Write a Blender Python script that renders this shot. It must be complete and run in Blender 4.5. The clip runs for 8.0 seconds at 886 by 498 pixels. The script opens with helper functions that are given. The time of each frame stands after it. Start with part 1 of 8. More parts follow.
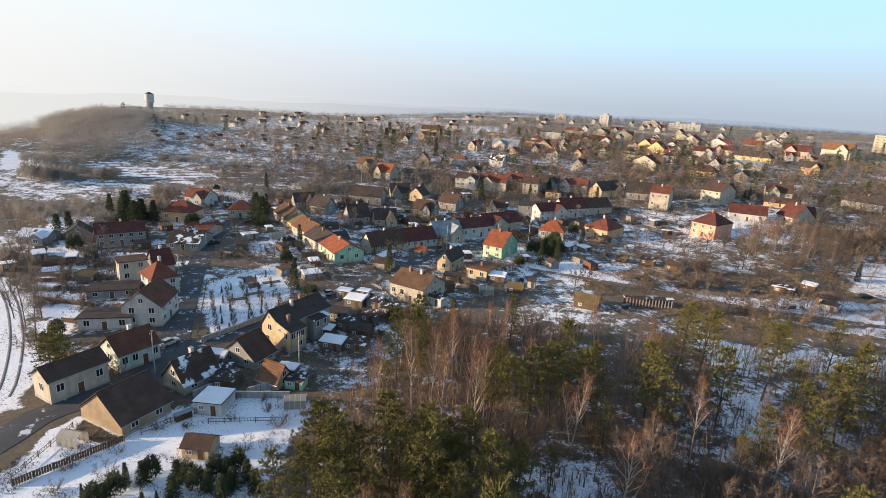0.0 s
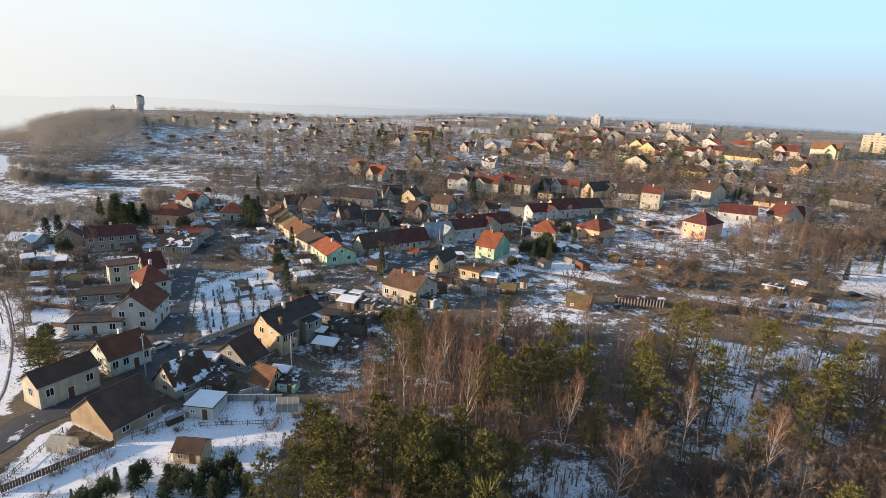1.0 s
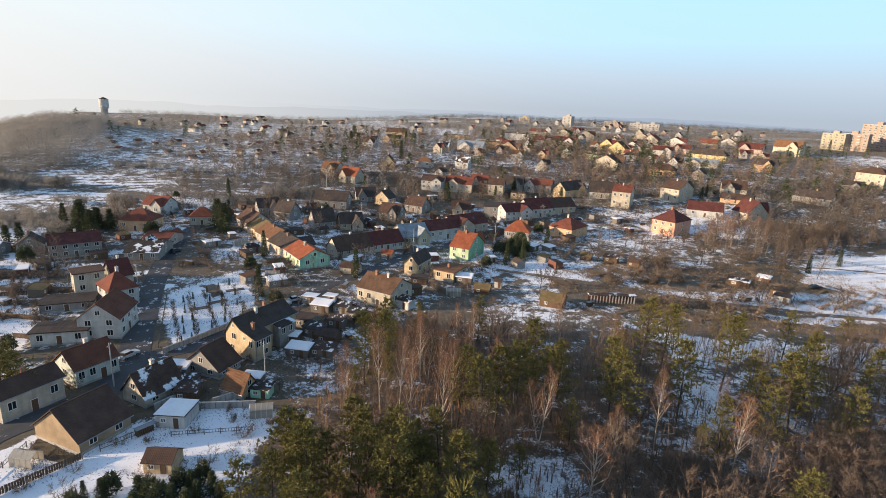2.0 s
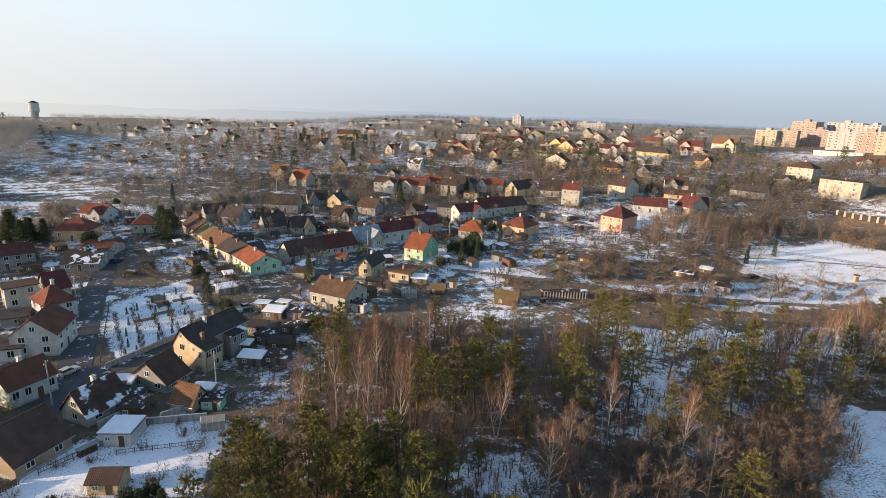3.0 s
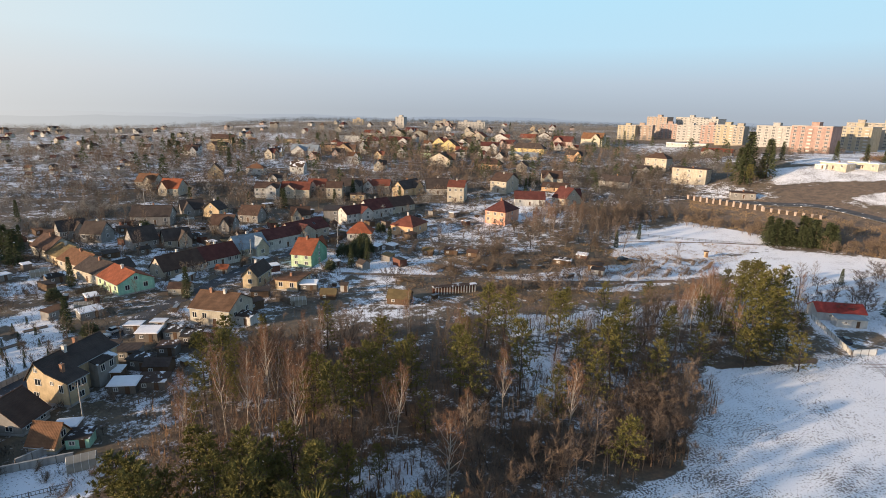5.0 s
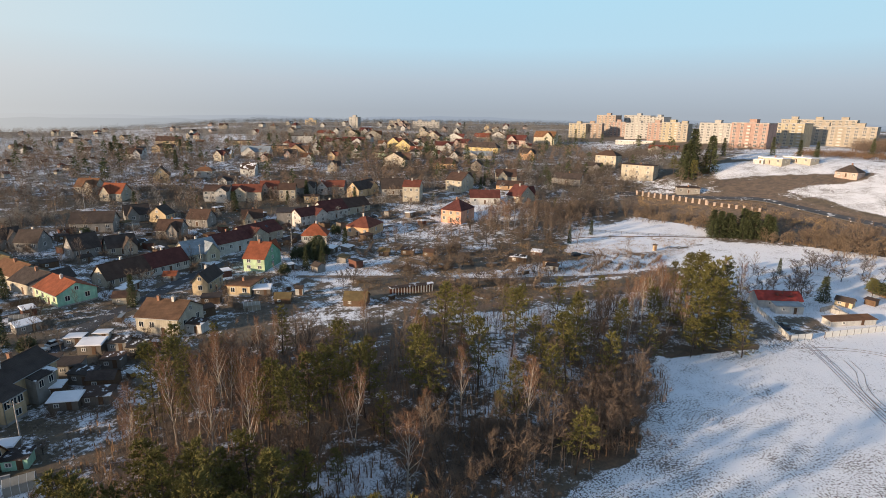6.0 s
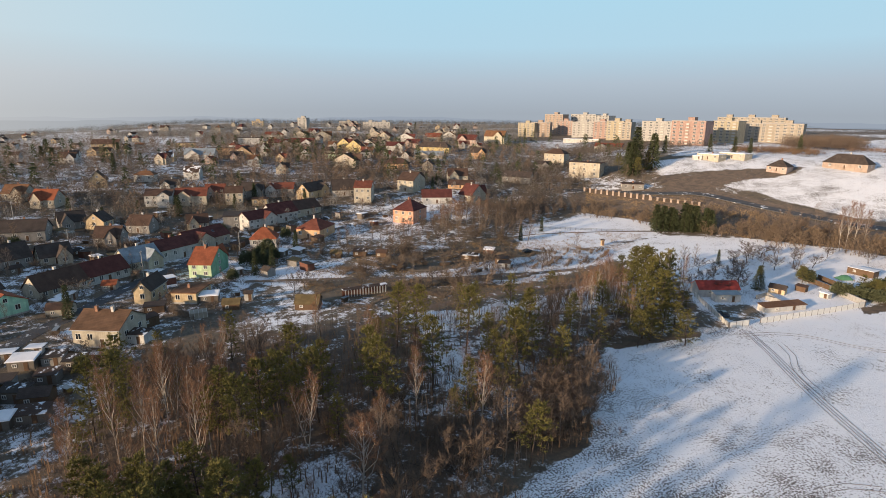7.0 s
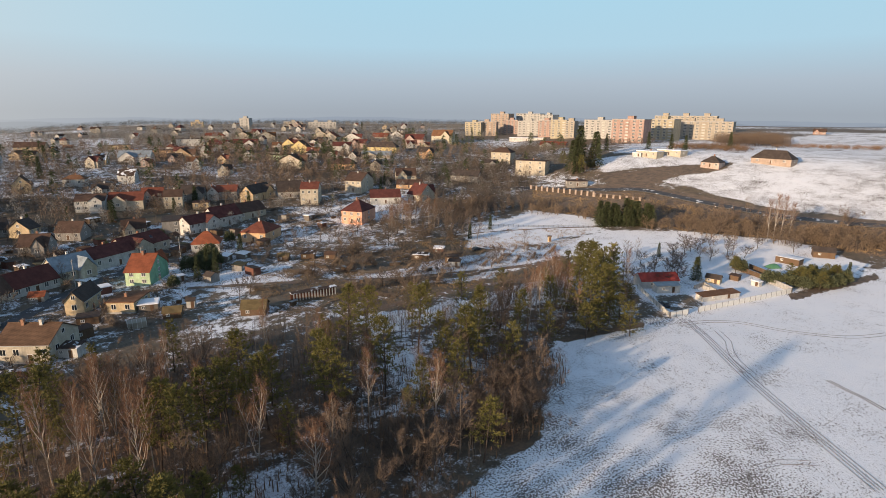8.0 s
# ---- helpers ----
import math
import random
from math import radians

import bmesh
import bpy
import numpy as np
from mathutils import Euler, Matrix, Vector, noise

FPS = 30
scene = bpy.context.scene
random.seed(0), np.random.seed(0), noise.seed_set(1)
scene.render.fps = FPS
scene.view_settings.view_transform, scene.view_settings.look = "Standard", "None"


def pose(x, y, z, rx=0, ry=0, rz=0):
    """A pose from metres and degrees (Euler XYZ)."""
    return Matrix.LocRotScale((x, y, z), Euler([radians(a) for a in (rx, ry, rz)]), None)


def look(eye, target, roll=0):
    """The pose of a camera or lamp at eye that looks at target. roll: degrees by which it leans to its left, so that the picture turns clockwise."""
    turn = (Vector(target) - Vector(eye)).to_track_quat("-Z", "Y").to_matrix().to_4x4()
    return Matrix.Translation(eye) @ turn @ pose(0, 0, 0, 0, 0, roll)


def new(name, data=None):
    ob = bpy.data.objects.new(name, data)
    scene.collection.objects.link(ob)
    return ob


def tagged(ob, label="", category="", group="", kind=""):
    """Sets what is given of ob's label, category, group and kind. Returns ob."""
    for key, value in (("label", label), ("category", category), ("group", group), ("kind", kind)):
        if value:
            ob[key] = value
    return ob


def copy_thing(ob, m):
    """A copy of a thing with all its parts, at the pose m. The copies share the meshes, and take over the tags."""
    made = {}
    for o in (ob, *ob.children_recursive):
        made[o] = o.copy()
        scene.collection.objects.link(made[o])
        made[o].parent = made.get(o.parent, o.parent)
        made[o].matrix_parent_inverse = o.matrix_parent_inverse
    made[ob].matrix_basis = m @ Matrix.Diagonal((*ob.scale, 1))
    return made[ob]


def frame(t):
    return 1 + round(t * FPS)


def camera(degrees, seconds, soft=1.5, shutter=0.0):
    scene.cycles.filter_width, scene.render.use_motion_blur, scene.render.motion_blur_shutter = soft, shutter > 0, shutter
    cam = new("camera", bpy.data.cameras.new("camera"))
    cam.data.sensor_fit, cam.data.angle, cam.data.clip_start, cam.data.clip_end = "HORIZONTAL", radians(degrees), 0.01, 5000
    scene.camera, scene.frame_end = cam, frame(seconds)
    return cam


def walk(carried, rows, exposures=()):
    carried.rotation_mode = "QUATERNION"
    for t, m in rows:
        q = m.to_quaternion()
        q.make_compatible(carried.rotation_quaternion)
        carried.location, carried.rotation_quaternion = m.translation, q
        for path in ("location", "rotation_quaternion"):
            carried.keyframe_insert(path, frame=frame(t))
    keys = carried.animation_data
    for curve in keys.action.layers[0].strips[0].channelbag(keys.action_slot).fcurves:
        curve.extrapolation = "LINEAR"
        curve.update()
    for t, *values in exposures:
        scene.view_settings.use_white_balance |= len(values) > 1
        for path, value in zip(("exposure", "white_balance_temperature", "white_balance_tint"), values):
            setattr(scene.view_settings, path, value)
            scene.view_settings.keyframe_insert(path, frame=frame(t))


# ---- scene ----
# ---- camera ----
cam = camera(78.3, 8.0, soft=0.6)
# seconds, place, heading (to the left of +y), pitch, lean
PATH = [
    (0, -0.00, 0.00, 54.00, 0.01, -15.29, 3.07),
    (0.5, 0.20, -0.04, 53.99, -0.06, -15.20, 2.96),
    (1, 0.29, -0.15, 54.04, -0.71, -15.11, 2.86),
    (1.5, 0.49, -0.26, 54.10, -1.73, -15.01, 2.72),
    (3, 1.04, -0.43, 54.24, -8.23, -14.61, 2.10),
    (3.5, 1.25, -0.45, 54.24, -11.19, -14.49, 1.85),
    (4, 1.48, -0.57, 54.17, -14.68, -14.31, 1.65),
    (4.5, 1.63, -0.69, 54.07, -17.48, -14.22, 1.41),
    (6, 2.40, -0.92, 54.00, -24.46, -14.14, 0.82),
    (6.5, 2.66, -1.04, 53.96, -26.80, -14.10, 0.66),
    (7, 2.96, -1.24, 53.84, -29.39, -14.07, 0.48),
    (7.5, 3.16, -1.24, 53.75, -32.30, -14.07, 0.38),
    (8, 3.29, -1.24, 53.68, -34.74, -14.06, 0.27),
]
walk(cam, [(t, pose(x, y, z) @ pose(0, 0, 0, 0, 0, yaw) @ pose(0, 0, 0, 90 + pitch, 0, 0) @ pose(0, 0, 0, 0, 0, roll)) for t, x, y, z, yaw, pitch, roll in PATH],
     exposures=[(0.0, 0.32, 6270, 10), (1.5, 0.30, 6280, 10), (3.5, 0.23, 6310, 10), (5.0, 0.08, 6400, 10), (6.5, -0.07, 6450, 10), (8.0, -0.14, 6450, 10)])

# ---- sky and sun ----
SUN_AZ, SUN_EL = -97.0, 11.0       # degrees from +y to the right; height
world = bpy.data.worlds.new("sky")
scene.world = world
world.use_nodes = True
wn = world.node_tree
sky = wn.nodes.new("ShaderNodeTexSky")
sky.sky_type, sky.sun_disc = "NISHITA", False
sky.sun_elevation, sky.sun_rotation = radians(SUN_EL), radians(SUN_AZ)
sky.air_density, sky.dust_density, sky.ozone_density = 1.0, 0.6, 2.0
# winter haze: pale and cool near the horizon, creamy towards the sun, opening to the blue sky overhead
direction = wn.nodes.new("ShaderNodeTexCoord")
split = wn.nodes.new("ShaderNodeSeparateXYZ")
wn.links.new(direction.outputs["Generated"], split.inputs[0])
haze = wn.nodes.new("ShaderNodeValToRGB")
stops = haze.color_ramp.elements
stops[0].position, stops[0].color = 0.0, (0.40, 0.45, 0.51, 1)
stops[1].position, stops[1].color = 1.0, (0.30, 0.52, 0.80, 1)
for at, colour in ((0.05, (0.48, 0.565, 0.65, 1)), (0.11, (0.49, 0.72, 0.86, 1)), (0.20, (0.46, 0.74, 0.90, 1))):
    stops.new(at).color = colour
wn.links.new(split.outputs[2], haze.inputs[0])
toward = wn.nodes.new("ShaderNodeVectorMath")
toward.operation = "DOT_PRODUCT"
toward.inputs[1].default_value = (math.sin(radians(SUN_AZ)), math.cos(radians(SUN_AZ)), 0.1)
wn.links.new(direction.outputs["Generated"], toward.inputs[0])
bright = wn.nodes.new("ShaderNodeMapRange")
bright.interpolation_type = "SMOOTHSTEP"
bright.inputs[1].default_value, bright.inputs[2].default_value = -0.62, 0.98
wn.links.new(toward.outputs["Value"], bright.inputs[0])
veil = wn.nodes.new("ShaderNodeMix")
veil.data_type = "RGBA"
wn.links.new(bright.outputs[0], veil.inputs[0])
wn.links.new(haze.outputs[0], veil.inputs[6])
veil.inputs[7].default_value = (0.83, 0.795, 0.73, 1)
dim = wn.nodes.new("ShaderNodeMix")
dim.data_type, dim.blend_type = "RGBA", "MULTIPLY"
dim.inputs[0].default_value, dim.inputs[7].default_value = 1.0, (0.252, 0.236, 0.224, 1)
wn.links.new(sky.outputs[0], dim.inputs[6])
open_up = wn.nodes.new("ShaderNodeMapRange")
open_up.inputs[1].default_value, open_up.inputs[2].default_value = 0.20, 0.48
open_up.inputs[3].default_value, open_up.inputs[4].default_value = 0.0, 0.95
wn.links.new(split.outputs[2], open_up.inputs[0])
whole = wn.nodes.new("ShaderNodeMix")
whole.data_type = "RGBA"
wn.links.new(open_up.outputs[0], whole.inputs[0])
wn.links.new(veil.outputs[2], whole.inputs[6])
wn.links.new(dim.outputs[2], whole.inputs[7])
wn.nodes["Background"].inputs[1].default_value = 1.0
wn.links.new(whole.outputs[2], wn.nodes["Background"].inputs[0])
lamp = bpy.data.lights.new("sun", "SUN")
lamp.energy, lamp.angle, lamp.color = 7.3, radians(1.0), (1.0, 0.735, 0.485)
sun = new("sun", lamp)
sa, se = radians(SUN_AZ), radians(SUN_EL)
sun.matrix_world = look((math.sin(sa) * 900, math.cos(sa) * 900, math.tan(se) * 900), (0, 0, 0))


# ---- materials ----
class Nodes:
    """A small builder of node materials."""

    def __init__(self, name):
        self.mat = bpy.data.materials.new(name)
        self.mat.use_nodes = True
        self.tree = self.mat.node_tree
        self.bsdf = self.tree.nodes["Principled BSDF"]
        self.coord = self.tree.nodes.new("ShaderNodeTexCoord")

    def link(self, a, b):
        self.tree.links.new(a, b)

    def noise(self, scale, detail=4.0, rough=0.6, where="Object", stretch=None):
        n = self.tree.nodes.new("ShaderNodeTexNoise")
        n.inputs["Scale"].default_value, n.inputs["Detail"].default_value, n.inputs["Roughness"].default_value = scale, detail, rough
        source = self.coord.outputs[where]
        if stretch:
            m = self.tree.nodes.new("ShaderNodeMapping")
            m.inputs["Scale"].default_value = stretch
            self.link(source, m.inputs[0])
            source = m.outputs[0]
        self.link(source, n.inputs["Vector"])
        return n.outputs[0]

    def ramp(self, fac, lo, hi, a=(0, 0, 0), b=(1, 1, 1)):
        r = self.tree.nodes.new("ShaderNodeValToRGB")
        e = r.color_ramp.elements
        e[0].position, e[1].position = lo, hi
        e[0].color, e[1].color = (*a, 1), (*b, 1)
        self.link(fac, r.inputs[0])
        return r.outputs[0]

    def mix(self, fac, a, b, mode="MIX"):
        m = self.tree.nodes.new("ShaderNodeMix")
        m.data_type, m.blend_type = "RGBA", mode
        for value, socket in ((fac, m.inputs[0]), (a, m.inputs[6]), (b, m.inputs[7])):
            if isinstance(value, (int, float)):
                socket.default_value = value
            elif isinstance(value, tuple):
                socket.default_value = (*value, 1)
            else:
                self.link(value, socket)
        return m.outputs[2]

    def calc(self, op, a, b=0.5):
        m = self.tree.nodes.new("ShaderNodeMath")
        m.operation = op
        for value, socket in ((a, m.inputs[0]), (b, m.inputs[1])):
            if isinstance(value, (int, float)):
                socket.default_value = value
            else:
                self.link(value, socket)
        return m.outputs[0]

    def attribute(self, name):
        n = self.tree.nodes.new("ShaderNodeAttribute")
        n.attribute_name = name
        return n

    def chance(self):
        return self.tree.nodes.new("ShaderNodeObjectInfo").outputs["Random"]

    def done(self, colour, rough=0.85, metal=0.0, bump=None, strength=0.3, distance=0.05):
        if isinstance(colour, tuple):
            self.bsdf.inputs["Base Color"].default_value = (*colour, 1)
        else:
            self.link(colour, self.bsdf.inputs["Base Color"])
        self.bsdf.inputs["Roughness"].default_value, self.bsdf.inputs["Metallic"].default_value = rough, metal
        if bump is not None:
            b = self.tree.nodes.new("ShaderNodeBump")
            b.inputs["Strength"].default_value, b.inputs["Distance"].default_value = strength, distance
            self.link(bump, b.inputs["Height"])
            self.link(b.outputs[0], self.bsdf.inputs["Normal"])
        return self.mat


def shade(c, k):
    return tuple(min(1.0, v * k) for v in c)


def plaster(name, c):
    n = Nodes(name)
    fine, broad = n.noise(6.0), n.noise(0.5, 5.0, 0.7)
    col = n.mix(n.ramp(broad, 0.32, 0.68), shade(c, 0.62), shade(c, 1.04))
    streak = n.noise(1.2, 3.0, 0.6, stretch=(1.0, 1.0, 0.12))
    col = n.mix(n.calc("MULTIPLY", n.ramp(streak, 0.48, 0.7), 0.5), col, shade(c, 0.42))
    col = n.mix(n.calc("MULTIPLY", fine, 0.16), col, shade(c, 1.25))
    return n.done(col, 0.9, bump=fine, strength=0.25, distance=0.02)


def tiles(name, c, snow=0.0):
    """Roof covering: courses and columns of tiles, weathered, with old snow lying in patches."""
    n = Nodes(name)
    w = n.tree.nodes.new("ShaderNodeTexWave")
    w.bands_direction, w.inputs["Scale"].default_value, w.inputs["Distortion"].default_value = "X", 1.2, 0.4
    n.link(n.coord.outputs["Object"], w.inputs["Vector"])
    w2 = n.tree.nodes.new("ShaderNodeTexWave")
    w2.bands_direction, w2.inputs["Scale"].default_value, w2.inputs["Distortion"].default_value = "Y", 1.0, 0.6
    n.link(n.coord.outputs["Object"], w2.inputs["Vector"])
    relief = n.calc("ADD", w.outputs[1], w2.outputs[1])
    broad, fine = n.noise(0.35, 5.0, 0.7), n.noise(5.0, 3.0)
    col = n.mix(n.ramp(broad, 0.34, 0.64), shade(c, 0.55), shade(c, 1.2))
    col = n.mix(n.calc("MULTIPLY", fine, 0.4), col, shade(c, 0.5))
    col = n.mix(n.calc("MULTIPLY", w2.outputs[1], 0.18), col, shade(c, 0.4))
    col = n.mix(n.calc("MULTIPLY", n.chance(), 0.35), col, shade(c, 0.6))
    if snow:
        patch = n.noise(0.34, 4.0, 0.55)
        col = n.mix(n.ramp(patch, 0.60 - snow * 0.3, 0.64 - snow * 0.3), col, (0.74, 0.77, 0.82))
    n.bsdf.inputs["Specular IOR Level"].default_value = 0.2
    return n.done(col, 0.88, bump=relief, strength=0.5, distance=0.05)


def plain(name, c, rough=0.7, metal=0.0, scale=3.0, vary=0.65, bump=0.2):
    n = Nodes(name)
    a, b = n.noise(scale), n.noise(scale * 0.15, 4.0)
    col = n.mix(n.ramp(b, 0.3, 0.7), shade(c, vary), shade(c, 1.1))
    col = n.mix(n.calc("MULTIPLY", a, 0.35), col, shade(c, 0.55))
    return n.done(col, rough, metal, bump=a, strength=bump, distance=0.03)


def timber(name, c):
    n = Nodes(name)
    grain = n.noise(3.0, 5.0, 0.65, stretch=(6.0, 6.0, 0.5))
    broad = n.noise(0.8)
    col = n.mix(n.ramp(grain, 0.3, 0.7), shade(c, 0.5), c)
    col = n.mix(n.calc("MULTIPLY", broad, 0.4), col, shade(c, 0.45))
    return n.done(col, 0.85, bump=grain, strength=0.4, distance=0.02)


def leafage(name, c, c2, through_light=0.12):
    n = Nodes(name)
    isl = n.tree.nodes.new("ShaderNodeNewGeometry").outputs["Random Per Island"]
    col = n.mix(isl, c, c2)
    col = n.mix(n.calc("MULTIPLY", n.chance(), 0.55), col, shade(c, 0.55))
    col = n.mix(n.calc("MULTIPLY", n.noise(0.5, 3.0), 0.35), col, shade(c2, 1.3))
    n.done(col, 0.8)
    n.bsdf.inputs["Specular IOR Level"].default_value = 0.15
    # light filters through the fine twigs and needles
    thin = n.tree.nodes.new("ShaderNodeBsdfTranslucent")
    n.link(col, thin.inputs[0])
    both = n.tree.nodes.new("ShaderNodeMixShader")
    both.inputs[0].default_value = through_light
    n.link(n.bsdf.outputs[0], both.inputs[1])
    n.link(thin.outputs[0], both.inputs[2])
    n.link(both.outputs[0], n.tree.nodes["Material Output"].inputs[0])
    return n.mat


SNOW = (0.88, 0.885, 0.91)
M = {
    "cream": plaster("plaster_cream", (0.50, 0.45, 0.36)),
    "white": plaster("plaster_white", (0.57, 0.56, 0.53)),
    "grey": plaster("plaster_grey", (0.30, 0.285, 0.265)),
    "ochre": plaster("plaster_ochre", (0.58, 0.455, 0.285)),
    "yellow": plaster("plaster_yellow", (0.66, 0.54, 0.26)),
    "paleyellow": plaster("plaster_pale_yellow", (0.53, 0.485, 0.38)),
    "peachpale": plaster("plaster_pale_peach", (0.53, 0.425, 0.34)),
    "mint": plaster("plaster_mint", (0.38, 0.68, 0.52)),
    "palegreen": plaster("plaster_pale_green", (0.52, 0.66, 0.42)),
    "green": plaster("plaster_green_shaded", (0.24, 0.46, 0.30)),
    "orange": plaster("plaster_orange", (0.62, 0.40, 0.23)),
    "peach": plaster("plaster_peach", (0.75, 0.40, 0.27)),
    # plaster tones dulled: the haze on distant walls is put into the paint
    "panel_cream_hazed": plaster("panel_cream_hazed", (0.39, 0.345, 0.285)),
    "panel_yellow_hazed": plaster("panel_yellow_hazed", (0.42, 0.37, 0.27)),
    "panel_white_hazed": plaster("panel_white_hazed", (0.43, 0.42, 0.40)),
    "panel_pink_hazed": plaster("panel_pink_hazed", (0.40, 0.275, 0.235)),
    "panel_peach_hazed": plaster("panel_peach_hazed", (0.40, 0.31, 0.25)),
    "pink": plaster("plaster_pink", (0.51, 0.39, 0.335)),
    "stone": plain("rough_fieldstone", (0.40, 0.30, 0.19), 0.95, scale=1.6, vary=0.5, bump=0.9),
    "paleaqua": plaster("plaster_pale_aqua", (0.54, 0.60, 0.55)),
    "pinkstone": plaster("pinkish_stone", (0.50, 0.40, 0.34)),
    "concrete": plaster("concrete", (0.42, 0.41, 0.39)),
    "roof_brown": tiles("roof_brown", (0.115, 0.072, 0.055)),
    "roof_brown_snow": tiles("roof_brown_snowy", (0.10, 0.068, 0.055), 0.22),
    "roof_umber": tiles("roof_umber_brown", (0.165, 0.098, 0.062)),
    "roof_rust": tiles("roof_rust_brown", (0.22, 0.115, 0.065)),
    "roof_redbrown": tiles("roof_red_brown", (0.17, 0.072, 0.047)),
    "roof_red": tiles("roof_red", (0.225, 0.078, 0.052)),
    "roof_bright": tiles("roof_bright_red", (0.42, 0.075, 0.06)),
    "roof_maroon": tiles("roof_maroon", (0.138, 0.05, 0.043)),
    "roof_orange": tiles("roof_orange", (0.34, 0.108, 0.055)),
    "roof_dark": tiles("roof_dark", (0.088, 0.07, 0.062)),
    "roof_dark_snow": tiles("roof_dark_snowy", (0.066, 0.055, 0.05), 0.26),
    "roof_blue": tiles("roof_blue_grey", (0.30, 0.35, 0.40)),
    "roof_olive": tiles("roof_olive_felt", (0.20, 0.15, 0.075)),
    "roof_snow": tiles("roof_under_snow", (0.16, 0.13, 0.11), 0.9),
    "frame": plain("window_frame_white", (0.75, 0.74, 0.70), 0.5, vary=0.85),
    "pane": Nodes("window_glass").done((0.02, 0.025, 0.03), 0.08),
    # far glass is lightened to lower its contrast in place of haze
    "pane_hazed": Nodes("hazed_window_glass").done((0.10, 0.105, 0.11), 0.12),
    "door": timber("door_wood", (0.16, 0.09, 0.05)),
    "brick": plain("chimney_brick", (0.36, 0.19, 0.12), 0.9, scale=8),
    "chimney_white": plain("chimney_render", (0.66, 0.63, 0.58), 0.9),
    "gutter": plain("gutter_zinc", (0.34, 0.35, 0.36), 0.4, 0.7),
    "wood": timber("weathered_wood", (0.17, 0.105, 0.06)),
    "woodgrey": timber("grey_wood", (0.22, 0.19, 0.16)),
    "woodred": timber("red_stained_wood", (0.19, 0.075, 0.048)),
    "bark": timber("dark_bark", (0.085, 0.062, 0.048)),
    "barkgrey": timber("grey_bark", (0.19, 0.155, 0.125)),
    "birchbark": plain("birch_bark", (0.46, 0.42, 0.37), 0.8, scale=2.5, vary=0.55),
    "twig": leafage("brown_twigs", (0.165, 0.125, 0.095), (0.25, 0.195, 0.15)),
    "twiggrey": leafage("grey_twigs", (0.155, 0.114, 0.085), (0.23, 0.17, 0.128)),
    "twigred": leafage("red_brown_twigs", (0.185, 0.120, 0.077), (0.265, 0.175, 0.112)),
    "birchtwig": leafage("birch_twigs", (0.185, 0.105, 0.066), (0.27, 0.155, 0.098)),
    "shrubgreen": leafage("shrub_needles", (0.07, 0.082, 0.046), (0.125, 0.135, 0.075)),
    "twigdark": leafage("dark_twigs", (0.10, 0.082, 0.07), (0.17, 0.14, 0.115)),
    # far twigs are paled: distance haze is put into their base colour
    "hazetwig": leafage("hazed_far_twigs", (0.27, 0.25, 0.235), (0.38, 0.355, 0.335)),
    "hazewood": leafage("hazed_pale_wood", (0.28, 0.265, 0.245), (0.33, 0.312, 0.29), 0.5),
    "hazeslopetwig": leafage("hazed_slope_twigs", (0.255, 0.238, 0.215), (0.33, 0.308, 0.28), 0.5),
    # the blue-grey of horizon haze is painted into these needles
    "hazeneedle": leafage("hazed_forest_needles", (0.10, 0.112, 0.112), (0.165, 0.178, 0.178), 0.4),
    "needle": leafage("pine_needles", (0.105, 0.102, 0.037), (0.20, 0.178, 0.058)),
    "needledark": leafage("spruce_needles", (0.048, 0.060, 0.032), (0.092, 0.105, 0.05)),
    "drygrass": leafage("dry_grass", (0.30, 0.20, 0.10), (0.38, 0.27, 0.15)),
    "snow": plain("snow", SNOW, 0.75, scale=1.5, vary=0.92, bump=0.3),
    "car": plain("car_paint_dark", (0.05, 0.06, 0.08), 0.25, vary=0.9),
    "carwhite": plain("car_paint_silver", (0.5, 0.52, 0.54), 0.25, vary=0.9),
    "clouded": plain("clouded_sheeting", (0.36, 0.335, 0.28), 0.35, vary=0.7),
    "tyre": plain("rubber", (0.02, 0.02, 0.02), 0.9),
    "asphalt": None,
    "tarp": plain("green_tarpaulin", (0.10, 0.26, 0.14), 0.5),
    "hedge": leafage("thicket_twigs", (0.142, 0.104, 0.073), (0.21, 0.155, 0.108)),
}


def road_material(name, c, snow):
    n = Nodes(name)
    fine, broad = n.noise(2.5, 5.0), n.noise(0.12, 5.0, 0.65)
    col = n.mix(n.ramp(broad, 0.3, 0.7), shade(c, 0.7), shade(c, 1.25))
    col = n.mix(n.ramp(n.noise(0.3, 6.0, 0.7), 0.68 - snow, 0.72 - snow), col, (0.62, 0.64, 0.68))
    return n.done(col, 0.8, bump=fine, strength=0.3, distance=0.03)


M["asphalt"] = road_material("asphalt_bluish", (0.060, 0.061, 0.065), 0.10)
M["rut"] = road_material("wheel_ruts", (0.19, 0.165, 0.15), 0.06)
M["track"] = road_material("earth_track", (0.15, 0.105, 0.075), 0.10)


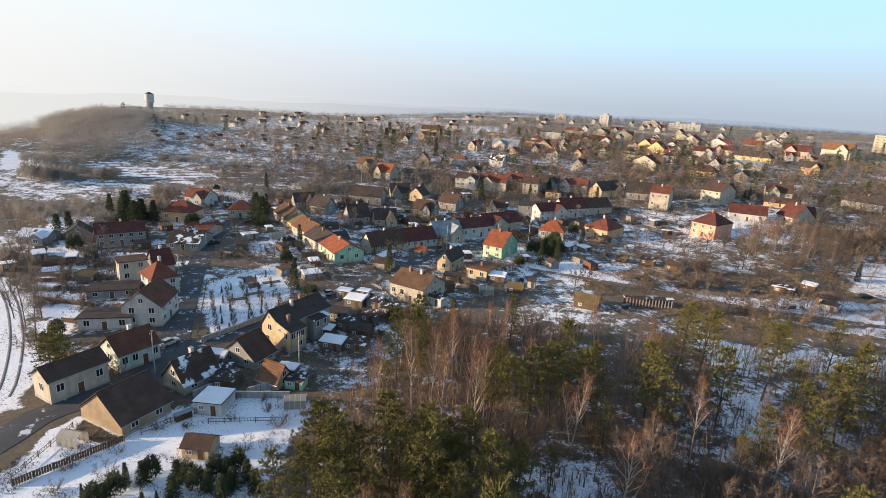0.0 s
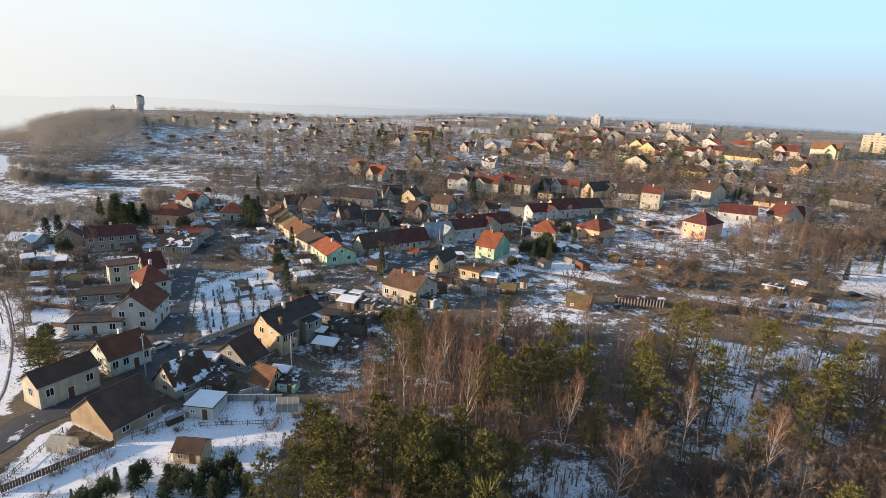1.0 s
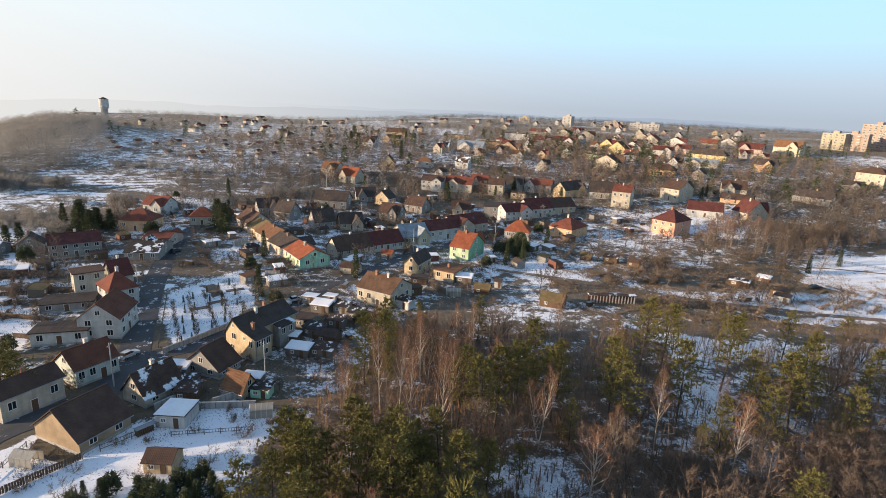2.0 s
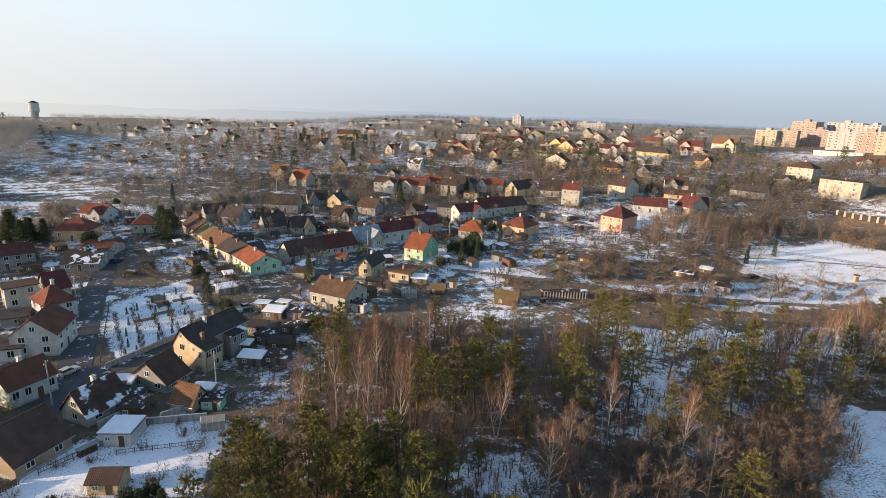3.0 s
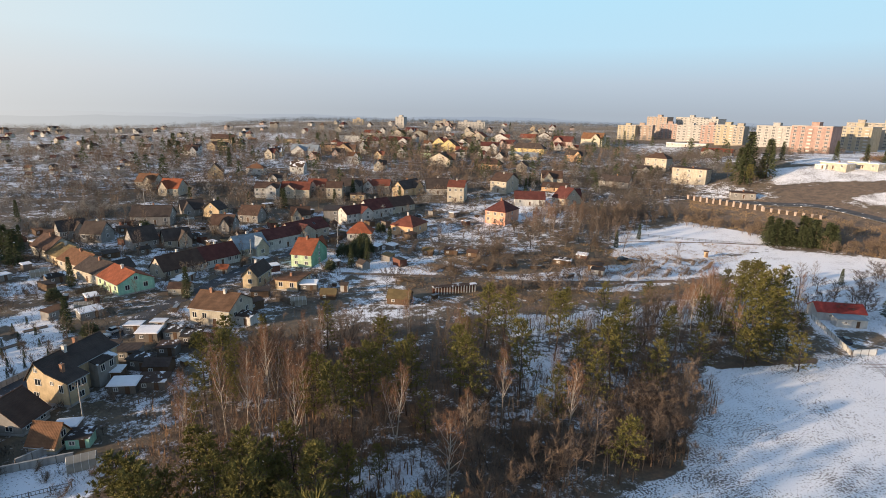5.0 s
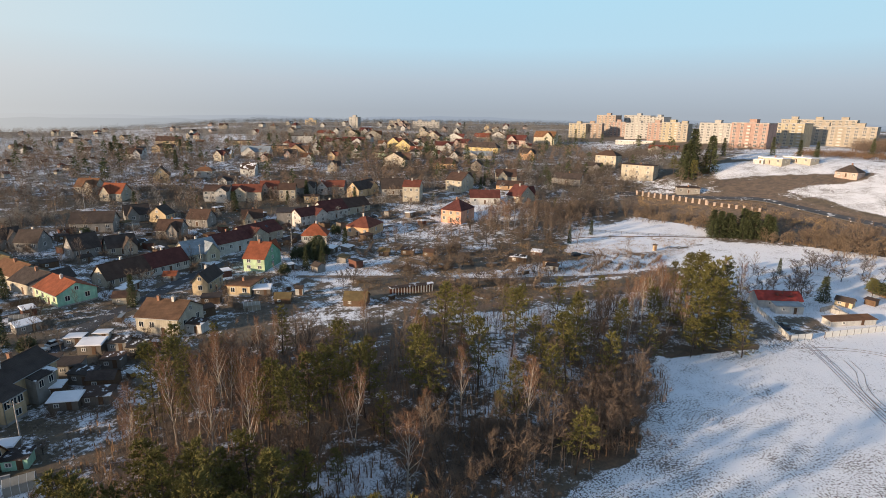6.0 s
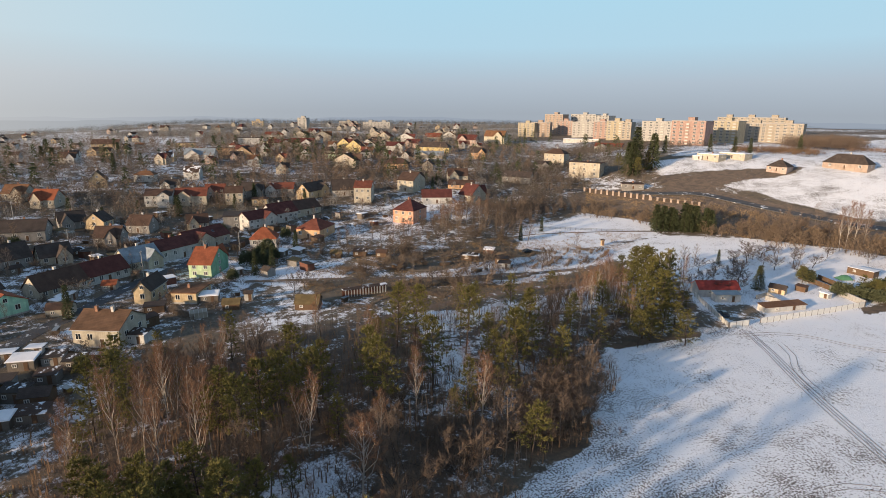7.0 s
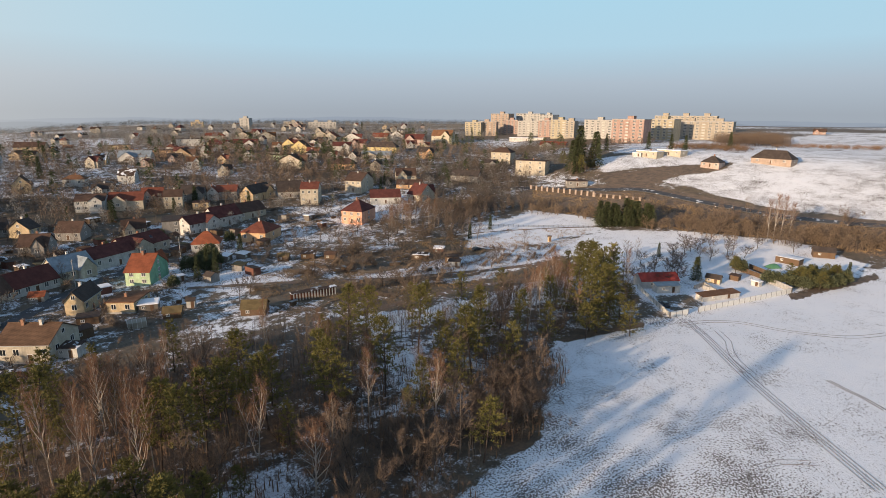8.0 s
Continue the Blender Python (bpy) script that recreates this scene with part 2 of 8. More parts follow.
def ground_material():
    """Snow over grass, earth and leaf litter: 'cover' holds the share of snow, the share of bare earth and the share of litter."""
    n = Nodes("winter_ground")
    cover = n.attribute("cover")
    sep = n.tree.nodes.new("ShaderNodeSeparateColor")
    n.link(cover.outputs["Color"], sep.inputs[0])
    fine, mid, broad = n.noise(1.6, 6.0, 0.7), n.noise(0.16, 6.0, 0.62), n.noise(0.02, 4.0, 0.6)
    grass = n.mix(n.ramp(fine, 0.3, 0.7), (0.070, 0.062, 0.035), (0.17, 0.135, 0.08))
    earth = n.mix(n.ramp(fine, 0.3, 0.7), (0.105, 0.076, 0.053), (0.30, 0.215, 0.15))
    litter = n.mix(n.ramp(fine, 0.35, 0.7), (0.10, 0.062, 0.038), (0.19, 0.115, 0.068))
    col = n.mix(sep.outputs[1], grass, earth)
    col = n.mix(sep.outputs[2], col, litter)
    col = n.mix(n.calc("MULTIPLY", broad, 0.4), col, (0.17, 0.135, 0.10))
    patch = n.ramp(n.noise(0.33, 6.0, 0.7), 0.40, 0.62)
    col = n.mix(n.calc("MULTIPLY", patch, 0.62), col, (0.052, 0.045, 0.036))
    # snow lies where a mixed pattern exceeds what is missing of it
    small = n.noise(0.55, 5.0, 0.65)
    pattern = n.calc("ADD", n.calc("MULTIPLY", mid, 0.42), n.calc("ADD", n.calc("MULTIPLY", small, 0.33), n.calc("MULTIPLY", fine, 0.25)))
    edge = n.calc("SUBTRACT", n.calc("ADD", pattern, sep.outputs[0]), 1.0)
    lies = n.ramp(n.calc("ADD", n.calc("MULTIPLY", edge, 6.0), 0.5), 0.3, 0.7)
    white = n.mix(n.ramp(mid, 0.3, 0.7), (0.83, 0.85, 0.89), SNOW)
    # clods and stubble that stand out of the snow
    where = n.calc("MULTIPLY", n.noise(0.07, 6.0, 0.75), 0.62)
    speck = n.noise(3.1, 3.0, 0.65)
    stubble = n.calc("MULTIPLY", n.calc("SUBTRACT", cover.outputs["Alpha"], 0.75), 0.15)
    clods = n.calc("ADD", n.calc("ADD", speck, where), stubble)
    bare = n.calc("MULTIPLY", n.ramp(clods, 0.86, 0.885), 0.95)
    white = n.mix(bare, white, (0.095, 0.075, 0.063))
    col = n.mix(lies, col, white)
    relief = n.calc("ADD", fine, n.calc("MULTIPLY", speck, 0.5))
    return n.done(col, 0.85, bump=relief, strength=0.55, distance=0.14)


M["ground"] = ground_material()


# ---- the lie of the land ----
def rise(a, b, v):
    t = min(max((v - a) / (b - a), 0.0), 1.0)
    return t * t * (3 - 2 * t)


def ground(x, y):
    r, az = math.hypot(x, y), math.degrees(math.atan2(x, y))
    z = 16 * rise(230, 460, r) + 12 * rise(450, 1000, r) - 60 * rise(1200, 3000, r)
    z -= 70 * rise(50, 75, abs(az)) * rise(1000, 3500, r)
    z -= 22 * rise(31, 40, -az) * rise(380, 750, r)
    z += 3 * math.exp(-(((x + 430) / 200) ** 2) - ((y - 830) / 240) ** 2)
    z -= 9 * rise(-8, 14, -az) * rise(450, 900, r) + 75 * rise(-8, 14, -az) * rise(900, 2000, r)
    z -= 45 * rise(30, 35, -az) * rise(640, 1100, r) + 60 * rise(30, 36, -az) * rise(1100, 2600, r)
    z += 11 * math.exp(-(((x + 292) / 62) ** 2) - ((y - 470) / 85) ** 2)
    z += 12 * rise(290, 430, r) * rise(38, 54, az) * (1 - rise(650, 1500, r))
    return z + 0.8 * math.sin(x / 41 + 1) * math.sin(y / 53) * rise(60, 200, r)


ZONES, FIELDS = [], []


def zone(corners, snow, earth=0.0, litter=0.0, soft=5.0):
    ZONES.append((corners, snow, earth, litter, soft, [min(c[0] for c in corners), min(c[1] for c in corners), max(c[0] for c in corners), max(c[1] for c in corners)]))


def inside(x, y, corners):
    """How deep a place lies inside a polygon (metres; negative outside)."""
    inn, near = False, 1e9
    for (ax, ay), (bx, by) in zip(corners, corners[1:] + corners[:1]):
        if (ay > y) != (by > y) and x < (bx - ax) * (y - ay) / (by - ay) + ax:
            inn = not inn
        dx, dy = bx - ax, by - ay
        t = min(max(((x - ax) * dx + (y - ay) * dy) / (dx * dx + dy * dy), 0), 1)
        near = min(near, math.hypot(x - ax - t * dx, y - ay - t * dy))
    return near if inn else -near


def cover(x, y):
    """The shares of snow, earth and litter at a place."""
    r = math.hypot(x, y)
    n1 = noise.noise((x / 90, y / 90, 3.0))
    n2 = noise.noise((x / 23, y / 23, 8.0))
    now = [0.455 + 0.10 * n1 + 0.10 * n2, 0.35 + 0.5 * n1, 0.15]
    # snow share raised on the far left to lighten it in place of haze
    if r > 500:
        now[0], now[1] = (0.50 if x < -40 else 0.43) + 0.18 * n1, 0.7
    if x < -120 and y > 200:
        now[0], now[1] = 0.43 + 0.10 * n1, 0.6
    for corners, snow, earth, litter, soft, box in ZONES:
        if box[0] - soft < x < box[2] + soft and box[1] - soft < y < box[3] + soft:
            k = rise(-soft / 2, soft / 2, inside(x, y, corners) + 0.45 * soft * n2)
            now = [a + k * (b - a) for a, b in zip(now, (snow, earth, litter))]
    for n, corners in enumerate(FIELDS):
        k = rise(-1.5, 1.5, inside(x, y, corners))
        if k > 0:
            across = y * 0.95 - x * 0.31 + 3 * n1
            # base share of the streaks is also lifted towards the hazy paleness
            streak = 0.495 + 0.09 * math.sin(across * 1.05) * rise(-0.6, 0.5, n2 + n1) + 0.02 * math.sin(across * 0.37 + n) + (0.0, -0.055, 0.02)[n]
            now = [a + k * (b - a) for a, b in zip(now, (streak, 1.0, 0.0))]
    return now


def clods(x, y):
    """How thickly clods and stubble stand out of the snow: most on the low end of the field and along the wood."""
    # beyond the road, extra specks grey the snow to stand in for dim haze
    if x > 270:
        return 0.80 + 0.25 * noise.noise((x / 40, y / 40, 6.0))
    if x < 20 or y > 100:
        return 0.2
    near = 1 - rise(12, 70, math.hypot(x - 62, y - 34))
    edge = 1 - rise(0, 16, -inside(x, y, FIELD_WOOD))
    return 0.22 + 0.72 * max(near, 0.75 * edge) + 0.22 * noise.noise((x / 17, y / 17, 1.0))


FIELD_WOOD = [(30, 30), (44, 52), (64, 56), (86, 72), (97, 84), (128, 80), (128, 110), (30, 110)]
zone([(-30, 40), (-25, 70), (-22, 90), (-12, 118), (15, 131), (62, 126), (100, 119), (150, 128), (168, 118), (128, 82), (96, 87), (83, 76), (62, 62), (41, 59), (26, 38), (0, 20)], 0.43, 0.1, 0.9)
zone([(20, -60), (30, 30), (44, 52), (64, 56.5), (84.6, 71.6), (96, 83.7), (125, 79.8), (136, 75), (183, 69), (232, 59), (330, 20), (330, -120)], 0.80, 0.3, 0.0, 5.0)
zone([(142, 72), (232, 57), (330, 18), (330, -90), (215, 5), (165, 45)], 0.95, 0.3, 0.0, 26)
zone([(157, 197), (206, 208), (222, 180), (205, 161), (148, 161), (133, 171)], 0.62, 0.5)
zone([(81, 158), (121, 163), (175, 155), (162, 142), (107, 134), (79, 155)], 0.62, 0.5)
# orchard snow is thinned to darken it in place of tree shade
zone([(170, 155), (205, 160), (230, 140), (252, 100), (239, 67), (184, 69), (137, 77), (144, 97), (150, 125)], 0.63, 0.4)
zone([(207, 209), (222, 180), (233, 139), (253, 99), (250, 66), (300, 60), (307, 81), (296, 114), (294, 155), (288, 200), (240, 243), (215, 235)], 0.36, 1.0, 0.0)
zone([(303, 204), (366, 204), (515, 149), (700, 60), (600, -60), (312, 20), (309, 82), (298, 115), (297, 157)], 0.65, 0.4, 0.0, 7)
zone([(333, 254), (392, 289), (530, 272), (700, 230), (780, 120), (515, 151), (372, 208)], 0.65, 0.5, 0.0, 12)
zone([(310.5, 254.3), (378.2, 220.5), (388.6, 186.0), (356.9, 182.5), (321.2, 210.4), (290.5, 230.4)], 0.70, 0.5, 0.0, 6)
zone([(287.9, 231.5), (320.5, 209.9), (356.0, 182.0), (341.0, 176.1), (297.0, 196.0), (279.7, 194.5), (273.1, 212.7)], 0.37, 1.0, 0.25, 8)
# the slope of allotments, the ploughed strips below it and the snowy field in the valley
# extra snow share here imitates the pale haze over the slope
zone([(-225, 345), (-165, 322), (-84, 342), (-30, 345), (40, 420), (-20, 900), (-260, 760), (-230, 500), (-250, 400)], 0.50, 0.7, 0.2, 30)
FIELDS += [[(-207, 300), (-193, 316), (-157, 309), (-127, 314), (-134, 279), (-175, 285)], [(-132, 279), (-124, 316), (-85, 333), (-69, 330), (-89, 292), (-104, 276), (-118, 268)], [(-178, 262), (-169, 274), (-145, 273), (-133, 257), (-153, 243)]]
zone([(-212, 244), (-212, 268), (-179, 262), (-162, 246), (-180, 232)], 0.66, 0.5, 0.0, 8)
zone([(-250, 310), (-221, 297), (-210, 280), (-228, 276)], 0.66, 0.5, 0.0, 8)
zone([(-250, 275), (-194, 276), (-141, 248), (-178, 231), (-210, 238)], 0.50, 0.6, 0.0, 14)
zone([(-66, 50), (-58, 76), (-44, 83.5), (-32, 91), (-22, 86), (-24, 72), (-23, 50)], 0.68, 0.3)
zone([(-67, 148), (-53, 170), (-39, 142), (-50, 118), (-54, 114)], 0.60, 0.5)
zone([(29, 182), (45, 191), (60, 169), (41, 165)], 0.74, 0.3)
zone([(48, 210), (77, 228), (101, 202), (89, 179), (65, 189)], 0.47, 0.3)
zone([(-135, 150), (-110, 132), (-89, 107), (-70, 81), (-90, 70), (-150, 120)], 0.70, 0.3)

# forest floor with more snow between the trunks on its far side, and terraced garden strips
zone([(40, 85), (60, 125), (100, 117), (150, 127), (166, 117), (128, 82), (97, 86), (84, 73), (60, 62)], 0.47, 0.1, 0.8)
zone([(62, 113), (64, 125), (100, 119), (150, 127), (160, 119), (132, 106), (98, 109)], 0.64, 0.2, 0.2, 5.0)
for x, y, w, d in ((-98, 152, 22, 3.2), (-95, 143, 20, 3.5), (-91, 133, 20, 3.0), (-84, 120, 14, 3.0), (-108, 168, 24, 4.0), (-104, 184, 20, 3.5)):
    zone([(x - w / 2, y - d / 2 - 2), (x + w / 2, y - d / 2 + 2), (x + w / 2, y + d / 2 + 2), (x - w / 2, y + d / 2 - 2)], 0.70, 0.4, 0.0, 1.5)

zone([(183.2, 69.7), (206.8, 67.0), (230.1, 61.3), (223.6, 58.4), (198.0, 62.9), (176.2, 65.8)], 0.36, 0.9, 0.5, 2.5)
# snow beside the street and barn, and the barn's bare grass
zone([(-60.1, 69.8), (-61.5, 74.8), (-59.3, 80.7), (-57.4, 78.3), (-57.2, 73.6), (-52.4, 70.5)], 0.66, 0.4, 0.0, 1.5)
zone([(-68.2, 75.3), (-66.4, 79.2), (-65.3, 78.1), (-66.2, 74.4)], 0.66, 0.4, 0.0, 1.5)
zone([(-81.6, 97.2), (-81.6, 99.7), (-77.8, 95.1), (-73.5, 86.9)], 0.66, 0.4, 0.0, 1.5)
zone([(-57.2, 74.4), (-57.5, 78.3), (-48.8, 73.9), (-50.2, 72.3)], 0.25, 0.0, 0.0, 1.5)
# snow on the terraced plots above the railway
zone([(-132.7, 172.3), (-114.1, 170.5), (-111.9, 166.4), (-126.9, 164.2)], 0.72, 0.4, 0.0, 1.5)
zone([(-121.3, 155.8), (-109.3, 162.0), (-105.8, 155.2), (-116.7, 149.0)], 0.72, 0.4, 0.0, 1.5)
zone([(-114.2, 144.4), (-106.2, 149.3), (-101.7, 142.6), (-109.1, 136.8)], 0.72, 0.4, 0.0, 1.5)
zone([(-97.8, 126.0), (-88.5, 128.0), (-85.3, 121.0), (-94.9, 119.1)], 0.72, 0.4, 0.0, 1.5)
zone([(-93.3, 115.2), (-86.3, 118.4), (-82.5, 110.7), (-88.3, 110.1)], 0.72, 0.4, 0.0, 1.5)
zone([(-157.3, 209.4), (-142.9, 215.1), (-133.6, 195.3), (-142.5, 190.0)], 0.72, 0.4, 0.0, 1.5)
zone([(-107.0, 133.7), (-99.7, 136.0), (-96.5, 131.0), (-103.4, 129.2)], 0.72, 0.4, 0.0, 1.5)
zone([(-65.1, 145.6), (-53.0, 155.1), (-41.1, 125.6), (-51.7, 114.1)], 0.72, 0.4, 0.0, 1.5)

CLEARINGS = [[(12.0, 65.8), (13.9, 72.0), (20.0, 75.1), (27.3, 73.6), (27.2, 66.4), (26.0, 62.8)], [(56.0, 101.4), (67.5, 99.2), (60.4, 85.3), (54.8, 82.1), (50.3, 87.3)]]
for corners in CLEARINGS:
    zone(corners, 0.56, 0.2, 0.5, 6.0)
zone([(-27.7, 117.9), (-16.3, 73.3), (-12.0, 81.9), (-10.7, 95.6), (-7.7, 113.8), (-12.3, 126.9)], 0.48, 0.5, 0.0, 4.0)
zone([(137, 79), (147, 93), (158, 88), (152, 78)], 0.47, 0.5, 0.0, 2.0)
# strips of bare grass and earth on the meadow, and the edges of the wood
zone([(84.9, 186.0), (113.4, 183.3), (111.1, 177.4), (81.3, 177.9)], 0.37, 0.45, 0.1, 2.0)
zone([(78.7, 154.4), (93.5, 150.1), (120.1, 143.8), (115.8, 138.4), (89.9, 144.1), (75.5, 147.8)], 0.37, 0.45, 0.1, 2.0)
zone([(93.8, 136.7), (137.0, 130.0), (146.0, 127.7), (139.8, 121.9), (95.6, 126.9)], 0.37, 0.45, 0.1, 2.0)
zone([(87.4, 167.3), (107.8, 165.7), (104.6, 158.7), (83.9, 160.4)], 0.37, 0.45, 0.1, 2.0)
zone([(46.7, 170.3), (71.8, 156.8), (72.7, 142.2), (46.7, 147.4)], 0.37, 0.45, 0.1, 2.0)
zone([(97.2, 85.0), (105.3, 84.0), (125.6, 80.3), (122.0, 77.8), (97.1, 82.1)], 0.33, 0.3, 0.8, 2.0)
zone([(53.8, 63.6), (61.1, 61.7), (64.7, 57.1), (59.0, 55.2), (52.1, 59.9)], 0.33, 0.3, 0.8, 2.0)


VILLAGE = [(-62, 112), (-20, 100), (-6, 128), (28, 165), (52, 180), (60, 215), (110, 240), (120, 262), (10, 300), (-70, 262), (-125, 260), (-135, 150)]
plots = random.Random(17)
for i in range(95):
    x, y = plots.uniform(-135, 120), plots.uniform(100, 300)
    if inside(x, y, VILLAGE) < 2:
        continue
    t = radians(plots.choice([30, 34, 120, 124]) + plots.uniform(-5, 5))
    w, d = plots.uniform(3, 8), plots.uniform(1.0, 2.6)
    c, q = math.cos(t), math.sin(t)
    zone([(x + c * a - q * b, y + q * a + c * b) for a, b in ((-w, -d), (w, -d), (w, d), (-w, d))], *((0.74, 0.4, 0.0) if i % 5 < 3 else (0.34, 0.7, 0.1)), 1.2)


def terrain():
    """One sheet to the horizon, finer towards the viewpoint's side."""
    turns = [a for a in np.arange(-62, 92, 0.42)] + [a for a in np.arange(92, 298, 6.0)]
    rings, r = [0.0, 3.0, 7.0], 12.0
    while r < 4880:
        rings.append(r)
        r *= 1.009 if r < 450 else 1.025
    rings.append(4880)
    verts, cols, faces = [], [], []
    for r in rings:
        for a in turns:
            x, y = r * math.sin(radians(a)), r * math.cos(radians(a))
            verts.append((x, y, ground(x, y)))
            cols.append((*(cover(x, y) if r < 900 or (a < 92 and r < 2500) else (0.45, 0.3, 0.3)), clods(x, y)))
    n = len(turns)
    for i in range(len(rings) - 1):
        for j in range(n):
            k = (j + 1) % n
            faces.append((i * n + j, i * n + k, (i + 1) * n + k, (i + 1) * n + j)[::-1])
    me = bpy.data.meshes.new("ground")
    me.from_pydata(verts, [], faces)
    me.materials.append(M["ground"])
    att = me.color_attributes.new("cover", "FLOAT_COLOR", "POINT")
    att.data.foreach_set("color", np.array(cols, dtype=np.float32).ravel())
    me.shade_smooth()
    return tagged(new("ground", me), "winter ground with patchy snow over grass and earth", "ground", kind="structure")


terrain()


# ---- building blocks ----
def link_mesh(name, bm, material, smooth=False):
    me = bpy.data.meshes.new(name)
    bm.to_mesh(me)
    bm.free()
    if material:
        me.materials.append(material)
    if smooth:
        me.shade_smooth()
    return me


def part(name, bm, material, parent, label="", at=None, smooth=False):
    """One mesh object under a thing or a part; bm may be a bmesh or a shared mesh."""
    me = bm if isinstance(bm, bpy.types.Mesh) else link_mesh(name, bm, material, smooth)
    ob = new(name, me)
    ob.parent = parent
    if at is not None:
        ob.matrix_basis = at
    if label:
        tagged(ob, label)
    return ob


def thing(name, m, label, category, group="", kind=""):
    ob = new(name)
    ob.empty_display_size = 0.3
    ob.matrix_basis = m
    return tagged(ob, label, category, group, kind)


def box(bm, x0, y0, z0, x1, y1, z1, m=None):
    vs = [bm.verts.new((x, y, z)) for z in (z0, z1) for x, y in ((x0, y0), (x1, y0), (x1, y1), (x0, y1))]
    if m:
        for v in vs:
            v.co = m @ v.co
    for f in ((3, 2, 1, 0), (4, 5, 6, 7), (0, 1, 5, 4), (1, 2, 6, 5), (2, 3, 7, 6), (3, 0, 4, 7)):
        bm.faces.new([vs[i] for i in f])


def solid(bm, points, faces):
    vs = [bm.verts.new(p) for p in points]
    for f in faces:
        bm.faces.new([vs[i] for i in f])


def boxed(*boxes):
    bm = bmesh.new()
    for b in boxes:
        box(bm, *b)
    return bm


def rod(bm, a, b, r0, r1, sides=5):
    """A tapered rod from a to b."""
    a, b = Vector(a), Vector(b)
    q = (b - a).to_track_quat("Z", "Y")
    ring = []
    for p, r in ((a, r0), (b, r1)):
        ring.append([bm.verts.new(p + q @ Vector((r * math.cos(2 * math.pi * i / sides), r * math.sin(2 * math.pi * i / sides), 0))) for i in range(sides)])
    for i in range(sides):
        j = (i + 1) % sides
        bm.faces.new((ring[0][i], ring[0][j], ring[1][j], ring[1][i]))
    bm.faces.new(ring[1])
    bm.faces.new(ring[0][::-1])


# Windows come in a few sizes that all buildings share; local x runs along the wall, -y faces out.
WINDOW_FRAMES, WINDOW_PANES = {}, {}


def lattice(xs, zs, solid_cell, y0, y1, pane_y=None):
    """One piece: a grid of cells in the x-z plane from y0 to y1; cells that are not solid are holes, or panes set back to pane_y."""
    bm = bmesh.new()
    grid = {(i, j): bm.verts.new((x, y0, z)) for i, x in enumerate(xs) for j, z in enumerate(zs)}
    panes = []
    for i in range(len(xs) - 1):
        for j in range(len(zs) - 1):
            if solid_cell(i, j) or pane_y is not None:
                f = bm.faces.new((grid[i, j], grid[i + 1, j], grid[i + 1, j + 1], grid[i, j + 1]))
                if not solid_cell(i, j):
                    panes.append(f)
    for v in [v for v in bm.verts if not v.link_faces]:
        bm.verts.remove(v)
    if pane_y is None:
        out = bmesh.ops.extrude_face_region(bm, geom=list(bm.faces))
        for e in out["geom"]:
            if isinstance(e, bmesh.types.BMVert):
                e.co.y = y1
    else:
        for f in panes:
            inner = bmesh.ops.inset_individual(bm, faces=[f], thickness=0.015, depth=0.0)
            for v in f.verts:
                v.co.y = pane_y
            f.material_index = 1
        edges = [e for e in bm.edges if len(e.link_faces) == 1]
        out = bmesh.ops.extrude_edge_only(bm, edges=edges)
        for e in out["geom"]:
            if isinstance(e, bmesh.types.BMVert):
                e.co.y = y1
    bmesh.ops.recalc_face_normals(bm, faces=list(bm.faces))
    return bm


def window_meshes(w, h, bars=1):
    key = (round(w, 1), round(h, 1), bars)
    if key not in WINDOW_FRAMES:
        t, k = 0.09, 0.04
        xs = [-w / 2 - t, -w / 2] + ([-k, k] if bars else []) + [w / 2, w / 2 + t]
        zs = [-h / 2 - t, -h / 2, h / 2, h / 2 + t]
        holes = (1, 3) if bars else (1,)
        WINDOW_FRAMES[key] = link_mesh("window_frame", lattice(xs, zs, lambda i, j: not (j == 1 and i in holes), -0.06, 0.05), M["frame"])
        WINDOW_PANES[key] = link_mesh("pane", boxed((-w / 2, -0.022, -h / 2, w / 2, 0.03, h / 2)), M["pane"])
    return WINDOW_FRAMES[key], WINDOW_PANES[key]


WHOLE_WINDOWS = {}


def whole_window(w, h, bars=1):
    """A far window in one piece: a frame with its panes set back."""
    key = (round(w, 1), round(h, 1), bars)
    if key not in WHOLE_WINDOWS:
        t, k = 0.11, 0.05
        xs = [-w / 2 - t, -w / 2] + ([-k, k] if bars else []) + [w / 2, w / 2 + t]
        zs = [-h / 2 - t, -h / 2, h / 2, h / 2 + t]
        holes = (1, 3) if bars else (1,)
        me = link_mesh("window", lattice(xs, zs, lambda i, j: not (j == 1 and i in holes), -0.07, 0.03, -0.015), M["frame"])
        me.materials.append(M["pane_hazed"])
        WHOLE_WINDOWS[key] = me
    return WHOLE_WINDOWS[key]


def window(parent, m, w=1.1, h=1.3, bars=1, far=False):
    if far:
        part("window", whole_window(w, h, bars), None, parent, at=m)
        return
    frame_mesh, pane_mesh = window_meshes(w, h, bars)
    f = part("window", frame_mesh, None, parent, at=m)
    part("pane", pane_mesh, None, f)


def side(angle, dist, along, z):
    """A pose on the wall whose outward normal is at angle (degrees) in the house's own plan."""
    return pose(0, 0, 0, 0, 0, angle + 90) @ pose(along, -dist, z)


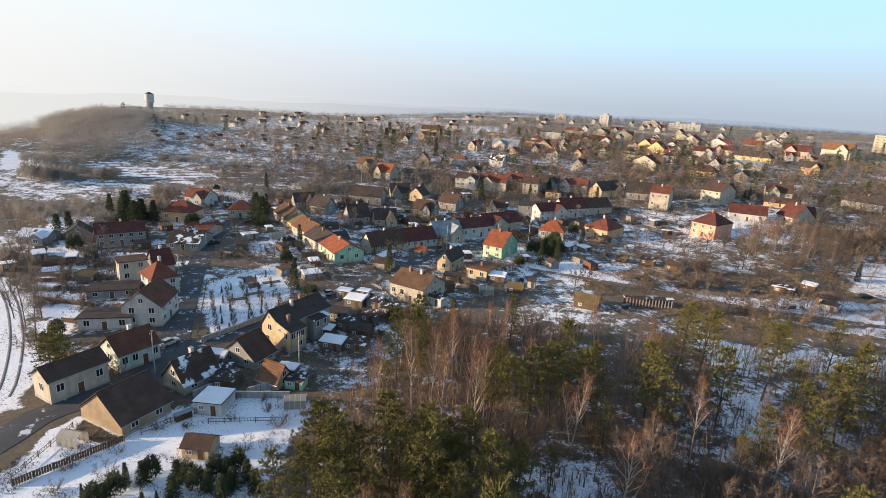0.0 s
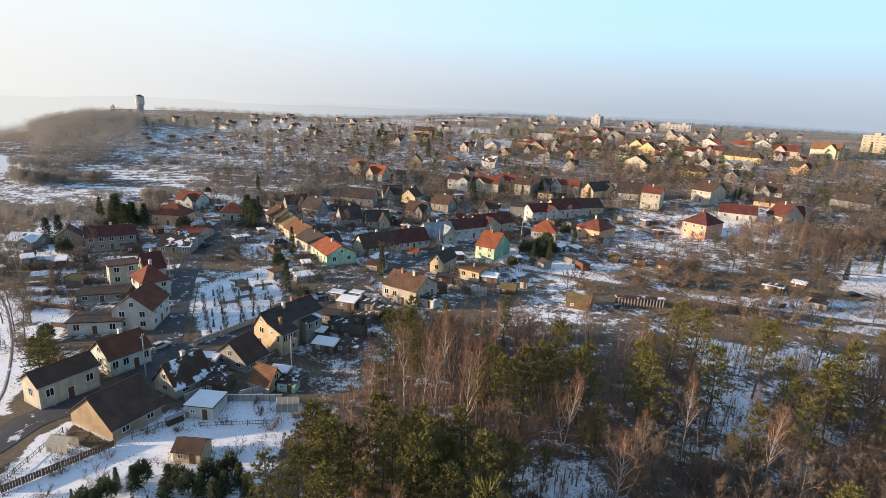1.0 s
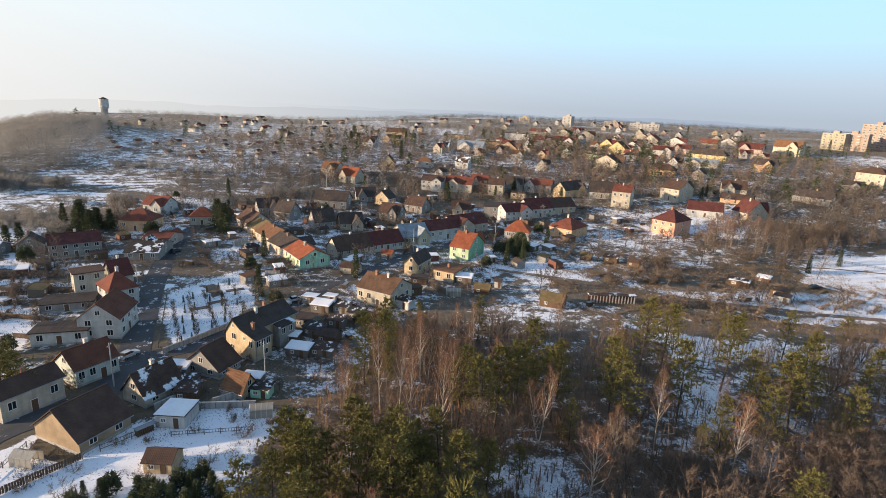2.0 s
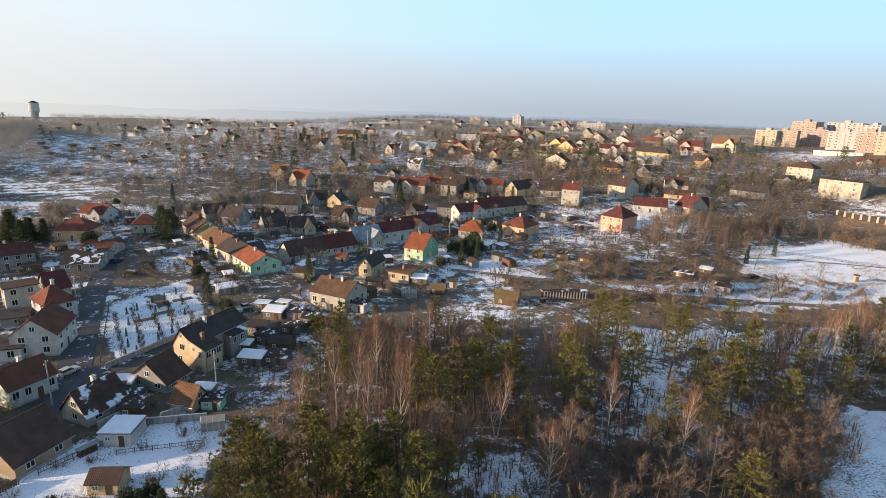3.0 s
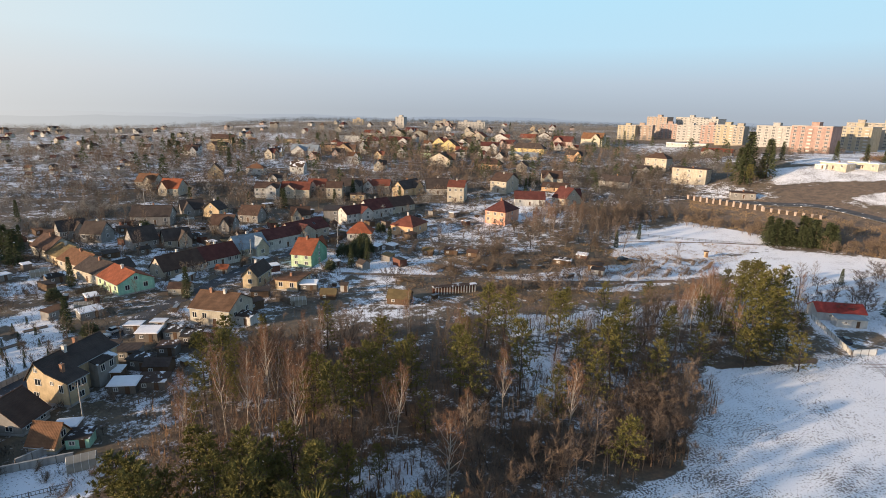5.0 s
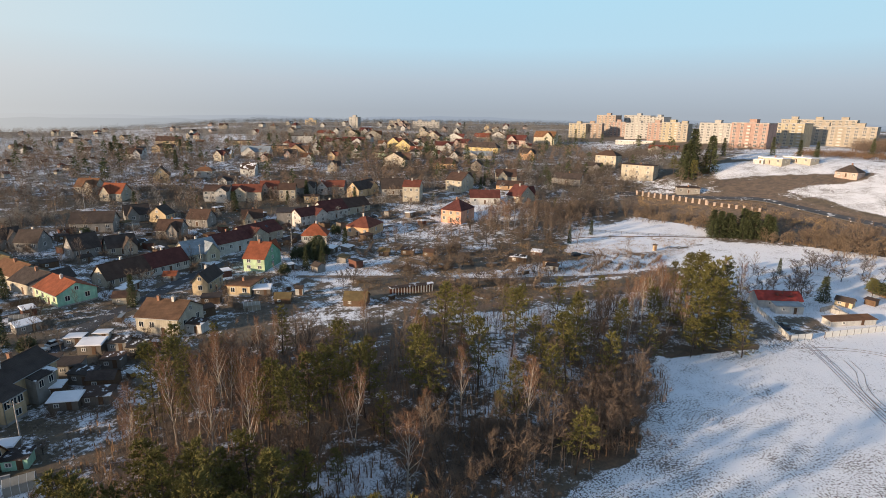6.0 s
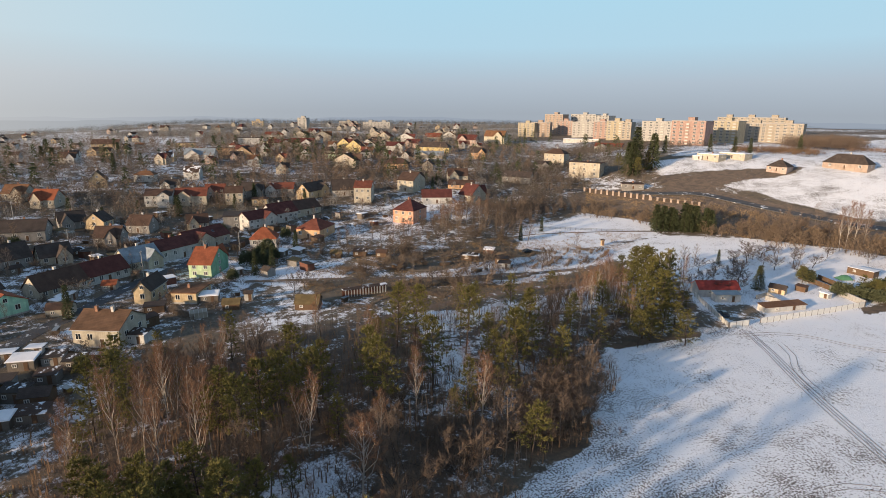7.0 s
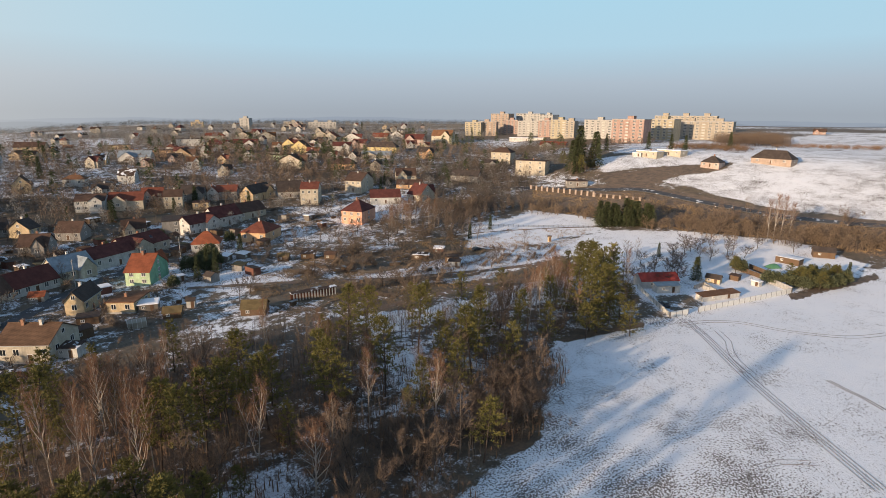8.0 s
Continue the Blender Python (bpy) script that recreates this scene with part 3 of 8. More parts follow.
def house(x, y, turn, length, depth, eave, ridge, wall, roof, label, hip=False, chimneys=1, rows=None, front=None, detail=2, gable_wall=None, dormers=0, skylights=0, base=None, plinth=True, flat=False, name="house", group="village houses", over=0.35, gables=(1, 1), door=True, ends=True):
    """A house with its ridge along its own x; the eave and ridge heights are above its ground."""
    z = ground(x, y) if base is None else base
    top = thing(name, pose(x, y, z, 0, 0, turn), label, "house" if name == "house" else name.replace("_", " "), group)
    a, b = length / 2, depth / 2
    sunk = -1.2
    bm = bmesh.new()
    if hip or flat:
        box(bm, -a, -b, sunk, a, b, eave)
    else:
        pts = [(-a, -b, sunk), (a, -b, sunk), (a, b, sunk), (-a, b, sunk), (-a, -b, eave), (a, -b, eave), (a, b, eave), (-a, b, eave), (-a, 0, ridge - 0.12), (a, 0, ridge - 0.12)]
        solid(bm, pts, [(3, 2, 1, 0), (0, 1, 5, 4), (2, 3, 7, 6), (4, 5, 9, 8), (6, 7, 8, 9), (1, 2, 6, 9, 5), (3, 0, 4, 8, 7)])
    part("wall", bm, M[wall], top)
    if gable_wall and not hip:
        for s in (-1, 1):
            bm = bmesh.new()
            xa, xb = sorted((s * (a + 0.004), s * (a + 0.03)))
            pts = [(xx, yy, zz) for xx in (xa, xb) for yy, zz in ((-b, 0.0), (b, 0.0), (b, eave), (0, ridge - 0.16), (-b, eave))]
            solid(bm, pts, [(4, 3, 2, 1, 0), (5, 6, 7, 8, 9)] + [(i, (i + 1) % 5, (i + 1) % 5 + 5, i + 5) for i in range(5)])
            part("gable_facing", bm, M[gable_wall], top)
    if plinth and detail > 1:
        part("plinth", boxed((-a - 0.04, -b - 0.04, sunk, a + 0.04, b + 0.04, 0.45)), M["concrete"], top)
    # roof
    t, o = 0.16, over
    bm = bmesh.new()
    if flat:
        box(bm, -a - o, -b - o, eave, a + o, b + o, eave + 0.25)
        if roof.endswith("snow"):
            part("snow_layer", boxed((-a - o + 0.1, -b - o + 0.1, eave + 0.25, a + o - 0.1, b + o - 0.1, eave + 0.36)), M["snow"], top)
        ridge = eave + 0.3
    elif hip:
        rl = max(a - b, 0.3)
        low = eave - 0.08
        pts = [(-a - o, -b - o, low), (a + o, -b - o, low), (a + o, b + o, low), (-a - o, b + o, low), (-rl, 0, ridge), (rl, 0, ridge)]
        pts += [(p[0], p[1], p[2] + t) for p in pts[:4]]
        solid(bm, pts, [(3, 2, 1, 0), (0, 1, 7, 6), (1, 2, 8, 7), (2, 3, 9, 8), (3, 0, 6, 9), (6, 7, 5, 4), (7, 8, 5), (8, 9, 4, 5), (9, 6, 4)])
    else:
        k = (ridge - eave) / b
        low = eave - k * o
        for s in (-1, 1):
            pts = [(-a - o, s * (b + o), low), (a + o, s * (b + o), low), (a + o, 0, ridge), (-a - o, 0, ridge)]
            pts += [(p[0], p[1], p[2] + t) for p in pts]
            fs = [(3, 2, 1, 0), (4, 5, 6, 7), (0, 1, 5, 4), (1, 2, 6, 5), (2, 3, 7, 6), (3, 0, 4, 7)]
            solid(bm, pts, fs if s < 0 else [f[::-1] for f in fs])
    part("roof", bm, M[roof], top)
    if not flat and not hip and detail > 0:
        bm = bmesh.new()
        rod(bm, (-a - o, 0, ridge + t), (a + o, 0, ridge + t), 0.13, 0.13, 6)
        part("ridge_tiles", bm, M[roof], top)
    if detail > 1 and not flat:
        for s in (-1, 1):
            bm = bmesh.new()
            zz = (eave - 0.08) if hip else eave - (ridge - eave) / b * o
            rod(bm, (-a - o, s * (b + o + 0.06), zz + 0.04), (a + o, s * (b + o + 0.06), zz + 0.04), 0.08, 0.08, 6)
            part("gutter", bm, M["gutter"], top)
    for i in range(chimneys):
        cx = (i + 0.5) / chimneys * length * 0.7 - length * 0.35 + 0.4
        zz = ridge + 0.95
        bm = boxed((cx - 0.32, 0.1, ridge - 1.4, cx + 0.32, 0.75, zz), (cx - 0.4, 0.02, zz, cx + 0.4, 0.83, zz + 0.12))
        chim = part("chimney", bm, M["brick" if (i + int(abs(x))) % 2 else "chimney_white"], top)
        if detail > 1:
            bm = bmesh.new()
            rod(bm, (cx, 0.42, zz + 0.1), (cx, 0.42, zz + 0.45), 0.12, 0.1, 8)
            part("chimney_pot", bm, M["gutter"], chim)
    bayed = None
    if detail < 2 and not hip and not flat and length > 7.5 and int(abs(x) * 7 + abs(y)) % 5 < 3:
        # a gabled bay stands out of the front
        deep, half = b + 1.7, length * 0.22
        m = side(-90, deep, length * (0.22 if int(abs(y)) % 2 else -0.2), eave * 0.55)
        cx, peak = m.translation.x, eave + (ridge - eave) * 0.86
        bm = bmesh.new()
        pts = [(cx + dx, yy, zz) for yy in (-deep, 0.0) for dx, zz in ((-half, sunk), (half, sunk), (half, eave), (0, peak - 0.12), (-half, eave))]
        solid(bm, pts, [(0, 1, 2, 3, 4), (9, 8, 7, 6, 5)] + [(i, i + 5, (i + 1) % 5 + 5, (i + 1) % 5) for i in range(5)])
        bay = part("bay", bm, M[wall], top)
        bm = bmesh.new()
        drop = (peak - eave) / half * o
        for s in (-1, 1):
            pts = [(cx + s * (half + o), -deep - o, eave - drop), (cx + s * (half + o), 0, eave - drop), (cx, 0, peak), (cx, -deep - o, peak)]
            pts += [(p[0], p[1], p[2] + t) for p in pts]
            fs = [(3, 2, 1, 0), (4, 5, 6, 7), (0, 1, 5, 4), (1, 2, 6, 5), (2, 3, 7, 6), (3, 0, 4, 7)]
            solid(bm, pts, fs if s > 0 else [f[::-1] for f in fs])
        part("bay_roof", bm, M[roof], bay)
        bayed = (cx - half - 0.5, cx + half + 0.5)
        window(top, m, 1.3, 1.3, 1, True)
        if eave > 4.5:
            window(top, side(-90, deep, cx, eave * 0.95), 1.1, 1.1, 1, True)
    # openings
    rows = rows if rows is not None else max(1, round((eave - 0.4) / 2.8)) if detail else 1
    step = (eave - 0.3) / rows
    wh = min(1.35, step * 0.52)
    for row in range(rows):
        zc = 0.35 + step * (row + 0.56)
        for angle, run, dist in ((-90, length, b), (90, length, b), (0, depth, a), (180, depth, a)):
            count = front if (front and run == length) else max(1, min(int(run / (2.9 if run == length else 4.0)), 5 if detail > 1 else 3 if run == length else 1))
            away_side = x * math.cos(radians(turn + angle)) + y * math.sin(radians(turn + angle)) > 0
            if detail < 2 and away_side or not ends and angle in (0, 180):
                continue
            if detail < 1:
                count = min(count, 2) if angle in (-90, 90) else 1 if row == 0 else 0
            out = dist + (0.03 if gable_wall and angle in (0, 180) else 0.0)
            for i in range(count):
                s = run * ((i + 0.5) / count - 0.5)
                if door and row == 0 and angle in (-90, 90) and i == count // 2 and count > 2:
                    dh = min(2.1, eave - 0.3)
                    d = part("door", boxed((-0.5, -0.05, 0, 0.5, 0.05, dh)), M["door"], top, at=side(angle, out, s, 0.1))
                    part("door_frame", boxed((-0.6, -0.03, 0, -0.5, 0.05, dh), (0.5, -0.03, 0, 0.6, 0.05, dh), (-0.6, -0.03, dh, 0.6, 0.05, dh + 0.1)), M["frame"], d)
                    continue
                if bayed and angle == -90 and bayed[0] < s < bayed[1]:
                    continue
                window(top, side(angle, out, s, zc), min(1.15, run / count * 0.5), wh, 1, detail < 2)
    if not hip and not flat and ridge - eave > 2.2:
        for s, on in ((0, gables[0]), (180, gables[1])):
            if on:
                window(top, side(s, a + (0.03 if gable_wall else 0), 0, eave + (ridge - eave) * 0.38), 0.9, 1.0, 1, detail < 2)
    slope = math.atan2(ridge - eave, b)
    for i in range(skylights):
        xx = length * ((i + 0.5) / skylights - 0.5) * 0.7
        m = pose(xx, -b * 0.5, eave + (ridge - eave) * 0.5 + t / math.cos(slope), math.degrees(slope))
        sk = part("roof_window", boxed((-0.45, -0.6, -0.03, 0.45, 0.6, 0.07)), M["gutter"], top, at=m)
        part("pane", boxed((-0.36, -0.5, 0.07, 0.36, 0.5, 0.085)), M["pane"], sk)
    return top


def prism(bm, x0, x1, outline):
    """A profile in the y-z plane, counterclockwise seen from +x, drawn out along x."""
    n = len(outline)
    faces = [tuple(range(n - 1, -1, -1)), tuple(range(n, 2 * n))] + [(i, (i + 1) % n, (i + 1) % n + n, i + n) for i in range(n)]
    solid(bm, [(xx, yy, zz) for xx in (x0, x1) for yy, zz in outline], faces)


def broken_gable_house(x, y, turn, label):
    """A two-storey house whose roof falls in two pitches on one side; its back part is narrower, with a glazed dormer."""
    top = thing("house", pose(x, y, ground(x, y), 0, 0, turn), label, "house", "village houses")
    ridge, kink, far_eave, eave = (2.1, 8.1), (-0.2, 6.35), (4.4, 4.9), (-4.4, 4.9)
    mid = (-1.7, 5.85)
    bm = bmesh.new()
    prism(bm, -6.6, -2.2, [(-4.4, -1.2), (4.4, -1.2), (4.4, far_eave[1]), (ridge[0], ridge[1] - 0.12), (kink[0], kink[1] - 0.1), (-4.4, eave[1])])
    prism(bm, -2.2, 8.2, [(-1.7, -1.2), (4.38, -1.2), (4.38, far_eave[1] - 0.01), (ridge[0], ridge[1] - 0.13), (kink[0], kink[1] - 0.11), (-1.7, mid[1])])
    part("wall", bm, M["ochre"], top)
    part("plinth", boxed((-6.64, -4.44, -1.2, -2.16, 4.44, 0.5)), M["concrete"], top)
    for x0, x1, low in ((-6.9, -2.0, (-4.8, 4.78)), (-2.0, 8.5, (-2.2, 5.68))):
        bm = bmesh.new()
        prism(bm, x0, x1, [low, kink, ridge, (4.85, 4.32), (4.85, 4.5), (ridge[0], ridge[1] + 0.18), (kink[0], kink[1] + 0.18), (low[0], low[1] + 0.16)][::-1])
        part("roof", bm, M["roof_dark"], top)
    bm = bmesh.new()
    rod(bm, (-6.9, 2.1, 8.28), (8.5, 2.1, 8.28), 0.13, 0.13, 6)
    part("ridge_tiles", bm, M["roof_dark"], top)
    for x0, x1, yy, zz in ((-6.9, -2.0, -4.87, 4.8), (-2.0, 8.5, -2.27, 5.7)):
        bm = bmesh.new()
        rod(bm, (x0, yy, zz), (x1, yy, zz), 0.08, 0.08, 6)
        part("gutter", bm, M["gutter"], top)
    bm = bmesh.new()
    rod(bm, (-6.5, -4.52, 0.2), (-6.5, -4.52, 4.8), 0.06, 0.06, 6)
    part("downpipe", bm, M["gutter"], top)
    for cx, cy, base, up, mat in ((-0.6, 1.6, 6.6, 9.0, "chimney_white"), (2.6, 2.3, 6.6, 9.2, "brick"), (-4.6, -1.7, 5.0, 7.4, "brick")):
        chim = part("chimney", boxed((cx - 0.3, cy - 0.3, base, cx + 0.3, cy + 0.3, up), (cx - 0.38, cy - 0.38, up, cx + 0.38, cy + 0.38, up + 0.12)), M[mat], top)
        bm = bmesh.new()
        rod(bm, (cx, cy, up + 0.1), (cx, cy, up + 0.42), 0.11, 0.09, 8)
        part("chimney_pot", bm, M["gutter"], chim)
    # openings: gable, glazed upper floor, yard side
    for along, zz, w, h in ((-2.1, 6.75, 0.5, 0.8), (-1.9, 4.4, 1.1, 1.2), (1.1, 4.5, 0.5, 0.6), (3.0, 3.6, 0.8, 1.4), (-2.6, 1.7, 1.0, 1.2)):
        window(top, side(180, 6.6, along, zz), w, h, 1)
    for along in (-5.8, -4.4, -3.1):
        window(top, side(-90, 4.4, along, 3.75), 1.0, 1.3, 1)
    window(top, side(-90, 4.4, -3.9, 1.5), 1.1, 1.1, 1)
    for along in (-1.0, 6.8):
        window(top, side(-90, 1.7, along, 3.6), 0.9, 1.2, 1)
    d = part("door", boxed((-0.5, -0.05, 0, 0.5, 0.05, 2.1)), M["door"], top, at=side(-90, 1.7, -1.0, 0.1))
    part("door_frame", boxed((-0.6, -0.03, 0, -0.5, 0.05, 2.1), (0.5, -0.03, 0, 0.6, 0.05, 2.1), (-0.6, -0.03, 2.1, 0.6, 0.05, 2.2)), M["frame"], d)
    # the bay on the yard side with snow on its lean-to roof
    bm = bmesh.new()
    prism(bm, 1.0, 5.6, [(-3.7, -1.2), (-1.7, -1.2), (-1.7, 5.6), (-3.7, 4.9)])
    bay = part("bay", bm, M["grey"], top)
    bm = bmesh.new()
    prism(bm, 0.7, 5.9, [(-4.0, 4.78), (-1.5, 5.68), (-1.5, 5.86), (-4.0, 4.96)])
    part("bay_roof", bm, M["roof_dark_snow"], bay)
    for along in (2.2, 4.4):
        window(top, side(-90, 3.7, along, 3.7), 0.9, 1.3, 1)
    return top


# ---- roads ----
def strip(name, pts, width, material, label, lift=0.06, step=3.0):
    """A road draped over the ground along a smooth line, with a real thickness at its edges."""
    line = []
    for i in range(len(pts) - 1):
        p0, p1, p2, p3 = (Vector((*pts[min(max(k, 0), len(pts) - 1)], 0)) for k in (i - 1, i, i + 1, i + 2))
        n = max(2, int((p2 - p1).length / step))
        for k in range(n):
            t = k / n
            line.append(0.5 * (2 * p1 + (p2 - p0) * t + (2 * p0 - 5 * p1 + 4 * p2 - p3) * t * t + (3 * p1 - p0 - 3 * p2 + p3) * t ** 3))
    line.append(Vector((*pts[-1], 0)))
    verts, faces = [], []
    for i, p in enumerate(line):
        d = (line[min(i + 1, len(line) - 1)] - line[max(i - 1, 0)]).normalized()
        n = Vector((-d.y, d.x, 0))
        for o, dz in ((-width / 2 - 0.1, -0.4), (-width / 2, lift), (0, lift + 0.05), (width / 2, lift), (width / 2 + 0.1, -0.4)):
            q = p + n * o
            verts.append((q.x, q.y, max(ground(q.x, q.y), ground(p.x, p.y)) + dz))
        if i:
            for k in range(4):
                j = (i - 1) * 5 + k
                faces.append((j, j + 5, j + 6, j + 1)[::-1])
    me = bpy.data.meshes.new(name)
    me.from_pydata(verts, [], faces)
    me.materials.append(material)
    return tagged(new(name, me), label, "road", kind="structure")


strip("road_1", [(-72, 55), (-67, 70), (-65.5, 79), (-62, 84), (-56.5, 90.5), (-55.5, 101), (-60.5, 116), (-67, 134), (-75, 157), (-84, 188), (-87.5, 210), (-92, 250)], 6.2, M["asphalt"], "dark bluish asphalt village street")
strip("road_2", [(-54, 108), (-45, 115), (-39.5, 128), (-31, 141), (-24, 157), (-15, 169), (-3, 190), (25, 222)], 5.0, M["asphalt"], "narrow asphalt side street between gardens")
strip("road_3", [(225, 262), (262, 212), (279, 192), (283, 155), (287, 114), (299, 81), (320, 40)], 6.5, M["asphalt"], "grey country road with verges on the embankment")
strip("track_1", [(150, 120), (128, 126), (100, 129.5), (64, 127), (46, 122)], 2.8, M["track"], "muddy earth track beside the wood")
strip("track_2", [(133, 173), (150, 189), (183, 180), (210, 166)], 1.1, M["track"], "earth path across the snowy meadow")
strip("track_3", [(30, 178), (62, 164), (95, 148), (130, 140), (165, 136)], 2.6, M["track"], "garden track with thawed wheel ruts")


def ruts(name, pts, label, gauge=1.5, width=0.5):
    """Two wheel tracks side by side along a line."""
    for side_, n in ((-1, 0), (1, 1)):
        line = []
        for i, p in enumerate(pts):
            a, b = Vector(pts[max(i - 1, 0)]), Vector(pts[min(i + 1, len(pts) - 1)])
            d = (b - a).normalized()
            line.append((p[0] - d.y * side_ * gauge / 2, p[1] + d.x * side_ * gauge / 2))
        strip(f"rut_{name}_{n}", line, width, M["rut"], label, 0.02, 2.0)


ruts("gate", [(136.5, 75.3), (128.6, 64.6), (120.3, 54.5), (111.8, 43.1), (102.6, 29.5), (95.6, 18.9)], "wheel ruts leading over the snowy field", 1.4, 0.11)
ruts("second", [(136.9, 75.1), (129.1, 64.3), (121.0, 54.1), (112.5, 42.7), (103.2, 29.0), (96.3, 18.5)], "wheel ruts leading over the snowy field", 1.4, 0.11)
ruts("bend", [(136.0, 66.0), (131.6, 60.8), (126.9, 57.8), (122.1, 53.6), (118.1, 47.9)], "curved wheel ruts by the gate", 1.4, 0.1)
ruts("side", [(132.2, 73.8), (140.0, 71.3), (146.9, 65.7), (151.4, 55.1), (159.4, 45.4), (169.5, 40.6)], "faint wheel ruts curving over the field", 1.5, 0.12)
ruts("dark", [(128.6, 38.1), (127.0, 34.0), (126.0, 30.8), (123.9, 26.8)], "short dark wheel ruts in the snow", 0.7, 0.28)
ruts("low", [(85.6, 31.8), (90.7, 30.4), (94.8, 27.2)], "short wheel ruts in the snow", 1.2, 0.08)
ruts("rail", [(-120.4, 139.6), (-105.9, 124.9), (-90.8, 106.8), (-79.4, 90.5), (-75.7, 83.7)], "dark rails of a snowy railway track", 2.2, 0.5)


# ---- village and town houses ----
house(-65.9, 88.1, 61, 9.9, 5.5, 4.4, 6.2, "cream", "roof_brown", "long cream village house with dark brown roof", rows=1, front=3)
house(-51.7, 80.4, 64, 8.6, 10.6, 2.4, 6.4, "stone", "roof_brown", "old barn with bare stone gable and brown roof", rows=1, front=2, ends=False, gables=(0, 0), chimneys=0, name="barn")
house(-62.0, 99.8, 58, 8.0, 7.3, 3.6, 6.4, "paleaqua", "roof_redbrown", "pale aqua house with red-brown roof at the street corner", rows=1, front=4)
house(-69.2, 121.3, 97, 10.6, 8.7, 5.0, 8.5, "white", "roof_redbrown", "white two-storey gabled house with red-brown roof", chimneys=0)
house(-76.5, 139.6, 46, 6.8, 9.0, 4.7, 8.5, "white", "roof_red", "white house with hipped red roof by the street", hip=True)
house(-84.4, 155.1, 46, 5.3, 8.0, 3.1, 6.9, "cream", "roof_maroon", "cream village house with steep maroon roof")
house(-88.8, 183.9, -175, 10.5, 14.3, 2.6, 5.1, "grey", "roof_dark_snow", "grey house with dark snowy roof beside the road", skylights=3, detail=1)
house(-90.6, 198.1, 175, 9.1, 11.5, 2.6, 4.5, "pink", "roof_red", "pinkish house with red roof at the village edge", detail=1)
house(-46.1, 92.4, 60, 7.6, 6.3, 2.1, 5.8, "cream", "roof_brown_snow", "small gabled cream house with snow on its brown roof", rows=1)
house(-39.1, 102.6, 67, 6.0, 8.9, 1.9, 5.7, "grey", "roof_brown", "low grey farm building with wide brown roof", rows=1, chimneys=0)
broken_gable_house(-31.7, 113.9, 59, "two-storey ochre house with broken gable and dark roof")
house(-30.8, 93.5, 155, 4.6, 4.1, 1.6, 4.3, "ochre", "roof_rust", "small outbuilding with rust-brown tiled roof", rows=1, chimneys=0, name="outbuilding")
house(-6.6, 144.5, 148, 11.2, 10.7, 4.5, 7.4, "cream", "roof_umber", "cream house with broad umber-brown roof", rows=1, chimneys=2, front=4, skylights=3)
house(-34.9, 180.0, 122, 14.3, 10.3, 3.7, 6.3, "palegreen", "roof_orange", "terraced house with mint gable and orange roof", gable_wall="mint", rows=1, front=4)
house(-43.3, 192.2, 129, 14.3, 10.2, 3.5, 6.2, "cream", "roof_dark", "terraced house with grey roof and skylights", rows=1, skylights=3, detail=1)
house(-51.4, 205.0, 127, 16.0, 9.7, 3.5, 6.3, "cream", "roof_rust", "terraced house with rusty tiled roof", rows=1, detail=1)
house(-58.8, 217.1, 128, 11.9, 10.1, 3.2, 6.0, "ochre", "roof_olive", "terraced house with weathered olive roof", rows=1, detail=1)
house(-65.9, 227.6, 127, 13.7, 10.1, 3.6, 7.3, "cream", "roof_brown", "cream terraced house at the row end", detail=1)
house(-22.1, 194.2, 36, 14.2, 8.5, 2.7, 6.7, "cream", "roof_brown", "row house with dark brown roof", rows=1, front=5, detail=1)
house(-10.8, 203.2, 35, 13.9, 8.8, 3.0, 6.8, "white", "roof_maroon", "white row house with maroon roof", rows=1, front=5, detail=1)
house(0.0, 215.4, 27, 11.9, 10.9, 3.4, 7.4, "cream", "roof_blue", "cream house with pale blue-grey sheet roof", rows=1, front=4, detail=1)
house(11.2, 225.8, 34, 16.0, 10.2, 4.5, 7.4, "white", "roof_maroon", "white row house under a maroon roof", rows=1, front=4, detail=1)
house(23.5, 236.9, 36, 19.9, 10.3, 4.5, 8.0, "cream", "roof_maroon", "cream row house under a dark maroon roof", rows=1, front=4, skylights=2, detail=1)
house(2.8, 172.6, 64, 10.3, 4.7, 4.4, 7.0, "ochre", "roof_dark", "narrow ochre gabled house with dark roof", rows=1)
# the darker gable facing puts the shade on that side into the paint
house(21.3, 196.0, 149, 7.6, 13.4, 4.6, 8.9, "palegreen", "roof_orange", "green house with bright orange tiled roof", gable_wall="green", rows=2, front=2, detail=1)
house(13.3, 167.7, 149, 7.2, 9.5, 3.2, 4.0, "ochre", "roof_rust", "ochre flat-roofed garage building", flat=True, rows=1, chimneys=1)
house(42.0, 267.1, 79, 14.0, 11.0, 6.1, 6.1, "grey", "roof_dark", "grey two-storey building with flat roof", flat=True, rows=2, chimneys=0, detail=1)
house(50.2, 261.3, 27, 15.7, 8.8, 5.2, 8.2, "white", "roof_maroon", "white two-storey row house with maroon roof", rows=2, front=5, detail=1)
house(62.6, 270.3, 25, 14.9, 9.9, 4.5, 8.7, "white", "roof_maroon", "long white row house with maroon roof", rows=1, front=5, detail=1)
house(75.8, 277.8, 23, 16.7, 10.1, 3.4, 7.2, "cream", "roof_brown", "cream row house with old brown roof", rows=1, detail=1)
house(46.8, 228.9, -20, 10.5, 8.9, 3.4, 7.7, "white", "roof_orange", "small white house with bright orange roof", hip=True, detail=1)
house(70.4, 234.6, 136, 11.1, 14.8, 4.2, 8.2, "orange", "roof_red", "orange bungalow with hipped red roof", hip=True, rows=1, detail=1)
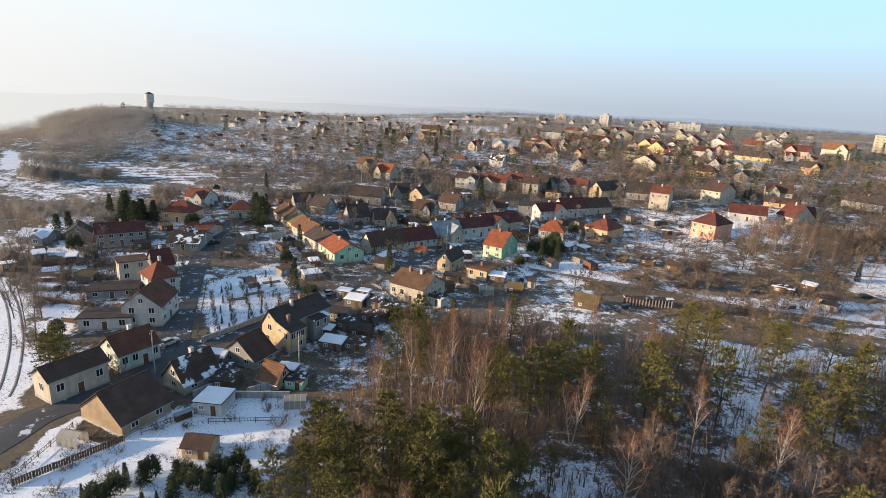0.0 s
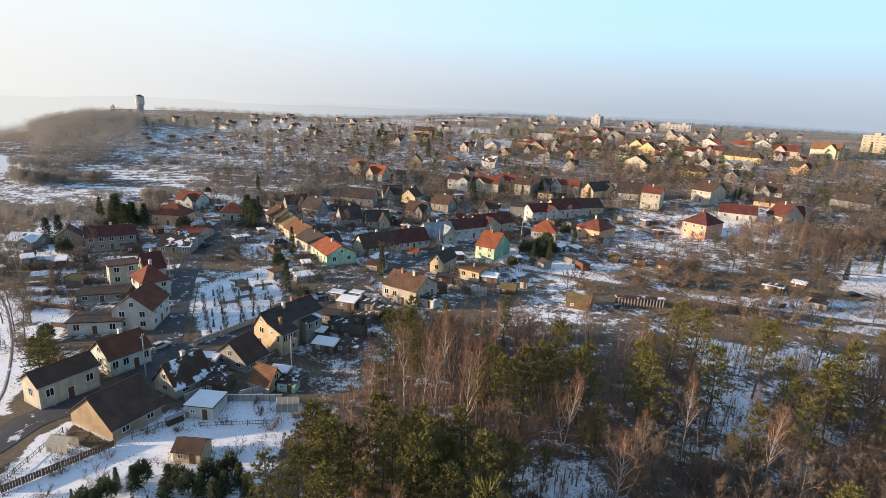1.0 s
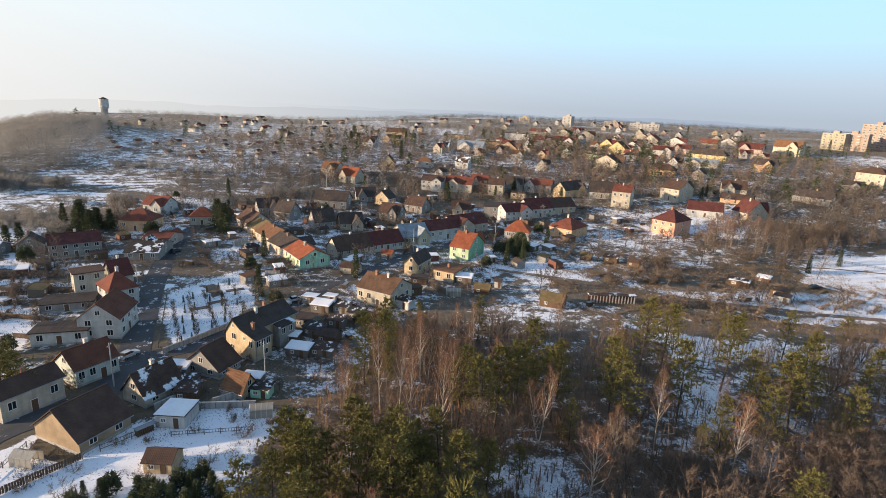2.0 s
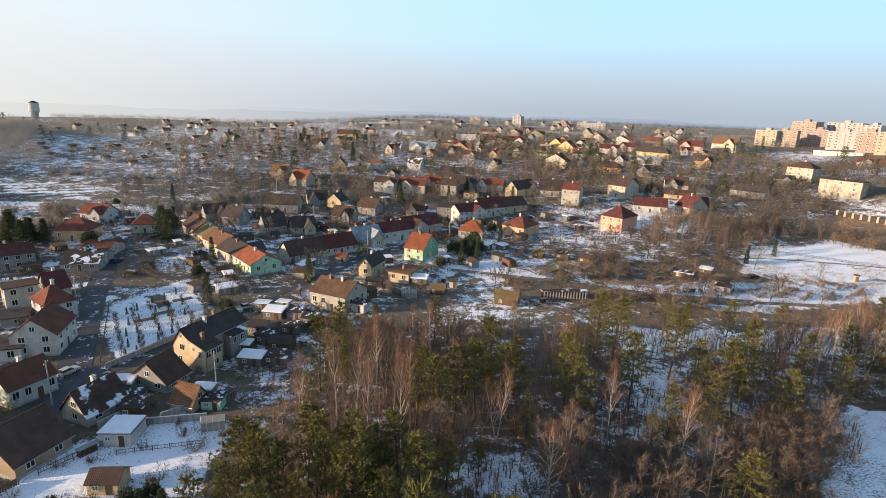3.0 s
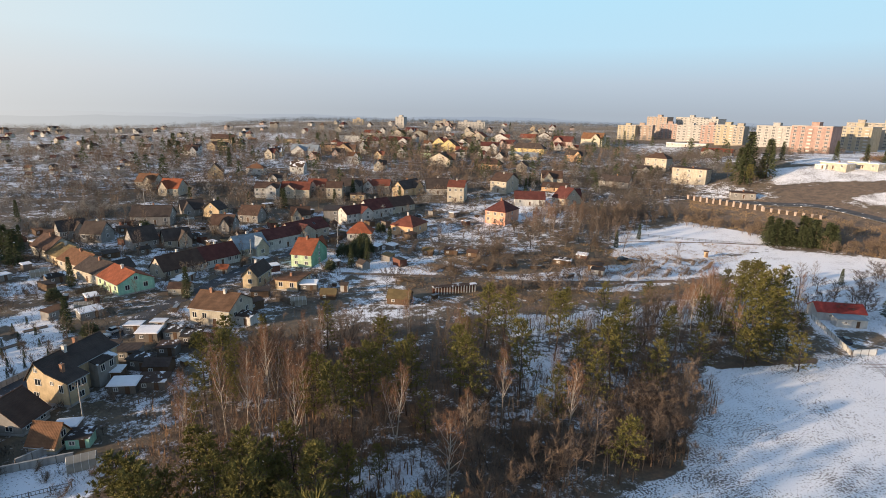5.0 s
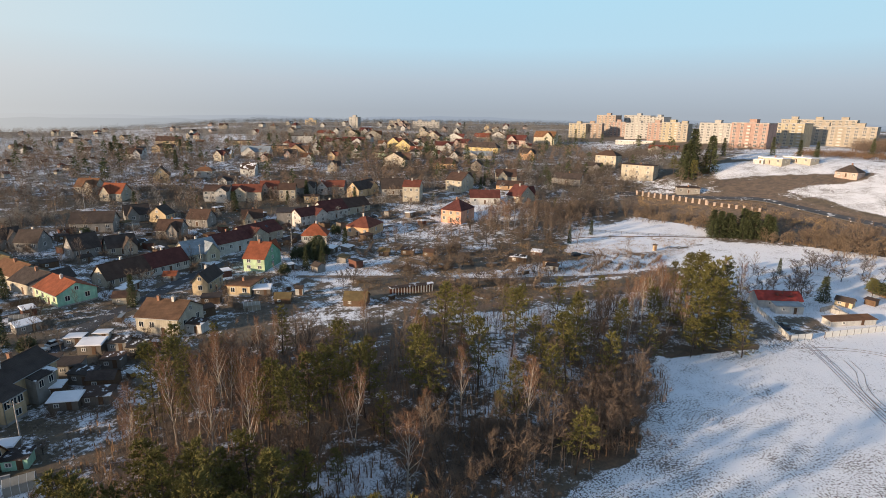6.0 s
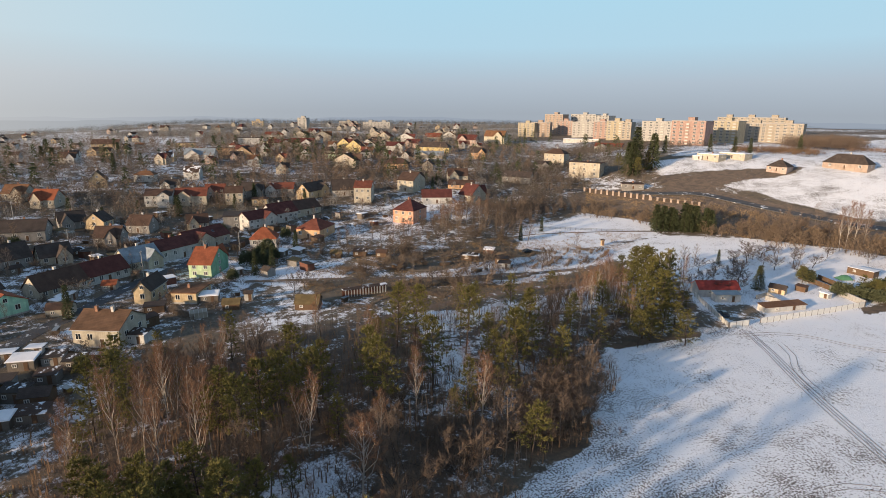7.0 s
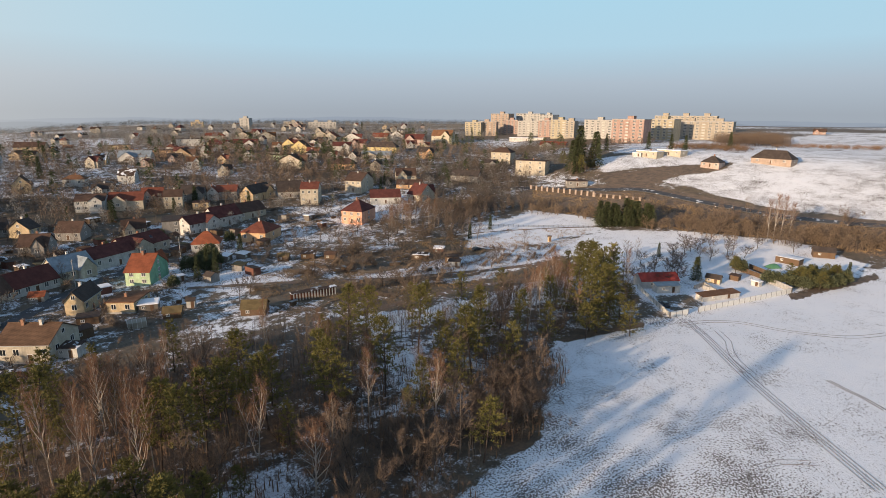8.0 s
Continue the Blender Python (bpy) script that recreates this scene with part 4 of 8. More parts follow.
house(119.8, 239.9, 127, 11.0, 14.9, 5.9, 10.6, "peach", "roof_maroon", "peach-coloured house with dark red hipped roof", hip=True, rows=2, detail=1)
house(12.8, 321.5, -18, 13.3, 10.0, 5.3, 7.9, "white", "roof_brown", "white two-storey house with brown roof", front=4, detail=1)
house(28.2, 320.5, -18, 16.0, 10.0, 4.3, 7.9, "cream", "roof_red", "cream row house with faded red roof", detail=1)
house(40.5, 322.9, -15, 10.1, 8.6, 4.6, 8.6, "pink", "roof_red", "pinkish row house with red roof", detail=1)
house(48.7, 312.6, -17, 8.9, 7.5, 6.1, 9.0, "cream", "roof_brown", "tall cream house with brown roof", detail=1)
house(60.1, 321.0, -19, 11.5, 9.8, 4.9, 8.6, "grey", "roof_dark", "grey house with dark roof", detail=1)
house(60.4, 305.2, -19, 7.8, 6.6, 3.2, 3.8, "ochre", "roof_brown", "small flat-roofed ochre garage", flat=True, chimneys=0, rows=1, detail=1)
house(69.9, 320.3, 70, 6.0, 6.1, 4.0, 7.3, "white", "roof_red", "white gabled house with red roof", detail=1)
house(77.6, 320.0, -22, 10.9, 9.3, 4.3, 7.2, "grey", "roof_red", "grey house with red roof", detail=1)
house(91.4, 311.2, 40, 19.7, 8.1, 4.1, 8.2, "ochre", "roof_dark", "house with ochre gable and dark roof", detail=1)
house(108.9, 307.6, -13, 13.5, 10.0, 3.5, 8.8, "white", "roof_dark", "white house with weathered dark roof", detail=1)
house(114.6, 288.5, 150, 9.5, 13.4, 8.3, 11.2, "cream", "roof_red", "cream two-storey house with red roof and balcony", rows=2, detail=1)
house(150.2, 300.6, 126, 11.0, 16.0, 6.6, 10.6, "cream", "roof_brown", "cream two-storey house with grey-brown roof", rows=2, detail=1)
house(149.1, 266.2, -25, 16.4, 10.0, 3.6, 7.1, "white", "roof_maroon", "low white house with red-brown roof", detail=1)
house(170.5, 262.3, 102, 10.4, 12.0, 3.2, 8.7, "cream", "roof_maroon", "cream gabled house with maroon roof", detail=1)
house(181.0, 291.8, -40, 15.6, 10.0, 2.1, 4.5, "orange", "roof_brown", "low brown-roofed outbuilding with orange wall", chimneys=0, rows=1, detail=1)
house(-51.0, 349.0, -25, 11.3, 9.6, 3.6, 7.5, "cream", "roof_rust", "cream house with rusty red roof", detail=1)
house(-37.1, 332.1, -27, 11.4, 9.7, 3.7, 8.2, "cream", "roof_orange", "cream house with orange roof", detail=1)
house(-16.6, 369.5, 85, 7.5, 8.8, 4.1, 9.0, "ochre", "roof_brown", "ochre house with broad gambrel gable", detail=1)
house(-112.2, 245.5, -13, 10.7, 9.1, 4.1, 7.2, "white", "roof_red", "white house with red roof at the village edge", detail=1)
house(-107.9, 218.8, -2, 12.7, 10.0, 4.2, 8.1, "orange", "roof_red", "house with red hipped roof", hip=True, detail=1)
house(-88.3, 231.1, 13, 9.3, 7.9, 3.5, 7.1, "cream", "roof_red", "cream house with red roof", hip=True, detail=1)
house(-56.6, 247.4, -25, 8.8, 7.5, 3.7, 7.6, "grey", "roof_dark", "grey house with dark roof in the gardens", detail=1)
house(-67.0, 253.3, 27, 9.8, 8.4, 3.8, 7.2, "grey", "roof_dark", "low grey house with black roof", detail=1)
house(-38.7, 233.9, 31, 9.4, 8.0, 3.5, 8.2, "grey", "roof_dark", "house with dark mossy roof", detail=1)
house(-39.8, 274.7, -10, 16.7, 10.0, 4.0, 8.0, "grey", "roof_dark", "long grey house with dark roof", front=4, detail=1)
house(-14.1, 285.6, 60, 7.4, 8.6, 3.6, 7.2, "ochre", "roof_dark", "dark-roofed house with ochre gable", detail=1)
house(-25.0, 290.3, 12, 10.3, 8.8, 3.0, 7.0, "grey", "roof_dark", "dark-roofed village house in the town", detail=1)
house(-26.7, 235.7, 18, 9.9, 8.4, 3.0, 6.7, "cream", "roof_dark", "cream village house with a dark roof", detail=1)
house(-9.2, 257.3, -21, 10.0, 8.5, 3.5, 7.3, "grey", "roof_brown", "grey house with brown roof", detail=1)
house(25.4, 272.4, -3, 9.1, 7.8, 2.9, 6.3, "cream", "roof_brown", "small cream house behind the street", detail=1)
house(2.8, 274.7, -29, 10.0, 8.5, 3.5, 7.2, "grey", "roof_brown", "grey house with an old brown roof", detail=1)
house(-89.1, 148.4, 38, 7.2, 6.1, 5.8, 6.4, "cream", "roof_brown", "plain grey-cream flat-roofed house", flat=True, rows=2, chimneys=0)
house(-112.4, 182.4, 34, 14.6, 10.0, 4.7, 7.2, "grey", "roof_maroon", "old grey house with broad brown-red roof")
house(-138.4, 179.1, 5, 9.5, 8.1, 2.7, 4.4, "grey", "roof_snow", "grey cottage with snowy roof", detail=1)
house(-127.3, 183.5, 117, 6.4, 7.5, 3.2, 6.1, "grey", "roof_dark", "grey gabled cottage in the town", detail=1)
house(-76.2, 116.0, 13, 10.9, 6.0, 3.0, 3.6, "white", "roof_dark", "row of low grey flat-roofed garages", flat=True, rows=1, chimneys=0)
house(-86.6, 135.5, 20, 11.4, 7.0, 2.2, 2.8, "grey", "roof_dark", "low flat workshop with dark roof", flat=True, rows=1, chimneys=0)
house(187.4, 496.8, 46, 10.0, 15.9, 5.7, 11.5, "yellow", "roof_brown", "bright yellow gabled house with brown roof", detail=1)
house(189.9, 532.7, 47, 10.0, 13.4, 5.4, 10.6, "yellow", "roof_maroon", "yellow gabled house beside its twin", detail=1)
house(285.1, 590.3, 46, 10.0, 20.3, 6.4, 11.2, "white", "roof_maroon", "white gabled house with maroon roof", detail=1)
house(219.9, 477.3, -33, 17.3, 10.0, 6.7, 10.0, "white", "roof_maroon", "white house with dark red roof", detail=1)
house(261.3, 522.5, -55, 16.3, 10.0, 5.2, 8.9, "pink", "roof_maroon", "pink house with maroon roof", detail=1)
house(255.5, 465.1, -47, 31.2, 10.0, 4.7, 9.7, "yellow", "roof_dark", "wide yellow house with dark hipped roof", hip=True, detail=1)
house(142.4, 393.2, 42, 10.0, 18.5, 5.3, 9.9, "cream", "roof_brown", "cream house with brown gabled roof", detail=1)
house(150.5, 449.4, -27, 13.7, 10.0, 4.1, 7.9, "palegreen", "roof_olive", "olive-green house with flat gable", flat=True, detail=1)
house(154.5, 559.6, -33, 24.0, 10.0, 4.9, 9.0, "white", "roof_maroon", "white house with dark maroon roof", detail=1)
house(183.4, 673.6, 57, 10.0, 17.3, 5.2, 10.1, "cream", "roof_brown", "cream gabled house in the town", detail=1)
house(200.8, 645.8, 75, 10.0, 19.6, 5.8, 11.2, "cream", "roof_rust", "cream gabled family house", detail=1)
house(114.5, 618.1, -18, 26.0, 10.0, 6.8, 7.4, "white", "roof_brown", "white flat-roofed two-storey house", flat=True, detail=1)
house(157.6, 709.3, -21, 25.5, 10.0, 4.0, 7.7, "cream", "roof_red", "cream house with red hipped roof", hip=True, detail=1)
house(137.7, 581.5, -21, 24.7, 10.0, 3.3, 6.9, "grey", "roof_maroon", "long house with maroon roof", detail=1)
house(217.0, 536.0, 45, 10.0, 16.1, 4.5, 9.2, "white", "roof_dark", "white gabled house in the town", detail=1)
house(275.1, 628.2, 38, 10.0, 17.7, 4.7, 10.4, "cream", "roof_red", "cream house with red gable roof", detail=1)
house(272.2, 653.6, 59, 10.0, 19.0, 4.8, 10.0, "cream", "roof_dark", "cream gabled house with dark roof", detail=1)
house(323.1, 591.7, -52, 20.9, 10.0, 5.3, 9.7, "cream", "roof_red", "cream house with red roof", detail=1)
house(352.7, 606.0, 52, 10.0, 17.4, 4.8, 10.1, "white", "roof_rust", "white gabled house with rusty roof", detail=1)
house(328.3, 522.4, -50, 21.6, 10.0, 6.7, 11.9, "pink", "roof_maroon", "reddish house with maroon roof", detail=1)
house(369.9, 527.8, -63, 25.9, 10.0, 8.3, 14.4, "paleyellow", "roof_rust", "pale yellow house with rusty roof", detail=1)
house(257.1, 387.1, -52, 13.4, 10.0, 5.1, 9.0, "orange", "roof_dark", "orange house with dark roof", detail=1)
house(222.4, 414.6, -36, 25.2, 10.0, 2.8, 5.8, "cream", "roof_blue", "low hall with grey sheet roof", detail=1)
house(172.3, 370.3, -33, 17.7, 10.0, 3.7, 7.8, "orange", "roof_brown", "brown bungalow with hipped roof", hip=True, detail=1)
house(47.8, 456.5, -24, 21.8, 10.0, 5.2, 9.4, "white", "roof_blue", "white house with blue-grey roof", detail=1)
house(71.8, 521.7, -16, 19.6, 10.0, 5.2, 5.8, "orange", "roof_brown", "orange flat-roofed house in the town", flat=True, detail=1)
house(81.4, 462.8, 52, 10.0, 17.5, 4.7, 10.4, "stone", "roof_brown", "brown house with stone-coloured gable", detail=1)
house(48.4, 619.3, -12, 23.1, 10.0, 3.7, 4.5, "ochre", "roof_brown", "low ochre flat house", flat=True, detail=1)
house(-18.5, 618.9, -21, 24.3, 10.0, 5.0, 9.1, "ochre", "roof_brown", "orange-lit house with brown roof", detail=1)
house(278.3, 315.8, -64, 15.6, 10.0, 9.2, 12.7, "cream", "roof_brown", "cream villa with hipped roof", hip=True, detail=1)
house(265.0, 270.0, -62, 20.6, 10.0, 9.0, 9.6, "cream", "roof_brown", "old cream flat-roofed house", flat=True, detail=1)
house(369.9, 352.6, -59, 23.6, 10.0, 3.5, 6.2, "grey", "roof_red", "long low house with red roof", detail=1)
house(448.6, 471.2, -52, 39.5, 10.0, 3.2, 3.8, "white", "roof_snow", "low white shop pavilion with flat roof", flat=True, detail=1)
house(262.3, 311.4, -48, 10.5, 8.9, 4.1, 6.2, "grey", "roof_dark", "grey house among trees", detail=1)
house(337.6, 230.5, -89, 15.9, 8.0, 3.6, 4.2, "cream", "roof_snow", "cream flat-roofed garage in the town", flat=True, detail=1)
house(350.9, 222.1, -91, 17.8, 8.0, 3.2, 3.8, "cream", "roof_snow", "row of cream garages with dark doors", flat=True, detail=1)
house(339.8, 186.2, -81, 11.1, 9.4, 2.8, 6.6, "pink", "roof_dark", "small new bungalow with hipped roof", hip=True, detail=1)
house(366.9, 162.5, -86, 23.0, 10.0, 3.1, 8.2, "panel_peach_hazed", "roof_dark", "large new bungalow with hipped roof", hip=True, detail=1)
house(652.8, 250.9, -72, 11.0, 8.0, 2.4, 5.4, "panel_pink_hazed", "roof_brown", "lone far house on the ridge", detail=1)
house(261.0, 227.0, -37, 12.1, 8.0, 3.0, 3.6, "grey", "roof_brown", "low grey lodge behind the pillared wall", flat=True, detail=1)
house(223.5, 289.3, -56, 18.8, 10.0, 3.4, 6.4, "grey", "roof_dark", "grey house among the trees", detail=1)
house(188.9, 310.5, -24, 13.1, 10.0, 3.7, 7.8, "cream", "roof_brown", "cream house on the slope", detail=1)


# ---- large buildings of the town ----
def panel_block(x, y, turn, length, depth, height, storeys, wall, label, stair=None):
    """A slab of flats: long sides on its own -y and +y, a parapet, and a lift house or two on the roof."""
    z = ground(x, y)
    top = thing("apartment_block", pose(x, y, z, 0, 0, turn), label, "building", "blocks of flats")
    a, b = length / 2, depth / 2
    part("wall", boxed((-a, -b, -2, a, b, height)), M[wall], top)
    part("parapet", boxed((-a - 0.15, -b - 0.15, height, a + 0.15, b + 0.15, height + 0.5)), M["concrete"], top)
    for k in range(max(1, int(length / 20))):
        cx = -a + length * (k + 0.5) / max(1, int(length / 20))
        part("lift_house", boxed((cx - 3, -2, height + 0.5, cx + 3, 2.5, height + 3.0), (cx - 3.2, -2.2, height + 3.0, cx + 3.2, 2.7, height + 3.25)), M[wall], top)
    step = (height - 0.8) / storeys
    bays = max(2, int(length / 5.2))
    for row in range(storeys):
        zc = 0.9 + step * (row + 0.5)
        for i in range(bays):
            s = length * ((i + 0.5) / bays - 0.5)
            if stair and i % stair == stair - 1:
                continue
            part("window", PANEL_WINDOW, None, top, at=side(-90, b, s, zc))
        part("window", PANEL_WINDOW, None, top, at=side(180, a, 0.6, zc))
    if stair:
        for i in range(stair - 1, bays, stair):
            s = length * ((i + 0.5) / bays - 0.5)
            tower = part("balcony_stack", boxed((s - 1.5, -b - 1.1, 0.6, s + 1.5, -b, 0.75)), M["concrete"], top)
            for row in range(storeys):
                zc = 0.6 + step * row
                part("balcony", boxed((s - 1.5, -b - 1.15, zc, s + 1.5, -b - 1.0, zc + 1.05), (s - 1.5, -b - 1.0, zc - 0.12, s + 1.5, -b + 0.002, zc)), M["white"], tower)
    return top


PANEL_WINDOW = whole_window(2.4, 1.45, 1)


def water_tower(x, y, h):
    top = thing("water_tower", pose(x, y, ground(x, y)), "white concrete water tower with wide round tank", "tower")
    bm = bmesh.new()
    for i in range(12):
        t = i * math.pi / 6
        rod(bm, (2.6 * math.cos(t), 2.6 * math.sin(t), -1), (2.6 * math.cos(t), 2.6 * math.sin(t), h * 0.58), 0.75, 0.75, 6)
    rod(bm, (0, 0, -1), (0, 0, h * 0.58), 2.6, 2.6, 16)
    part("shaft", bm, M["concrete"], top)
    bm = bmesh.new()
    rod(bm, (0, 0, h * 0.56), (0, 0, h * 0.64), 3.2, 4.6, 20)
    rod(bm, (0, 0, h * 0.64), (0, 0, h * 0.93), 4.6, 4.6, 20)
    part("tank", bm, M["white"], top)
    bm = bmesh.new()
    rod(bm, (0, 0, h * 0.93), (0, 0, h), 4.7, 0.6, 20)
    part("roof", bm, M["roof_brown"], top)


# ---- small buildings and garden things ----
def shed(x, y, turn, w, d, h, wall, roof, label, kind="gable", name="shed", group="garden sheds"):
    """A hut: boarded walls, a door, a window, and a gabled, lean-to or snowy flat roof."""
    top = thing(name, pose(x, y, ground(x, y), 0, 0, turn), label, name.replace("_", " "), group)
    a, b = w / 2, d / 2
    rise_ = {"gable": 0.32 * d, "lean": 0.14 * d, "flat": 0.0}[kind]
    bm = bmesh.new()
    if kind == "gable":
        pts = [(-a, -b, -0.8), (a, -b, -0.8), (a, b, -0.8), (-a, b, -0.8), (-a, -b, h), (a, -b, h), (a, b, h), (-a, b, h), (-a, 0, h + rise_), (a, 0, h + rise_)]
        solid(bm, pts, [(3, 2, 1, 0), (0, 1, 5, 4), (2, 3, 7, 6), (4, 5, 9, 8), (6, 7, 8, 9), (1, 2, 6, 9, 5), (3, 0, 4, 8, 7)])
    else:
        pts = [(-a, -b, -0.8), (a, -b, -0.8), (a, b, -0.8), (-a, b, -0.8), (-a, -b, h), (a, -b, h), (a, b, h + rise_), (-a, b, h + rise_)]
        solid(bm, pts, [(3, 2, 1, 0), (4, 5, 6, 7), (0, 1, 5, 4), (1, 2, 6, 5), (2, 3, 7, 6), (3, 0, 4, 7)])
    part("wall", bm, M[wall], top)
    bm, o, t = bmesh.new(), 0.25, 0.1
    runs = [(-b - o, h - rise_ / b * o, 0, h + rise_), (0, h + rise_, b + o, h - rise_ / b * o)] if kind == "gable" else [(-b - o, h + 0.004, b + o, h + rise_ + 0.004)]
    for y0, z0, y1, z1 in runs:
        pts = [(-a - o, y0, z0), (a + o, y0, z0), (a + o, y1, z1), (-a - o, y1, z1)]
        pts += [(p[0], p[1], p[2] + t) for p in pts]
        solid(bm, pts, [(3, 2, 1, 0), (4, 5, 6, 7), (0, 1, 5, 4), (1, 2, 6, 5), (2, 3, 7, 6), (3, 0, 4, 7)])
    part("roof", bm, M[roof], top)
    if roof == "snow" or kind == "flat":
        bm = bmesh.new()
        z1 = h + t + 0.006
        if kind != "gable":
            pts = [(-a - o + 0.08, -b - o + 0.1, z1), (a + o - 0.15, -b - o + 0.1, z1), (a + o - 0.1, b + o - 0.1, z1 + rise_), (-a - o + 0.2, b + o - 0.08, z1 + rise_)]
            pts += [(p[0] * 0.97, p[1] * 0.97, p[2] + 0.12) for p in pts]
            solid(bm, pts, [(3, 2, 1, 0), (4, 5, 6, 7), (0, 1, 5, 4), (1, 2, 6, 5), (2, 3, 7, 6), (3, 0, 4, 7)])
            part("snow_layer", bm, M["snow"], top)
        else:
            bm.free()
    d_ = part("door", boxed((-0.42, -0.05, 0, 0.42, 0.04, min(1.9, h - 0.15))), M["door"], top, at=side(-90, b, w * 0.2, 0.05))
    if w > 3:
        window(top, side(-90, b, -w * 0.22, h * 0.6), 0.7, 0.6, 1, True)
    return top


POSTS = {}


def fence(x0, y0, x1, y1, h, style, label, gap=2.4):
    """A straight run of fence: posts, and between them boards, wire rails or white panels, each an object."""
    length = math.hypot(x1 - x0, y1 - y0)
    n = max(1, round(length / gap))
    step = length / n
    key = (style, round(h, 1), round(step, 1))
    if key not in POSTS:
        mat = {"board": "wood", "rail": "woodgrey", "panel": "frame", "wall": "concrete", "pillar": "pinkstone"}[style]
        post = link_mesh("post", boxed((-0.06, -0.06, -0.6, 0.06, 0.06, h + 0.08)), M["woodgrey" if style != "pillar" else mat])
        if style == "pillar":
            post = link_mesh("post", boxed((-0.5, -0.4, -1.0, 0.5, 0.4, h), (-0.6, -0.5, h, 0.6, 0.5, h + 0.2)), M["pinkstone"])
        if style == "board":
            k = max(4, int(step / 0.3))
            xs = [0.07 + (step - 0.14) * i / k + d for i in range(k) for d in (0, (step - 0.14) / k * 0.8)]
            bm = lattice(xs, [0.05, h * 0.25, h * 0.33, h * 0.78, h * 0.86, h], lambda i, j: i % 2 == 0 or j in (1, 3), -0.03, 0.03)
        elif style == "rail":
            xs = [0.06] + [0.06 + (step - 0.12) * (i + d) / 5 for i in range(5) for d in (0.45, 0.55)] + [step - 0.06]
            bm = lattice(xs, [h * 0.3, h * 0.38, h * 0.85, h * 0.93], lambda i, j: j != 1 or i % 2 == 1, -0.02, 0.02)
        elif style == "panel":
            bm = boxed((0.06, -0.03, 0.06, step - 0.06, 0.03, h), (0.06, -0.05, h, step - 0.06, 0.05, h + 0.05))
        elif style == "pillar":
            # the dark sheet above the low wall stands in for shaded gaps
            bm = boxed((0.5, -0.12, -1.0, step - 0.5, 0.12, h * 0.12), (0.5, 0.05, h * 0.12, step - 0.5, 0.09, h * 0.8))
        else:
            bm = boxed((0.06, -0.12, -0.6, step - 0.06, 0.12, h), (0.02, -0.16, h, step - 0.02, 0.16, h + 0.08))
        POSTS[key] = (post, link_mesh("panel", bm, M["bark" if style == "pillar" else mat]))
    post, panel = POSTS[key]
    top = thing("fence", pose(x0, y0, ground(x0, y0), 0, 0, math.degrees(math.atan2(y1 - y0, x1 - x0))), label, "fence", "garden fences")
    z0 = ground(x0, y0)
    for i in range(n + 1):
        x, y = x0 + (x1 - x0) * i / n, y0 + (y1 - y0) * i / n
        dz = ground(x, y) - z0
        part("post", post, None, top, at=pose(i * step, 0, dz))
        if i < n:
            part("panel", panel, None, top, at=pose(i * step, 0, dz + 0.02))
    return top


def pole(x, y, h, turn):
    top = thing("utility_pole", pose(x, y, ground(x, y), 0, 0, turn), "grey concrete utility pole with crossarm", "pole", "utility poles")
    bm = bmesh.new()
    rod(bm, (0, 0, -0.8), (0, 0, h), 0.16, 0.1, 8)
    part("mast", bm, M["concrete"], top)
    part("crossarm", boxed((-0.9, -0.05, h - 0.6, 0.9, 0.05, h - 0.5)), M["woodgrey"], top)
    for s in (-0.75, 0, 0.75):
        bm = bmesh.new()
        rod(bm, (s, 0, h - 0.5), (s, 0, h - 0.28), 0.05, 0.035, 6)
        part("insulator", bm, M["frame"], top)


def car(x, y, turn, paint, label):
    top = thing("car", pose(x, y, ground(x, y) + 0.1, 0, 0, turn), label, "car", "parked cars")
    bm = bmesh.new()
    prof = [(-2.1, 0.35), (-2.1, 0.85), (-1.2, 0.95), (1.0, 0.95), (2.1, 0.8), (2.1, 0.35)]
    solid(bm, [(px, s * 0.85, pz) for s in (-1, 1) for px, pz in prof], [(0, 1, 2, 3, 4, 5), (11, 10, 9, 8, 7, 6)] + [((i + 1) % 6, i, i + 6, (i + 1) % 6 + 6) for i in range(6)])
    part("body", bm, M[paint], top)
    bm = bmesh.new()
    solid(bm, [(-1.7, -0.75, 0.93), (0.9, -0.75, 0.93), (0.9, 0.75, 0.93), (-1.7, 0.75, 0.93), (-1.3, -0.62, 1.42), (0.2, -0.62, 1.42), (0.2, 0.62, 1.42), (-1.3, 0.62, 1.42)], [(3, 2, 1, 0), (4, 5, 6, 7), (0, 1, 5, 4), (1, 2, 6, 5), (2, 3, 7, 6), (3, 0, 4, 7)])
    part("cabin_glass", bm, M["pane"], top)
    part("roof", boxed((-1.32, -0.63, 1.424, 0.22, 0.63, 1.46)), M[paint], top)
    for sx in (-1.3, 1.3):
        for sy in (-0.82, 0.82):
            bm = bmesh.new()
            rod(bm, (sx, sy - 0.1, 0.22), (sx, sy + 0.1, 0.22), 0.31, 0.31, 12)
            w = part("wheel", bm, M["tyre"], top)
            bm = bmesh.new()
            rod(bm, (sx, sy - 0.11, 0.22), (sx, sy + 0.11, 0.22), 0.17, 0.17, 10)
            part("rim", bm, M["gutter"], w)


